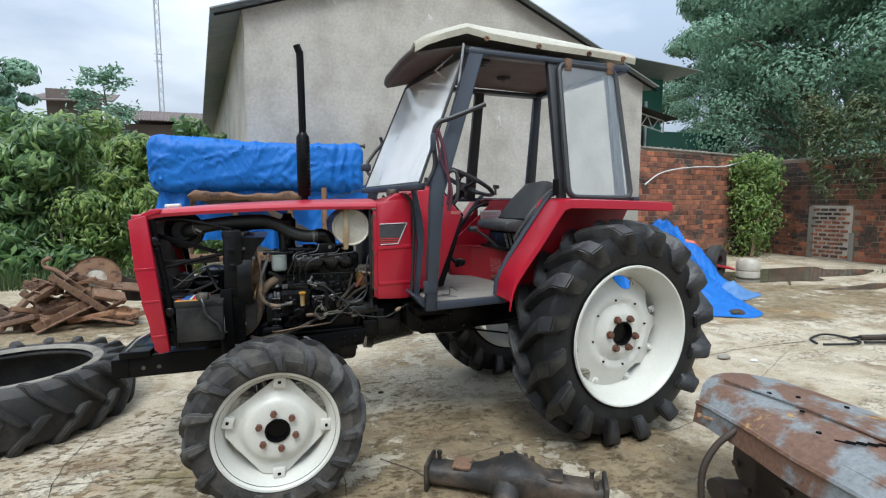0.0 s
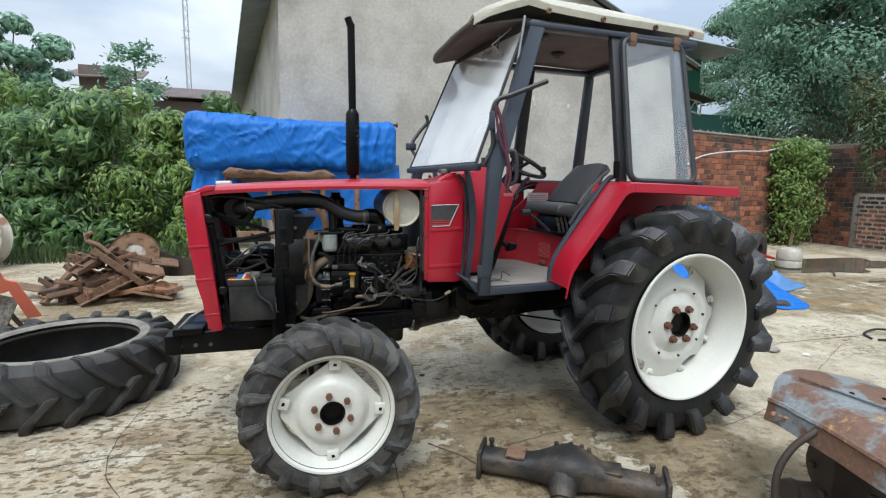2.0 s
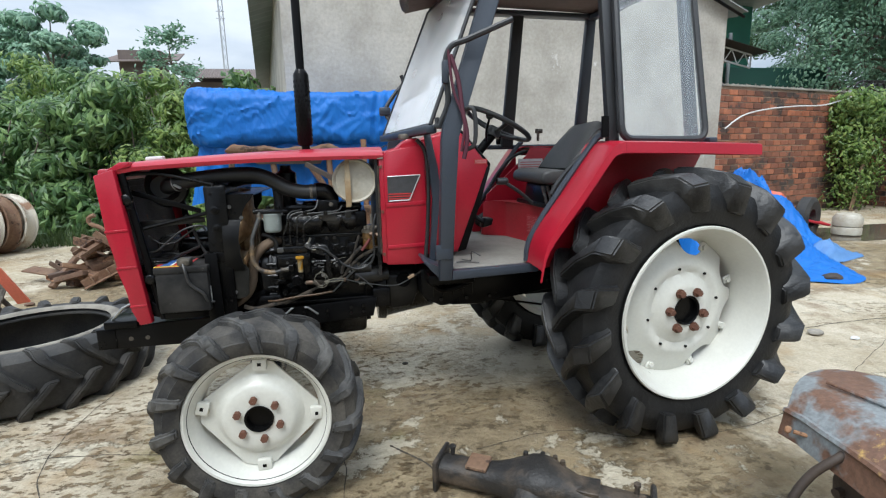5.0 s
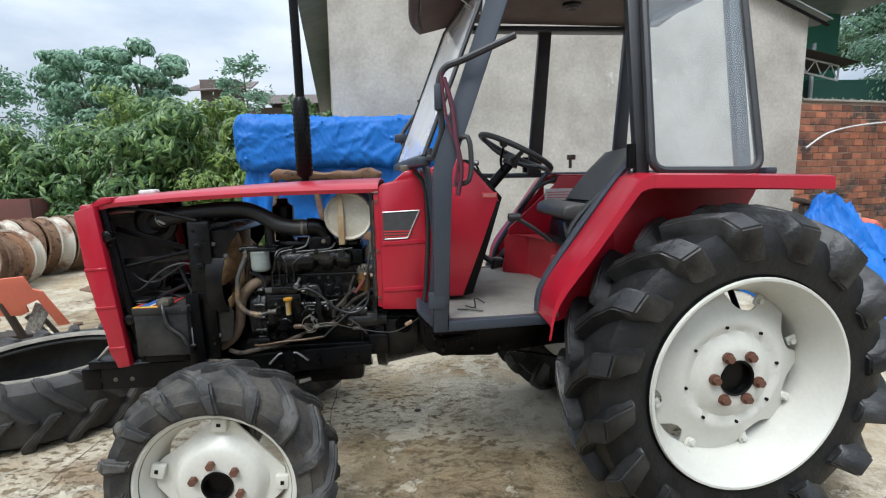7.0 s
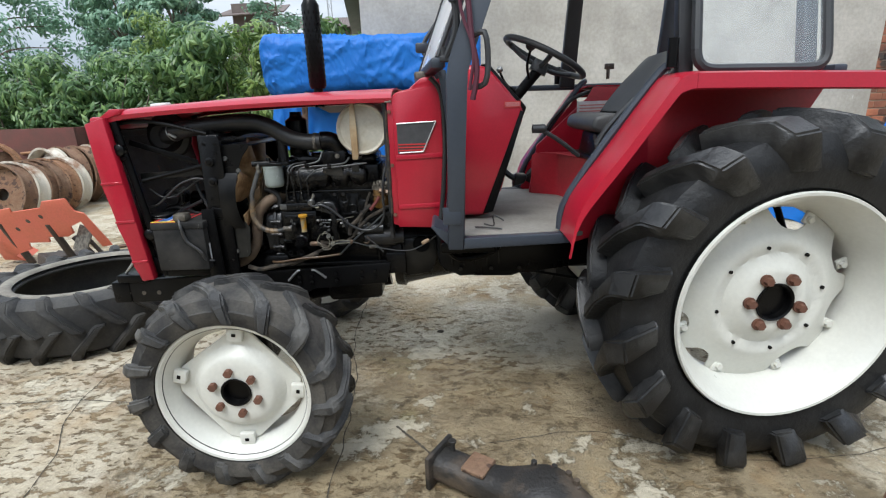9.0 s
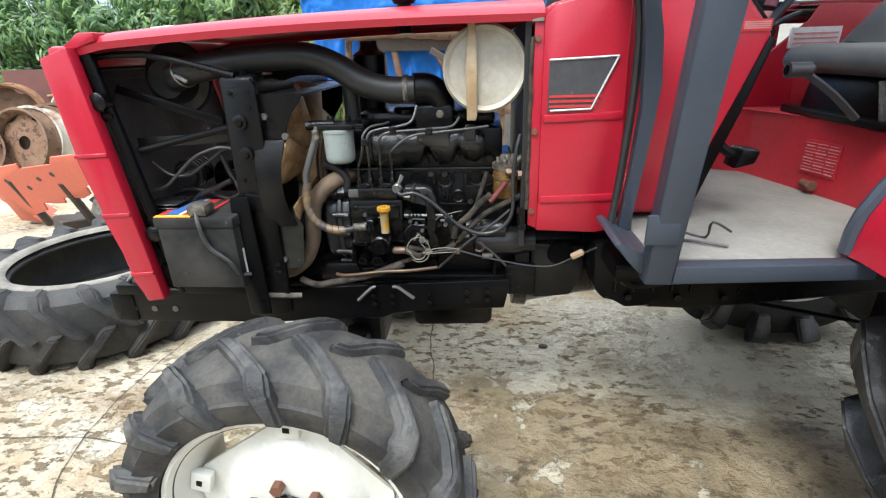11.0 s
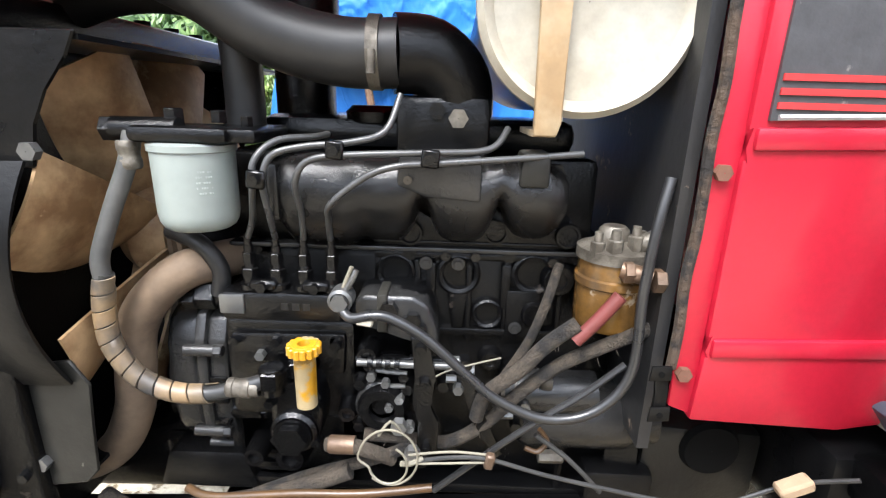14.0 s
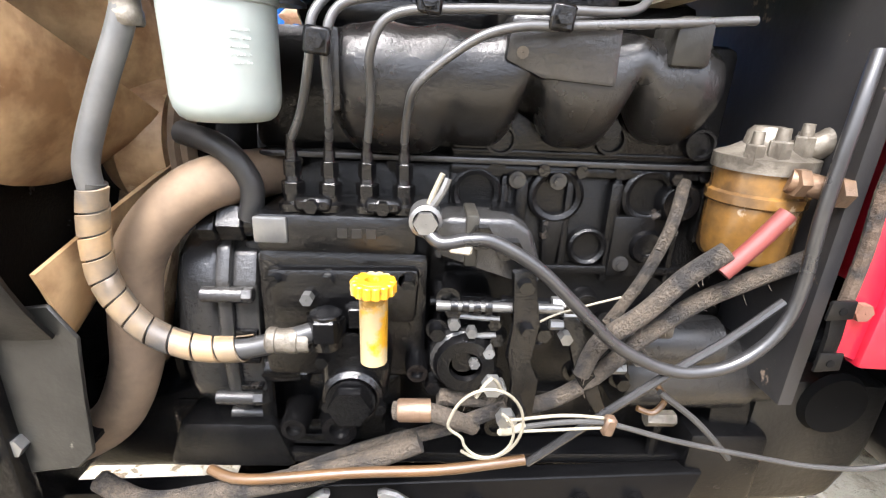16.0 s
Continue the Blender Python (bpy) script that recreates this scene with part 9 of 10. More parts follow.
for x in (0.205, 0.215, 0.225, 0.235):
    part("rod_collar", lathe(B(), [(-0.003, 0.0), (-0.003, 0.0072), (0.003, 0.0072), (0.003, 0.0)], (x, -0.248, 0.862), "x", 12), M_black, tractor)
# block face: casting lines and plates
for x, z in ((0.301, 0.947), (0.390, 0.950), (0.225, 0.948)):
    part("boss_stem", prism(B(), [(x - 0.012, z - 0.018), (x + 0.012, z - 0.018), (x + 0.007, z - 0.070), (x - 0.007, z - 0.070)], -0.185, -0.17, 0.003), M_castblack, blk)
for x in (0.262, 0.352, 0.440):
    part("block_rib", box(B(), x, x + 0.012, -0.186, -0.17, 0.905, 0.962, 0.003), M_castblack, blk)
part("head_joint", box(B(), 0.03, 0.455, -0.190, -0.17, 0.9755, 0.9815, 0.002), M_case, blk)
for x in (0.262, 0.372, 0.300):
    part("oilway_plug", lathe(hexa(B(), (x, -0.190, 0.882 if x > 0.35 else 0.962), 0.0052, 0.008), [(0.004, 0.0), (0.004, 0.008), (0.001, 0.008), (0.001, 0.0)], (x, -0.190, 0.882 if x > 0.35 else 0.962), "y", 12), M_case, blk)
# rounded governor cover with a clamp band
bm = prism(B(), [(0.186, 0.900), (0.186, 0.932), (0.196, 0.940), (0.252, 0.940), (0.268, 0.930), (0.278, 0.905), (0.282, 0.880), (0.262, 0.874), (0.256, 0.892)], -0.240, -0.20, 0.010, 3)
gc = part("governor_cover", bm, M_case, tractor, "rounded black governor cover")
part("clamp_band", box(B(), 0.212, 0.223, -0.2435, -0.20, 0.897, 0.9425, 0.002), M_dustsheet, gc)
for x, z, r in ((0.203, 0.918, 0.0065), (0.245, 0.912, 0.0070), (0.262, 0.904, 0.0055), (0.268, 0.884, 0.0055)):
    part("cover_bolt", hexa(B(), (x, -0.244, z), r, 0.010), M_black, gc)
# linkage hardware and bright nuts below the cover
for p, r, h, ax_ in (((0.312, -0.246, 0.856), 0.0062, 0.020, "x"), ((0.206, -0.250, 0.846), 0.0055, 0.010, "y"), ((0.222, -0.250, 0.838), 0.0050, 0.010, "y"), ((0.238, -0.252, 0.820), 0.0055, 0.012, "y"), ((0.226, -0.252, 0.808), 0.0050, 0.010, "y"), ((0.250, -0.256, 0.786), 0.0060, 0.012, "y"), ((0.304, -0.256, 0.838), 0.0058, 0.012, "y"), ((0.296, -0.252, 0.848), 0.0048, 0.012, "x"), ((0.362, -0.245, 0.800), 0.0060, 0.014, "x"), ((0.382, -0.240, 0.808), 0.0070, 0.012, "y")):
    part("linkage_nut", hexa(B(), p, r, h, ax_), M_worn, gov)
for a, b in (((0.208, 0.830), (0.244, 0.834)), ((0.200, 0.818), (0.240, 0.822)), ((0.206, 0.852), (0.246, 0.850))):
    part("linkage_rod", rod(B(), (a[0], -0.246, a[1]), (b[0], -0.248, b[1]), 0.0028, n=8), M_worn, gov)
bm = lathe(B(), [(0.0, 0.030), (-0.014, 0.030), (-0.018, 0.026), (-0.018, 0.010), (-0.014, 0.008), (-0.014, 0.0)], (0.216, -0.232, 0.806), "y", 30)
part("governor_drum", bm, M_case, gov, "round black governor end cover")
for x0, x1, z0, z1 in ((0.20, 0.44, 0.985, 0.989), (0.205, 0.24, 0.70, 0.75), (0.36, 0.40, 0.868, 0.93), (0.29, 0.35, 0.70, 0.73)):
    part("block_web", box(B(), x0, x1, -0.187, -0.17, z0, z1, 0.0015), M_castblack, blk)
for pts, r, m_ in ((((0.05, -0.235, 0.66), (0.13, -0.24, 0.70), (0.21, -0.25, 0.735), (0.26, -0.25, 0.76)), 0.007, M_braid), (((0.40, -0.25, 0.785), (0.41, -0.252, 0.770), (0.40, -0.254, 0.757), (0.385, -0.252, 0.76)), 0.003, M_copper)):
    part("small_hose", tube(B(), pts, r, n=8, k=5), m_, tractor)


# ---- things lying about the yard ----
def wrinkle(p, amp, scale, seed=0.0):
    v = Vector((p[0] * scale + seed, p[1] * scale - seed, p[2] * scale * 0.6 + seed * 2))
    ridge = 1 - abs(noise.noise(v)) * 2
    return amp * (0.65 * noise.noise(v * 0.55) + 0.6 * (ridge - 0.5) + 0.3 * noise.noise(v * 2.7))


def creases(u, v, seed=0.0):
    """Cloth creases: long narrow folds in a few drifting directions, over a soft sag."""
    h = 0.0
    for k, (ang, f, a) in enumerate(((0.45, 2.0, 1.0), (-0.60, 2.7, 0.8), (0.15, 4.2, 0.45), (-0.95, 4.8, 0.35))):
        bend = 0.25 * noise.noise(Vector((u * 0.9, v * 0.9, seed + 20 + k)))
        c, s_ = math.cos(ang + bend), math.sin(ang + bend)
        q = Vector(((-u * s_ + v * c) * f * 1.5, (u * c + v * s_) * f * 0.22, seed + 3.1 * k))
        n_ = noise.noise(q)
        where = max(0.0, 0.5 + 1.6 * noise.noise(Vector((u * 0.8, v * 0.8, seed + 40 + k))))
        h += a * where * (max(0.0, 1 - abs(n_) * 5.5) ** 1.6 - 0.2)
    return 0.75 * h + 0.45 * noise.noise(Vector((u * 1.3, v * 1.3, seed)))


def lying_tyre():
    c = (-1.60, 0.652, 0.18)
    t = thing("loose_farm_tyre", (c[0], c[1], 0), "old bare tractor tyre lying flat on the concrete", "tyre")
    bm = B()
    tyre_body(bm, c, 0.605, 0.405, 0.175, "z", 84)
    part("carcass", bm, M_rubberold, t)
    bars = lug_parts(c, 0.605, 0.175, 19, 0.26, 0.044, 0.056, "z", 0.1, 0.075, M_rubberold, t)
    bm = lathe(B(), [(0.158, 0.412), (0.172, 0.425), (0.178, 0.445), (0.174, 0.468), (0.166, 0.475), (0.150, 0.44)], c, "z", 84, closed=True)
    part("bead", bm, mat("pale_dusty_bead", (0.24, 0.22, 0.18), (0.13, 0.115, 0.095), rough=0.9, big=9, bump=0.2, amount=0.9), t, "pale dusty bead round the hole")


moved(lying_tyre, (-1.60, 0.65, 0), (-1.60, 0.72, 0))


def axle_casing():
    """Cast rear axle casing dropped on the concrete: two arms with flanges, a swollen middle and a stub."""
    a, b = Vector((0.675, -0.815, 0.085)), Vector((1.385, -1.265, 0.085))
    d = (b - a).normalized()
    side = Vector((d.y, -d.x, 0))
    if side.y > 0:
        side = -side
    th = thing("axle_casing", ((a.x + b.x) / 2, (a.y + b.y) / 2, 0), "oily black cast axle casing lying on the concrete", "axle casing")
    bm = B()
    rows = []
    ln = (b - a).length
    for i in range(25):
        u = i / 24
        w = 0.055 + 0.055 * math.exp(-((u - 0.5) / 0.14) ** 2) + 0.012 * abs(u - 0.5)
        h = 0.062 + 0.040 * math.exp(-((u - 0.5) / 0.16) ** 2)
        c = a + d * ln * u + Vector((0, 0, h - 0.062))
        row = []
        for j in range(20):
            t = 2 * math.pi * j / 20
            cx, cz = math.cos(t), math.sin(t)
            k = (abs(cx) ** 3.2 + abs(cz) ** 3.2) ** (-1 / 3.2)
            row.append(c + side * cx * k * w + Vector((0, 0, cz * k * h)))
        rows.append(row + row[:1])
    panel_with_folds(bm, rows)
    bmesh.ops.remove_doubles(bm, verts=bm.verts, dist=0.0005)
    body = part("casing", bm, M_casing, th)
    for p in (a, b):
        bm = B()
        m = Matrix.Translation(p + Vector((0, 0, 0.002))) @ d.to_track_quat("Z", "Y").to_matrix().to_4x4()
        slab(bm, m, 0.17, 0.17, 0.022, 0.012, 2)
        part("flange", bm, M_casing, th, "square bolted end flange")
    bm = B()
    mid = a + d * ln * 0.47
    rod(bm, mid + side * 0.05 + Vector((0, 0, 0.02)), mid + side * 0.17 + Vector((0, 0, -0.035)), 0.075, 0.05, n=20)
    rod(bm, mid + side * 0.16 + Vector((0, 0, -0.035)), mid + side * 0.225 + Vector((0, 0, -0.045)), 0.036, 0.034, n=18)
    part("pinion_neck", bm, M_casing, th)
    for u, m_ in ((0.2, M_rust), (0.72, M_casing)):
        bm = slab(B(), Matrix.Translation(a + d * ln * u + Vector((0, 0, 0.07))) @ Matrix.Rotation(math.atan2(d.y, d.x), 4, "Z"), 0.09, 0.10, 0.02, 0.004)
        part("mounting_pad", bm, m_, th, "worn machined pad")
    for u, o in ((0.05, 0.03), (0.93, 0.03), (0.42, 0.06), (0.5, 0.075), (0.56, 0.07), (0.6, 0.05), (0.95, -0.04)):
        bm = B()
        p = a + d * ln * u - side * o
        rod(bm, p + Vector((0, 0, 0.05)), p + Vector((0, 0, 0.135 if 0.3 < u < 0.7 else 0.115)), 0.010, n=10)
        hexa(bm, p + Vector((0, 0, 0.105)), 0.015, 0.014, "z")
        part("stud", bm, M_casing, th)


moved(axle_casing, (1.03, -1.04, 0), (1.04, -1.01, 0), 0.97, 0.80)


def old_hood():
    """Rusty sheet-steel hood laid over a dark lump of running gear."""
    th = thing("old_hood", (1.95, -1.9, 0), "rusty blue-grey sheet-steel hood lying on dark scrap", "hood")
    bm = B()
    rows = []
    for i in range(15):
        u = i / 14
        y = -1.36 - u * 1.15
        row = []
        for j in range(9):
            v = j / 8
            xl, xr = 1.775 - 0.20 * u, 2.26 + 0.02 * u
            x = xl + (xr - xl) * v
            z = 0.545 + 0.05 * math.sin(v * math.pi) ** 0.6 + 0.012 * noise.noise(Vector((x * 4, y * 4, 0))) - (0.03 if j == 0 else 0)
            if i == 0:
                z -= 0.012
            yy = y + 0.10 * math.sin(v * math.pi) * (1 - u)
            row.append((x, yy, z))
        rows.append(row)
    panel_with_folds(bm, rows, 0.006)
    sh = part("sheet", bm, M_plate, th)
    bm = B()
    tube(bm, [(r[0][0] - 0.004, r[0][1], r[0][2] - 0.004) for r in rows], 0.012, n=6, k=1)
    part("rolled_edge", bm, M_plate, th)
    for k in range(7):
        part("louvre", slab(B(), pose(1.80 + 0.028 * k, -1.93 - 0.016 * k, 0.594, 0, 0, -52), 0.055, 0.006, 0.004), M_slot, sh)
    for x, y in ((1.95, -1.55), (2.02, -1.62), (1.78, -1.86), (2.1, -1.75), (1.9, -1.72)):
        part("drilled_hole", lathe(B(), [(-0.002, 0), (-0.002, 0.009), (0.002, 0.009), (0.002, 0)], (x, y, 0.598), "z", 10), M_slot, sh)
    for o in (0.05, 0.085, 0.12):
        bm = tube(B(), [(r[0][0] + o, r[0][1] - 0.01, r[0][2] + 0.030 + 0.10 * o) for r in rows[1:]], 0.0045, n=6, k=1)
        part("pressed_ridge", bm, M_plate, sh)
    bm = panel_with_folds(B(), [[(r[0][0] - 0.002 - 0.006 * k, r[0][1], r[0][2] - 0.030 * k) for k in range(4)] for r in rows], 0.004)
    part("turned_down_flange", bm, M_plate, sh, "bent rusty side flange")
    # a welded ridge and a torn strip along the sheet
    bm = tube(B(), [(1.90, -1.38, 0.598), (1.93, -1.70, 0.601), (1.92, -2.05, 0.600), (1.88, -2.45, 0.590)], 0.006, n=6, k=5)
    part("weld_ridge", bm, M_plate, sh)
    gear = thing("running_gear", (1.95, -1.75, 0), "dark oily axle hub and gear lump under the old hood", "machine part")
    bm = B()
    lathe(bm, [(-0.10, 0.0), (-0.10, 0.10), (-0.06, 0.17), (0.05, 0.19), (0.10, 0.12), (0.10, 0.0)], (1.95, -1.62, 0.28), "x", 28)
    box(bm, 1.85, 2.2, -2.3, -1.55, 0.05, 0.47, 0.04)
    box(bm, 1.86, 1.98, -1.66, -1.52, 0.40, 0.535, 0.02)
    part("hub_body", bm, M_rustdark, gear)
    bm = B()
    tube(bm, [(1.80, -1.47, 0.14), (1.92, -1.54, 0.15)], 0.045, n=16, k=1)
    lathe(bm, [(-0.02, 0.0), (-0.02, 0.05), (0.02, 0.05), (0.02, 0)], (1.80, -1.47, 0.14), "x", 16)
    part("shaft_stub", bm, M_rustdark, gear)
    bm = B()
    tube(bm, [(1.82, -1.56, 0.50), (1.73, -1.59, 0.49), (1.66, -1.56, 0.41), (1.61, -1.55, 0.30), (1.61, -1.56, 0.15), (1.64, -1.58, 0.012)], 0.013, n=10, k=6)
    part("bent_pipe", bm, M_rustdark, gear, "dark bent pipe")
    bm = B()
    tube(bm, [(1.84, -1.56, 0.46), (1.76, -1.48, 0.47), (1.72, -1.44, 0.475)], 0.007, n=8, k=3)
    slab(bm, pose(1.71, -1.43, 0.478, 10, 25, 40), 0.05, 0.018, 0.022, 0.005)
    part("spindle", bm, M_rust, gear)
    for k in range(6):
        a = k * 1.05
        part("hub_bolt", hexa(B(), (1.845, -1.62 + 0.11 * math.cos(a), 0.28 + 0.11 * math.sin(a)), 0.016, 0.03, "x"), M_rustdark, gear)


moved(old_hood, (1.95, -1.60, 0), (1.955, -1.575, 0), 1.0, 0.967)


def tarp_machine():
    """Machine under a blue tarpaulin behind the tractor: a wrapped drum, a hanging skirt, a rusty beam and frame."""
    th = thing("covered_machine", (-0.2, 3.95, 0), "farm machine wrapped in a bright blue tarpaulin", "machine")
    bm = B()
    rows = []
    NU, NV = 260, 88
    for i in range(NU):
        u = i / (NU - 1)
        x = -1.455 + 2.53 * u
        end = 1 - 0.20 * (1 - min(1, min(u, 1 - u) / 0.04)) ** 2
        row = []
        for j in range(NV):
            t = 2 * math.pi * j / NV
            cy, cz = math.cos(t), math.sin(t)
            k = (abs(cy) ** 4.5 + abs(cz) ** 4.5) ** (-1 / 4.5)
            y = 3.92 + 0.38 * cy * k * end
            sag = -0.055 * math.sin(u * math.pi) * max(0, cz) - 0.02 * max(0, -cz) * math.sin(u * 9)
            z = 1.675 + (0.325 + 0.02 * (1 - u)) * cz * k * end + sag
            w = 0.040 * creases(x, z + y * 0.8, 4.0) * (0.7 + 0.4 * u)
            w += 0.020 * creases(x * 2.4, (z + y * 0.8) * 2.4, 8.0)
            drape = max(0.0, 1 - abs(u - 0.90) / 0.13)
            w += 0.012 * drape * math.sin(x * 48 + 3 * math.sin(z * 5)) * (1.2 - (z - 1.35))
            row.append((x, y + w * cy * 1.4, z + w * cz * 0.9))
        rows.append(row + row[:1])
    panel_with_folds(bm, rows)
    bmesh.ops.remove_doubles(bm, verts=bm.verts, dist=0.0008)
    for x in (-1.455, -1.455 + 2.53):
        ring = [v for v in bm.verts if abs(v.co.x - x) < 1e-4]
        c = bm.verts.new((x, 3.92, 1.675))
        for e in list({e for v in ring for e in v.link_edges if e.other_vert(v) in ring}):
            bm.faces.new((e.verts[0], e.verts[1], c))
    part("tarpaulin", bm, M_tarp, th, "bright blue creased tarpaulin", sharp=80)
    bm = B()
    rows = []
    for i in range(220):
        u = i / 219
        row = []
        for j in range(22):
            v = j / 21
            z = 1.44 - v * (0.78 - 0.1 * math.sin(u * 7))
            x = -1.37 - 0.24 * (1.3 - z) * (1 - u) ** 3 + (2.50 + 0.04 * v) * u
            fold = 0.040 * math.sin(x * 19 + 1.8 * math.sin(x * 5.3) + v * 1.2) * (0.25 + v) + 0.022 * creases(x * 1.5, z * 0.7, 9.0)
            row.append((x, 3.70 - 0.04 * v + fold, z))
        rows.append(row)
    panel_with_folds(bm, rows)
    part("tarp_skirt", bm, M_tarp, th, "hanging blue tarpaulin skirt", sharp=80)
    bm = B()
    tube(bm, [(1.1 - 0.02 * i, 3.52 + 0.012 * math.sin(i * 1.7), 1.40 - 0.006 * i + 0.006 * math.sin(i)) for i in range(26)], 0.006, n=6, k=2)
    part("rope", bm, M_cable, th, "thin dark rope tied round the tarpaulin")
    bm = B()
    rod(bm, (0.9, 3.95, 1.985), (1.14, 3.95, 1.985), 0.018, n=10)
    lathe(bm, [(0, 0.0), (0, 0.032), (0.015, 0.032), (0.015, 0)], (1.14, 3.95, 1.985), "x", 12)
    part("pole_end", bm, M_rustdark, th)
    bm = B()
    rows = []
    for i in range(60):
        u = i / 59
        x = -1.03 + 1.30 * u
        e = min(1, u / 0.06) * min(1, (1 - u) / 0.10)
        top = 1.335 + 0.018 * math.sin(u * 7 + 1) + 0.010 * math.sin(u * 23) + 0.008 * noise.noise(Vector((x * 14, 0, 0))) - 0.05 * (1 - e)
        low = 1.225 + 0.02 * math.sin(u * 5) + 0.012 * noise.noise(Vector((x * 9, 3, 0))) + 0.04 * (1 - e)
        rows.append([(x, 3.62, top - 0.01), (x, 3.52, top), (x, 3.455, top - 0.004), (x, 3.435, (top * 2 + low) / 3), (x, 3.45, (top + low * 2) / 3 - 0.004), (x, 3.49, low)])
    panel_with_folds(bm, rows, 0.008)
    part("rusty_beam", bm, M_rust, th, "torn rusty steel beam", sharp=60)
    bm = prism(B(), [(-0.92, 1.25), (-0.5, 1.26), (0.10, 1.25), (0.02, 1.12), (-0.70, 1.13)], 3.52, 3.55, 0.004)
    part("beam_web", bm, M_rustdark, th)
    for x0, z0, x1, z1 in ((-0.98, 1.30, -1.10, 0.0), (0.12, 1.28, 0.16, 0.0), (-0.55, 1.26, -0.35, 0.0), (0.55, 1.40, 0.55, 0.0), (-0.2, 1.25, 0.25, 0.55)):
        bm = tube(B(), [(x0, 3.56, z0), (x1, 3.58, z1)], 0.035, n=8, k=1)
        part("frame_leg", bm, M_rust, th, "rusty steel tube")
    bm = box(B(), -1.1, 0.65, 3.5, 3.58, 0.50, 0.60, 0.008)
    part("frame_rail", bm, M_rust, th, "rusty steel rail")
    for bm in (box(B(), -0.5, 0.5, 3.4, 3.5, 0.02, 0.14, 0.01), slab(B(), pose(0.25, 3.35, 0.9, 0, 30, 0), 0.9, 0.09, 0.06, 0.006)):
        part("plank", bm, M_rustdark, th, "dark weathered plank")


moved(tarp_machine, (-0.2, 3.6, 0), (-0.21, 4.34, 0), 1.12, 1.135)


def scrap_pile():
    rng = random.Random(3)
    bits = [((-2.33, 3.02, 0.42), (0.34, 0.10, 0.09), (4, 14, -18), "channel"), ((-1.95, 2.85, 0.36), (0.62, 0.11, 0.07), (10, 42, 6), "channel"), ((-2.08, 2.72, 0.16), (0.50, 0.08, 0.08), (0, -24, 24), "angle"),
            ((-2.72, 3.15, 0.06), (0.78, 0.16, 0.018), (6, 9, -14), "plate"), ((-2.02, 3.02, 0.10), (0.70, 0.09, 0.05), (0, 4, 3), "channel"), ((-1.74, 2.95, 0.30), (0.30, 0.16, 0.05), (30, 20, 30), "plate"),
            ((-2.20, 2.95, 0.22), (0.30, 0.20, 0.08), (12, -8, 40), "block"), ((-2.28, 2.80, 0.12), (0.26, 0.14, 0.10), (0, 12, -30), "block"), ((-1.85, 2.78, 0.12), (0.46, 0.05, 0.05), (0, -12, -16), "bar"),
            ((-1.62, 2.95, 0.10), (0.30, 0.22, 0.06), (12, 10, 12), "block"), ((-2.05, 3.1, 0.30), (0.45, 0.06, 0.06), (0, 58, -10), "bar"), ((-1.70, 3.2, 0.36), (0.40, 0.16, 0.02), (25, 12, 20), "plate"),
            ((-2.40, 2.90, 0.05), (0.30, 0.12, 0.08), (0, 4, 60), "block"), ((-1.95, 3.12, 0.45), (0.42, 0.05, 0.06), (0, 20, 0), "bar"), ((-2.15, 3.1, 0.12), (0.6, 0.3, 0.14), (0, 0, 10), "block")]
    for k in range(26):
        kind = ("channel", "bar", "plate", "angle", "block", "bar")[k % 6]
        x, y = -2.12 + rng.gauss(0, 0.27), 2.95 + rng.gauss(0, 0.16)
        far_ = abs(x + 2.12) / 0.6
        long_ = rng.uniform(0.22, 0.52) if kind != "block" else rng.uniform(0.10, 0.2)
        bits.append(((x, y, max(0.05, 0.48 * (1 - far_) * rng.uniform(0.5, 1.1))), (long_, rng.uniform(0.05, 0.12), rng.uniform(0.018, 0.06)), (rng.uniform(-30, 30), rng.uniform(-45, 45), rng.uniform(-80, 80)), kind))
    words = {"channel": "rusty steel channel lying in the scrap heap", "angle": "rusty angle iron lying in the scrap heap", "plate": "flat rusty plate in the scrap heap", "block": "rusty casting in the scrap heap", "bar": "rusty bar leaning in the scrap heap"}
    for (p, s, r, kind) in bits:
        bm = B()
        m = pose(*p, *r)
        if kind in ("channel", "angle"):
            slab(bm, m @ Matrix.Translation((0, 0, -s[2] / 2)), s[0], s[1], 0.01, 0.002)
            slab(bm, m @ Matrix.Translation((0, s[1] / 2, 0)), s[0], 0.01, s[2], 0.002)
            if kind == "channel":
                slab(bm, m @ Matrix.Translation((0, -s[1] / 2, 0)), s[0], 0.01, s[2], 0.002)
            for k in range(3):
                slab(bm, m @ Matrix.Translation((s[0] * (-0.3 + 0.3 * k), 0, 0)), 0.012, s[1], s[2] * 0.9)
        else:
            slab(bm, m, *s, 0.012 if kind == "block" else 0.004, 2)
            if kind == "block":
                lathe(bm, [(-s[2] * .7, 0), (-s[2] * .7, s[1] * .35), (s[2] * .7, s[1] * .35), (s[2] * .7, 0)], p, "y", 14)
        low = min(v.co.z for v in bm.verts)
        if low < 0.002:
            bmesh.ops.translate(bm, verts=bm.verts, vec=(0, 0, 0.002 - low))
        solo("scrap_" + kind, bm, M_rust, words[kind], "scrap metal", group="rusty scrap heap")
    bm = lathe(B(), [(-0.02, 0.10), (-0.02, 0.22), (-0.035, 0.235), (0.015, 0.235), (0.02, 0.22), (0.005, 0.10)], (0, 0, 0), "y", 40, closed=True)
    bmesh.ops.transform(bm, matrix=pose(-1.93, 3.22, 0.46, -12, 0, 12), verts=bm.verts)
    ring = solo("scrap_disc", bm, M_rust, "big rusty clutch disc standing in the scrap heap", "scrap metal", group="rusty scrap heap")
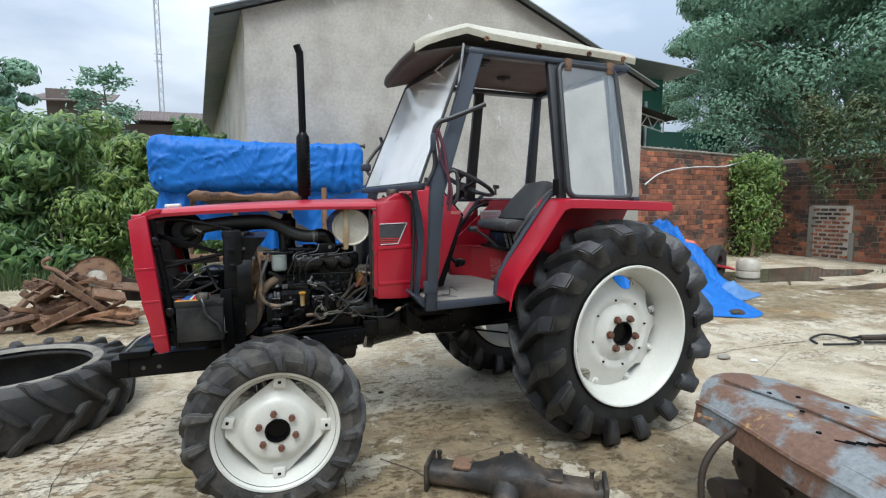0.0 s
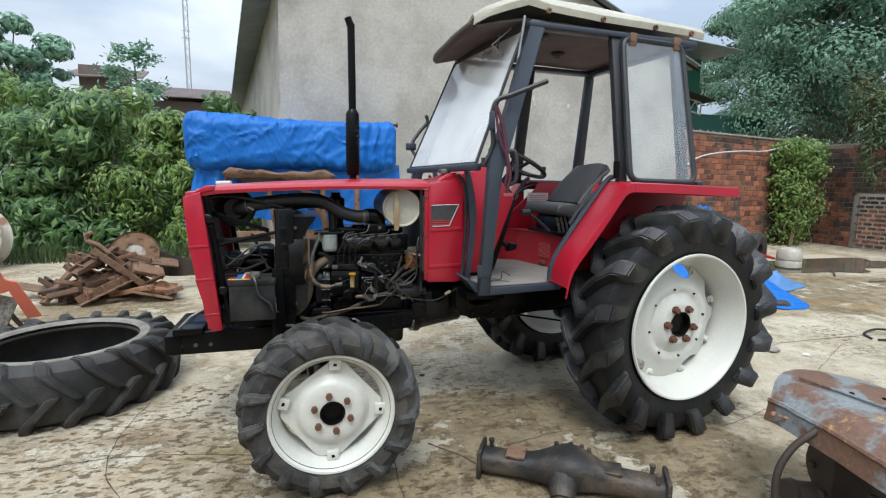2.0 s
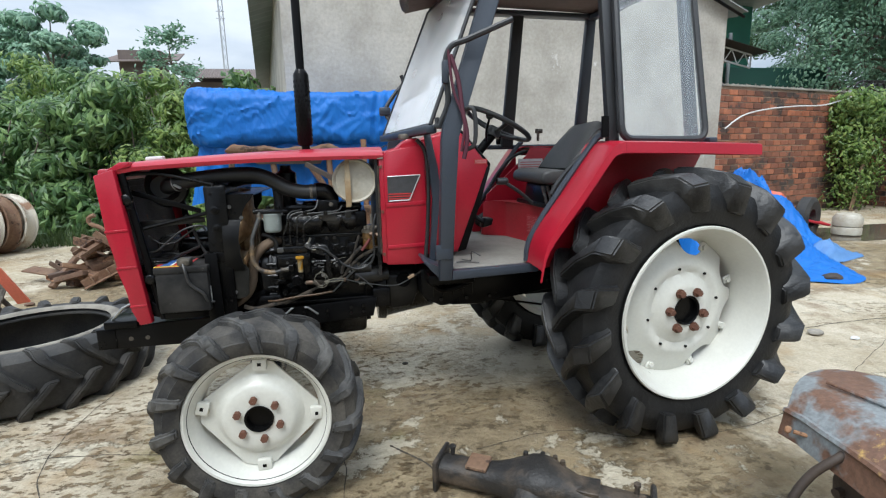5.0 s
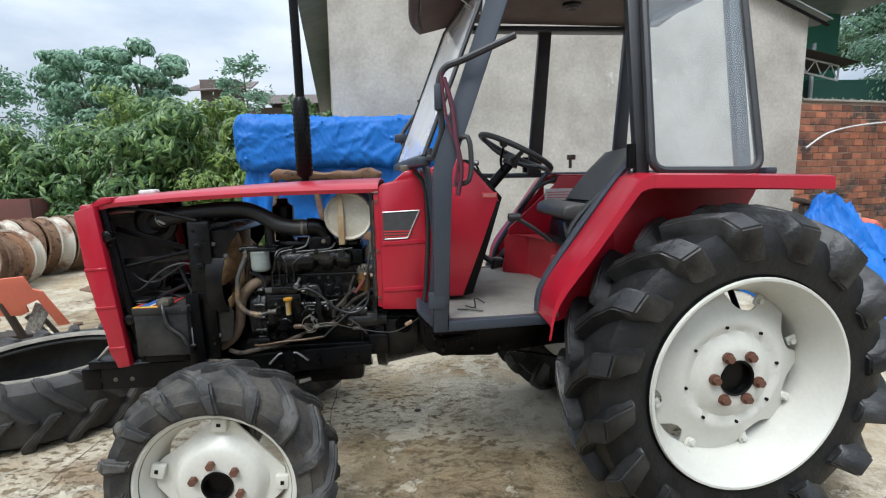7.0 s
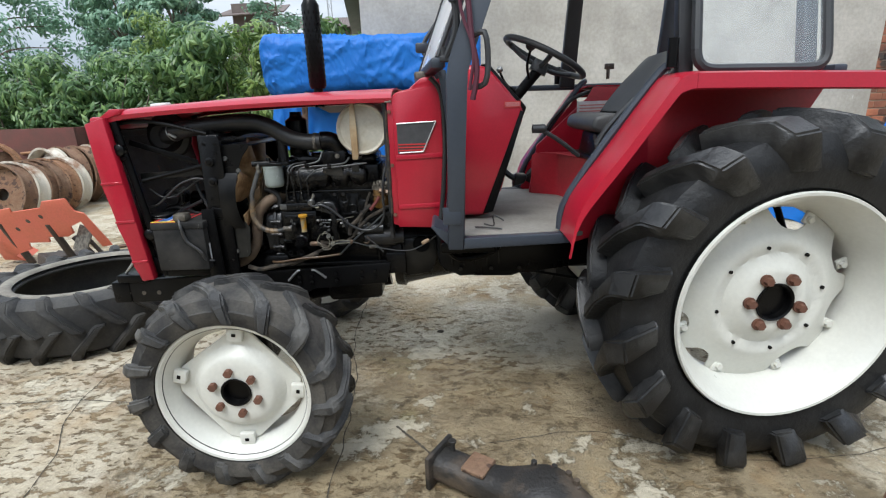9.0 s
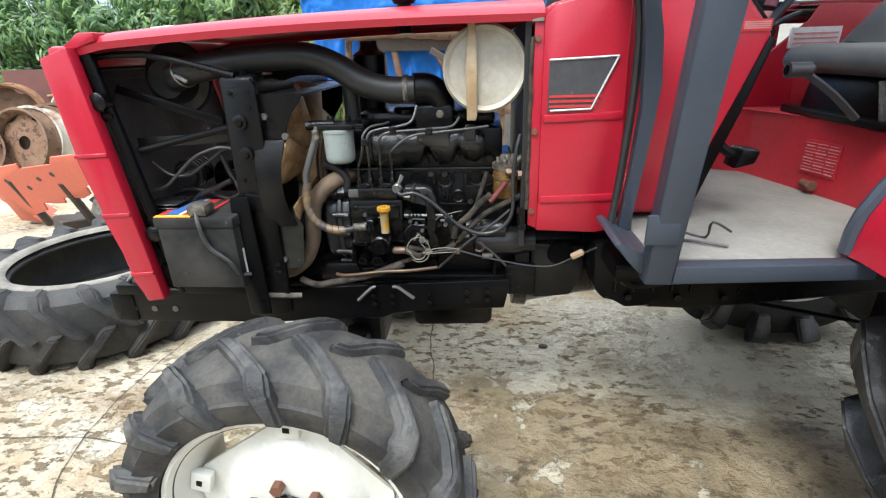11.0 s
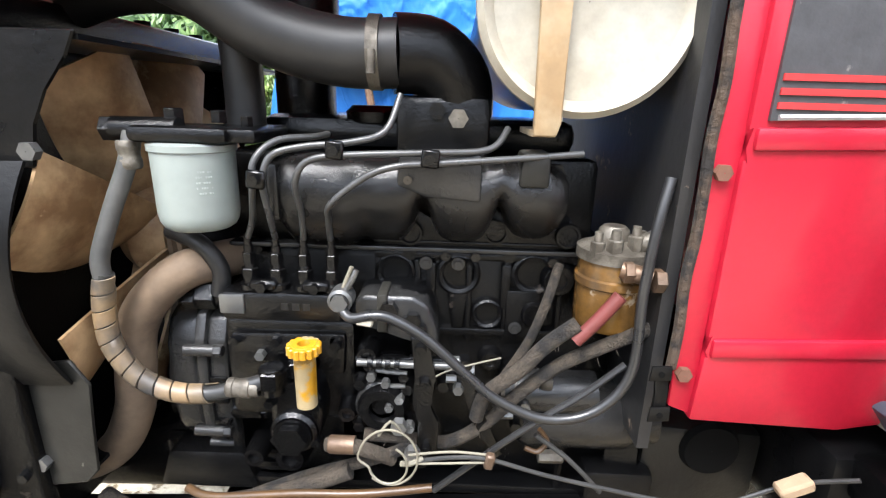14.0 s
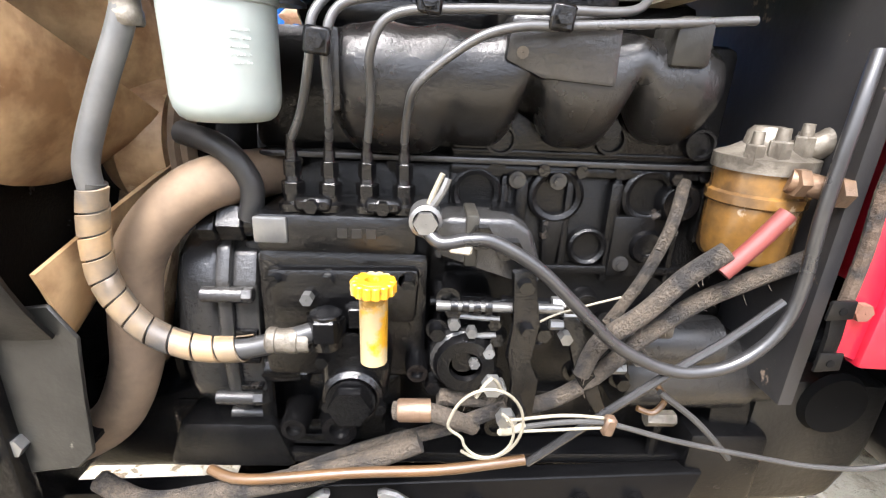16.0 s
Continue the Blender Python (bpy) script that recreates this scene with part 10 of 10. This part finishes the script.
    bm = lathe(B(), [(-0.012, 0.0), (-0.012, 0.20), (0.012, 0.20), (0.012, 0.0)], (0, 0, 0), "y", 40)
    bmesh.ops.transform(bm, matrix=pose(-1.93, 3.225, 0.46, -12, 0, 12), verts=bm.verts)
    part("disc_face", bm, M_brownrim, ring)
    bm = B()
    panel_with_folds(bm, [[(-1.75 + 0.42 * i / 9, 3.42 - 0.1 * math.sin(i / 9 * 3.1), 0.46 - 0.14 * i / 9 - 0.30 * (j / 5) * (1 - 0.45 * i / 9) + 0.05 * math.sin(j / 5 * 3.1)) for i in range(10)] for j in range(6)], 0.006)
    solo("scrap_sheet", bm, M_rustdark, "bent dark sheet in the scrap heap", "scrap metal", group="rusty scrap heap")
    bm = tube(B(), [(-2.05, 2.85, 0.5), (-2.15, 2.85, 0.60), (-2.24, 2.86, 0.64), (-2.25, 2.86, 0.70), (-2.19, 2.86, 0.73)], 0.022, n=8, k=4)
    solo("scrap_hook", bm, M_rust, "bent rusty hook on top of the scrap heap", "scrap metal", group="rusty scrap heap")


moved(scrap_pile, (-2.1, 2.9, 0), (-2.25, 3.35, 0), 1.075)


def old_rim(c, R, w, turn, material, label):
    """A bare farm-wheel rim: flanges, drop centre, and a pierced disc."""
    th = thing("wheel_rim", (c[0], c[1], 0), label, "wheel rim", group="heap of old wheel rims")
    m = pose(*c, *turn)
    bm = lathe(B(), [(-w, R * 0.93), (-w, R), (-w * 0.9, R), (-w * 0.8, R * 0.93), (-w * 0.3, R * 0.86), (w * 0.3, R * 0.86), (w * 0.8, R * 0.93), (w * 0.9, R), (w, R), (w, R * 0.93), (w * 0.8, R * 0.91), (w * 0.3, R * 0.84), (-w * 0.3, R * 0.84), (-w * 0.8, R * 0.91)], (0, 0, 0), "y", 48, closed=True)
    bmesh.ops.transform(bm, matrix=m, verts=bm.verts)
    part("rim", bm, material, th)
    bm = plate_disc(B(), (0, 0, 0), lambda r: -0.02 + 0.05 * (r / R), lambda a: R * (0.86 - 0.14 * bump_at(a, (0, 60, 120, 180, 240, 300), 0.25)), R * 0.2, n=60, rows=6, thick=0.008)
    bmesh.ops.transform(bm, matrix=m, verts=bm.verts)
    part("disc", bm, material, th)


heap = [((-5.60, 4.35, 0.60), 0.36, 0.11, (0, 0, 28), 0), ((-5.60, 4.50, 0.12), 0.36, 0.11, (90, 0, 0), 1), ((-5.15, 3.30, 0.33), 0.34, 0.10, (-14, 0, 20), 0)]
for i in range(6):
    heap.append(((-4.62 + 0.02 * i, 3.40 + 0.15 * i, 0.37), 0.37 + 0.005 * (i % 2), 0.085, (-14 + 2 * i, 0, -4 + 3 * (i % 3)), (0, 1, 0, 0, 0, 1)[i]))
for i in range(6):
    heap.append(((-4.95 + 0.10 * i, 4.55 + 0.16 * i, 0.42), 0.42, 0.09, (-6, 0, -22 + 3 * (i % 3)), (1, 0, 0, 1, 0, 1)[i]))


def rim_heap():
    for c, R, w, turn, k in heap:
        old_rim(c, R, w, turn, (M_rust, M_brownrim)[k], ("rusty brown wheel rim in the heap", "rust-streaked whitish wheel rim in the heap")[k])


moved(rim_heap, (-4.8, 3.9, 0), (-5.23, 4.45, 0), 1.085)


def red_sheet():
    th = thing("steel_bin", (-6.05, 5.7, 0), "dull rusty-red sheet-steel bin at the foot of the hedge", "bin")
    bm = B()
    box(bm, -6.85, -5.27, 5.60, 5.64, 0.0, 1.04, 0.006)
    box(bm, -6.85, -6.81, 5.643, 6.0, 0.0, 1.04, 0.006)
    box(bm, -5.31, -5.27, 5.643, 6.0, 0.0, 1.04, 0.006)
    part("side", bm, mat("rusty_red_sheet", (0.13, 0.038, 0.03), (0.085, 0.04, 0.03), rough=0.8, big=3, bump=0.15, amount=0.9), th)
    bm = B()
    rod(bm, (-6.2, 5.58, 0.66), (-5.45, 5.58, 0.70), 0.02, n=8)
    part("bar", bm, M_rust, th)


moved(red_sheet, (-6.0, 5.6, 0), (-6.81, 6.64, 0), 1.13)


def orange_frame():
    """Orange cut steel deck leaning on scrap, with a folded flange."""
    th = thing("orange_deck", (-2.75, 1.65, 0), "faded orange sheet-steel deck propped on scrap", "machine part")
    pts = [(-1.15, -0.19), (-1.0, -0.02), (-0.71, 0.03), (-0.73, -0.015), (-0.39, 0.035), (-0.33, 0.10), (-0.08, 0.13), (-0.08, 0.01), (0.0, -0.01), (0.06, -0.34), (-0.05, -0.36), (-0.08, -0.09), (-0.23, -0.15), (-0.24, -0.22), (-0.33, -0.26), (-0.55, -0.27), (-0.57, -0.33), (-0.82, -0.34), (-0.84, -0.42), (-1.0, -0.47), (-1.12, -0.52), (-1.26, -0.34)]
    u, v = Vector((0.981, -0.194, -0.002)), Vector((-0.077, -0.400, 0.913))
    w = u.cross(v)
    m = Matrix(((u.x, v.x, w.x, -2.19), (u.y, v.y, w.y, 1.47), (u.z, v.z, w.z, 0.558), (0, 0, 0, 1)))
    bm = prism(B(), pts, -0.006, 0.006, 0.002, axis="z")
    bmesh.ops.transform(bm, matrix=m, verts=bm.verts)
    part("deck", bm, M_orange, th)
    for x, y in ((-0.62, -0.10), (-0.98, -0.14), (-0.80, -0.19), (-0.45, -0.05)):
        bm = lathe(B(), [(-0.009, 0), (-0.009, 0.020), (0.009, 0.020), (0.009, 0)], (x, y, 0), "z", 14)
        bmesh.ops.transform(bm, matrix=m, verts=bm.verts)
        part("bolt_hole", bm, M_joint, th)
    bm = prism(B(), [(-1.26, -0.34), (-1.12, -0.52), (-1.05, -0.58), (-1.3, -0.58)], -0.16, -0.01, 0.003, axis="z")
    bmesh.ops.transform(bm, matrix=m, verts=bm.verts)
    for q in bm.verts:
        q.co.z = max(q.co.z, 0.0)
    part("flange", bm, M_orange, th)
    for p, q, r in (((-2.25, 1.75, 0.02), (-2.40, 1.66, 0.36), 0.018), ((-2.3, 1.72, 0.02), (-2.5, 1.70, 0.30), 0.024), ((-2.2, 1.80, 0.03), (-2.8, 1.85, 0.12), 0.025), ((-2.6, 1.80, 0.0), (-2.62, 1.62, 0.44), 0.03), ((-3.15, 1.95, 0.0), (-3.12, 1.72, 0.44), 0.03)):
        part("prop", rod(B(), p, q, r, n=8), M_rustdark, th)
    bm = slab(B(), pose(-2.36, 1.62, 0.30, 68, 10, -20), 0.16, 0.22, 0.012, 0.003)
    part("clamp_plate", bm, M_dustmetal, th, "bare grey clamp plate")
    bm = slab(B(), pose(-2.70, 1.75, 0.09, 8, 10, 60), 0.3, 0.16, 0.1, 0.01)
    part("scrap_lump", bm, M_rustdark, th)


moved(orange_frame, (-2.6, 1.6, 0), (-2.69, 1.75, 0), 1.033)


def tarp_heap():
    th = thing("tarp_heap", (4.9, 2.1, 0), "heap of machine parts under a bright blue tarpaulin", "heap")
    peaks = ((3.95, 2.15, 0.80, 0.42), (4.72, 2.15, 0.84, 0.40), (5.25, 2.3, 0.55, 0.42), (4.55, 1.65, 0.40, 0.36), (5.55, 2.55, 0.42, 0.4), (4.3, 2.8, 0.7, 0.6))
    bm = B()
    rows = []
    cx, cy = 4.62, 2.2
    for i in range(60):
        f = i / 59
        row = []
        for j in range(150):
            a = 2 * math.pi * j / 150
            R = 1.08 + 0.16 * math.sin(3 * a + 0.7) + 0.10 * math.sin(7 * a)
            if math.cos(a + 1.95) > 0.8:
                R += 0.28 * (math.cos(a + 1.95) - 0.8) / 0.2
            x, y = cx + 1.05 * R * f * math.cos(a), cy + R * f * math.sin(a)
            z = max(h * math.exp(-((x - px) ** 2 + (y - py) ** 2) / (s * s)) for px, py, h, s in peaks)
            z = z * (1 - f ** 8) + 0.05 * (1 - f ** 10) + 0.10 * creases(x * 1.2, y * 1.2, 11.0) * (0.35 + 0.65 * (1 - f)) + 0.045 * creases(x * 3.1, y * 3.1, 5.0) * (1 - f ** 6)
            row.append((x, y, max(0.008 + 0.006 * math.sin(j * 0.9), z)))
        rows.append(row + row[:1])
    panel_with_folds(bm, rows)
    bmesh.ops.remove_doubles(bm, verts=bm.verts, dist=0.0008)
    part("tarpaulin", bm, M_tarp, th, "crumpled bright blue tarpaulin", sharp=80)
    bm = B()
    rows = []
    for i in range(16):
        u = i / 15
        rows.append([(4.85 + 0.72 * v / 13 + 0.1 * u, 1.22 + 0.5 * u + 0.25 * v / 13, max(0.008, 0.16 * math.sin(u * 3.1) * math.sin(v / 13 * 3.1) + wrinkle((u * 2, v * 0.2, 1), 0.06, 4, 3))) for v in range(14)])
    panel_with_folds(bm, rows)
    part("loose_fold", bm, M_tarppale, th, "pale worn end of the tarpaulin", sharp=80)
    bm = slab(B(), pose(5.9, 2.9, 0.30, 6, 12, -14), 1.0, 0.7, 0.03, 0.01)
    solo("red_cover", bm, M_redold, "faded red sheet-metal cover leaning on the heap", "machine part")
    bm = B()
    slab(bm, pose(6.0, 3.0, 0.46, 12, 20, 30), 0.3, 0.2, 0.16, 0.05, 3)
    slab(bm, pose(5.95, 3.0, 0.2, 0, 0, 10), 0.3, 0.3, 0.4, 0.02)
    solo("red_casting", bm, M_orange, "faded red machine casting by the heap", "machine part")
    bm = lathe(B(), [(-0.06, 0.12), (-0.08, 0.22), (-0.05, 0.27), (0.05, 0.27), (0.08, 0.22), (0.06, 0.12)], (0, 0, 0), "y", 32, closed=True)
    bmesh.ops.transform(bm, matrix=pose(6.02, 2.55, 0.255, 0, 0, 25), verts=bm.verts)
    solo("small_tyre", bm, M_rubberold, "small worn tyre leaning against the heap", "tyre")
    bm = slab(B(), pose(5.85, 3.70, 0.35, 0, -8, 0), 0.12, 0.12, 0.7, 0.01)
    slab(bm, pose(5.80, 3.70, 0.72, 0, 20, 0), 0.3, 0.2, 0.05, 0.008)
    solo("iron_stand", bm, M_rustdark, "dark iron stand against the brick wall", "stand")
    bm = box(B(), 6.05, 6.6, 3.7, 3.95, 0, 0.56, 0.02)
    solo("grey_block", bm, M_concrete, "grey block by the brick wall", "block")


moved(tarp_heap, (4.7, 1.9, 0), (5.6, 2.7, 0), 1.22, 1.19)
bm = lathe(B(), [(0.0, 0.0), (0.0, 0.13), (0.02, 0.155), (0.10, 0.155), (0.115, 0.145), (0.125, 0.155), (0.22, 0.155), (0.27, 0.12), (0.285, 0.06), (0.285, 0.0)], (0, 0, 0), "z", 32)
bmesh.ops.transform(bm, matrix=Matrix.Translation((7.99, 3.50, 0)) @ Matrix.Scale(1.24, 4), verts=bm.verts)
solo("gas_cylinder", bm, M_cap, "squat dirty white gas cylinder on the concrete", "cylinder")


def cable_loop():
    bm = B()
    tube(bm, [(4.45, -0.02, 0.012), (4.55, 0.10, 0.012), (4.75, 0.12, 0.03), (4.9, 0.02, 0.012), (4.85, -0.12, 0.012), (4.65, -0.14, 0.02), (4.47, -0.06, 0.012)], 0.010, n=8, k=6)
    tube(bm, [(4.85, -0.02, 0.02), (5.1, -0.05, 0.02), (5.6, -0.25, 0.02)], 0.012, n=8, k=4)
    tube(bm, [(4.85, -0.15, 0.02), (5.1, -0.25, 0.02), (5.5, -0.50, 0.02)], 0.012, n=8, k=4)
    solo("drive_belt", bm, M_hose, "black belt and rods dropped on the concrete", "belt")
    bm = slab(B(), pose(5.2, -0.12, 0.03, 0, 0, -16), 0.5, 0.05, 0.03, 0.005)
    solo("metal_strip", bm, M_rustdark, "dark metal strip lying on the concrete", "strip")


moved(cable_loop, (4.8, -0.05, 0), (5.28, 0.19, 0), 1.096)
bm = tube(B(), [(7.40, 5.52, 1.74), (7.85, 5.62, 1.98), (8.5, 5.77, 2.11), (9.4, 5.98, 2.19), (10.3, 6.18, 2.23), (11.0, 6.34, 2.36), (11.6, 6.47, 2.50)], 0.015, n=8, k=6)
solo("white_conduit", bm, M_labelwhite, "white plastic pipe slung along the brick wall", "pipe")
bm = B()
for k in range(5):
    a = 0.12 * k
    tube(bm, [(12.0 + 0.25 * math.cos(t) + 1.4 * a, 6.75, 2.66 + 0.16 * math.sin(t)) for t in [i * 0.5 for i in range(14)]], 0.022, n=6, k=2)
solo("hose_coil", bm, M_hose, "coil of dark hose on top of the wall", "hose")
bm = tube(B(), [(7.9, 2.66, 0.02), (8.18, 2.88, 0.03), (8.34, 3.06, 0.08)], 0.012, n=6, k=2)
solo("iron_rod", bm, M_rustdark, "thin iron rod lying in the puddle", "rod")
for p, s, m_, name, lab in (((0.685, 0.400), 0.018, M_joint, "pebble", "small dark pebble on the concrete"), ((0.379, 0.079), 0.010, M_joint, "pebble", "small dark pebble on the concrete"), ((3.87, 0.05), 0.028, M_labelwhite, "paper_scrap", "crumpled white scrap on the concrete"), ((5.25, 1.39), 0.09, M_rustdark, "flat_stone", "flat grey stone on the concrete"), ((3.69, 0.19), 0.05, M_concrete, "flat_stone", "flat grey stone on the concrete"), ((3.07, 0.45), 0.015, M_joint, "pebble", "small dark pebble on the concrete"), ((3.25, 0.74), 0.018, M_joint, "pebble", "small dark pebble on the concrete"), ((-1.15, 2.5), 0.05, M_rust, "rust_flake", "flake of rusty metal on the concrete"), ((-2.7, 2.6), 0.04, M_rust, "rust_flake", "flake of rusty metal on the concrete")):
    bm = B()
    bmesh.ops.create_icosphere(bm, subdivisions=2, radius=s, matrix=Matrix.Translation((*p, s * 0.35)) @ Matrix.Diagonal((1.2, 0.9, 0.45, 1)))
    for v in bm.verts:
        v.co += Vector((1, 1, 0.4)) * s * 0.25 * noise.noise(v.co * (1.2 / s))
        v.co.z = max(v.co.z, 0.0)
    solo(name, bm, m_, lab, "debris")


# ---- an unseen wall, added behind the walk to block low sky light ----
bm = box(B(), -16.0, 13.0, -7.7, -7.5, 0.0, 2.8, 0.02)
solo("wall_south", bm, M_plasterdark, "plain grey wall out of view, added to block low sky light", "wall", kind="structure")

# ---- brick walls, piece by piece ----
brick_wall("wall_north", (7.33, 5.61, 0), (0.9755, 0.2198, 0), 5.4, 2.52, "old brick yard wall, orange-red and sooty black", lambda u, z: u < 3.6 and z > 0.75, 1)
wall_coping("coping", (7.33, 5.71, 2.52), (12.6, 6.90, 2.52), 2.52, "dark coping set with glass shards")
brick_wall("wall_east", (12.95, -3.6, 0), (-0.0337, 0.9994, 0), 10.4, 2.42, "old sooty brick yard wall", lambda u, z: 7.3 < u < 9.9 and z < 1.1, 2, skip=lambda u, z: 8.16 < u < 9.13 and z < 1.26)
wall_coping("coping", (13.05, -3.6, 2.42), (12.70, 6.8, 2.42), 2.42, "grey cement coping on the yard wall")


def brick_patch():
    """The filled gap: bare bricks in pale mortar between cement strips."""
    th = thing("brick_infill", (8.78, 3.07, 0), "patch of bare bricks in pale mortar closing a gap in the wall", "wall", kind="structure")
    bm = box(B(), 8.785, 8.90, 2.65, 3.5, 0, 0.98)
    part("mortar", bm, M_limed, th)
    rng = random.Random(77)
    me = bpy.data.meshes.new("brick")
    tmp = B()
    bmesh.ops.create_cube(tmp, size=1.0, matrix=Matrix.Diagonal((0.05, 0.14, 0.043, 1)))
    bmesh.ops.bevel(tmp, geom=tmp.edges[:], offset=0.006, segments=1, affect="EDGES")
    tmp.to_mesh(me)
    tmp.free()
    me.materials.append(M_brick)
    for row in range(12):
        for k in range(4):
            y = 2.77 + k * 0.185 + (0.09 if row % 2 else 0)
            if y < 3.44:
                ob = new("brick", me)
                ob.parent = th
                ob.location = Vector((8.772 + rng.uniform(-.004, .004), y + rng.uniform(-.012, .012), 0.06 + row * 0.077)) - ORIGIN[th.name]
                ob.rotation_euler = (rng.uniform(-.03, .03), 0, rng.uniform(-.02, .02))
    bm = B()
    box(bm, 8.75, 8.82, 3.44, 3.56, 0, 0.96, 0.012)
    box(bm, 8.75, 8.82, 2.58, 2.68, 0, 0.5, 0.012)
    part("cement_strip", bm, M_concrete, th)


moved(brick_patch, (8.785, 3.07, 0), (12.445, 5.03, 0), 1.03, 1.30, 1.9)
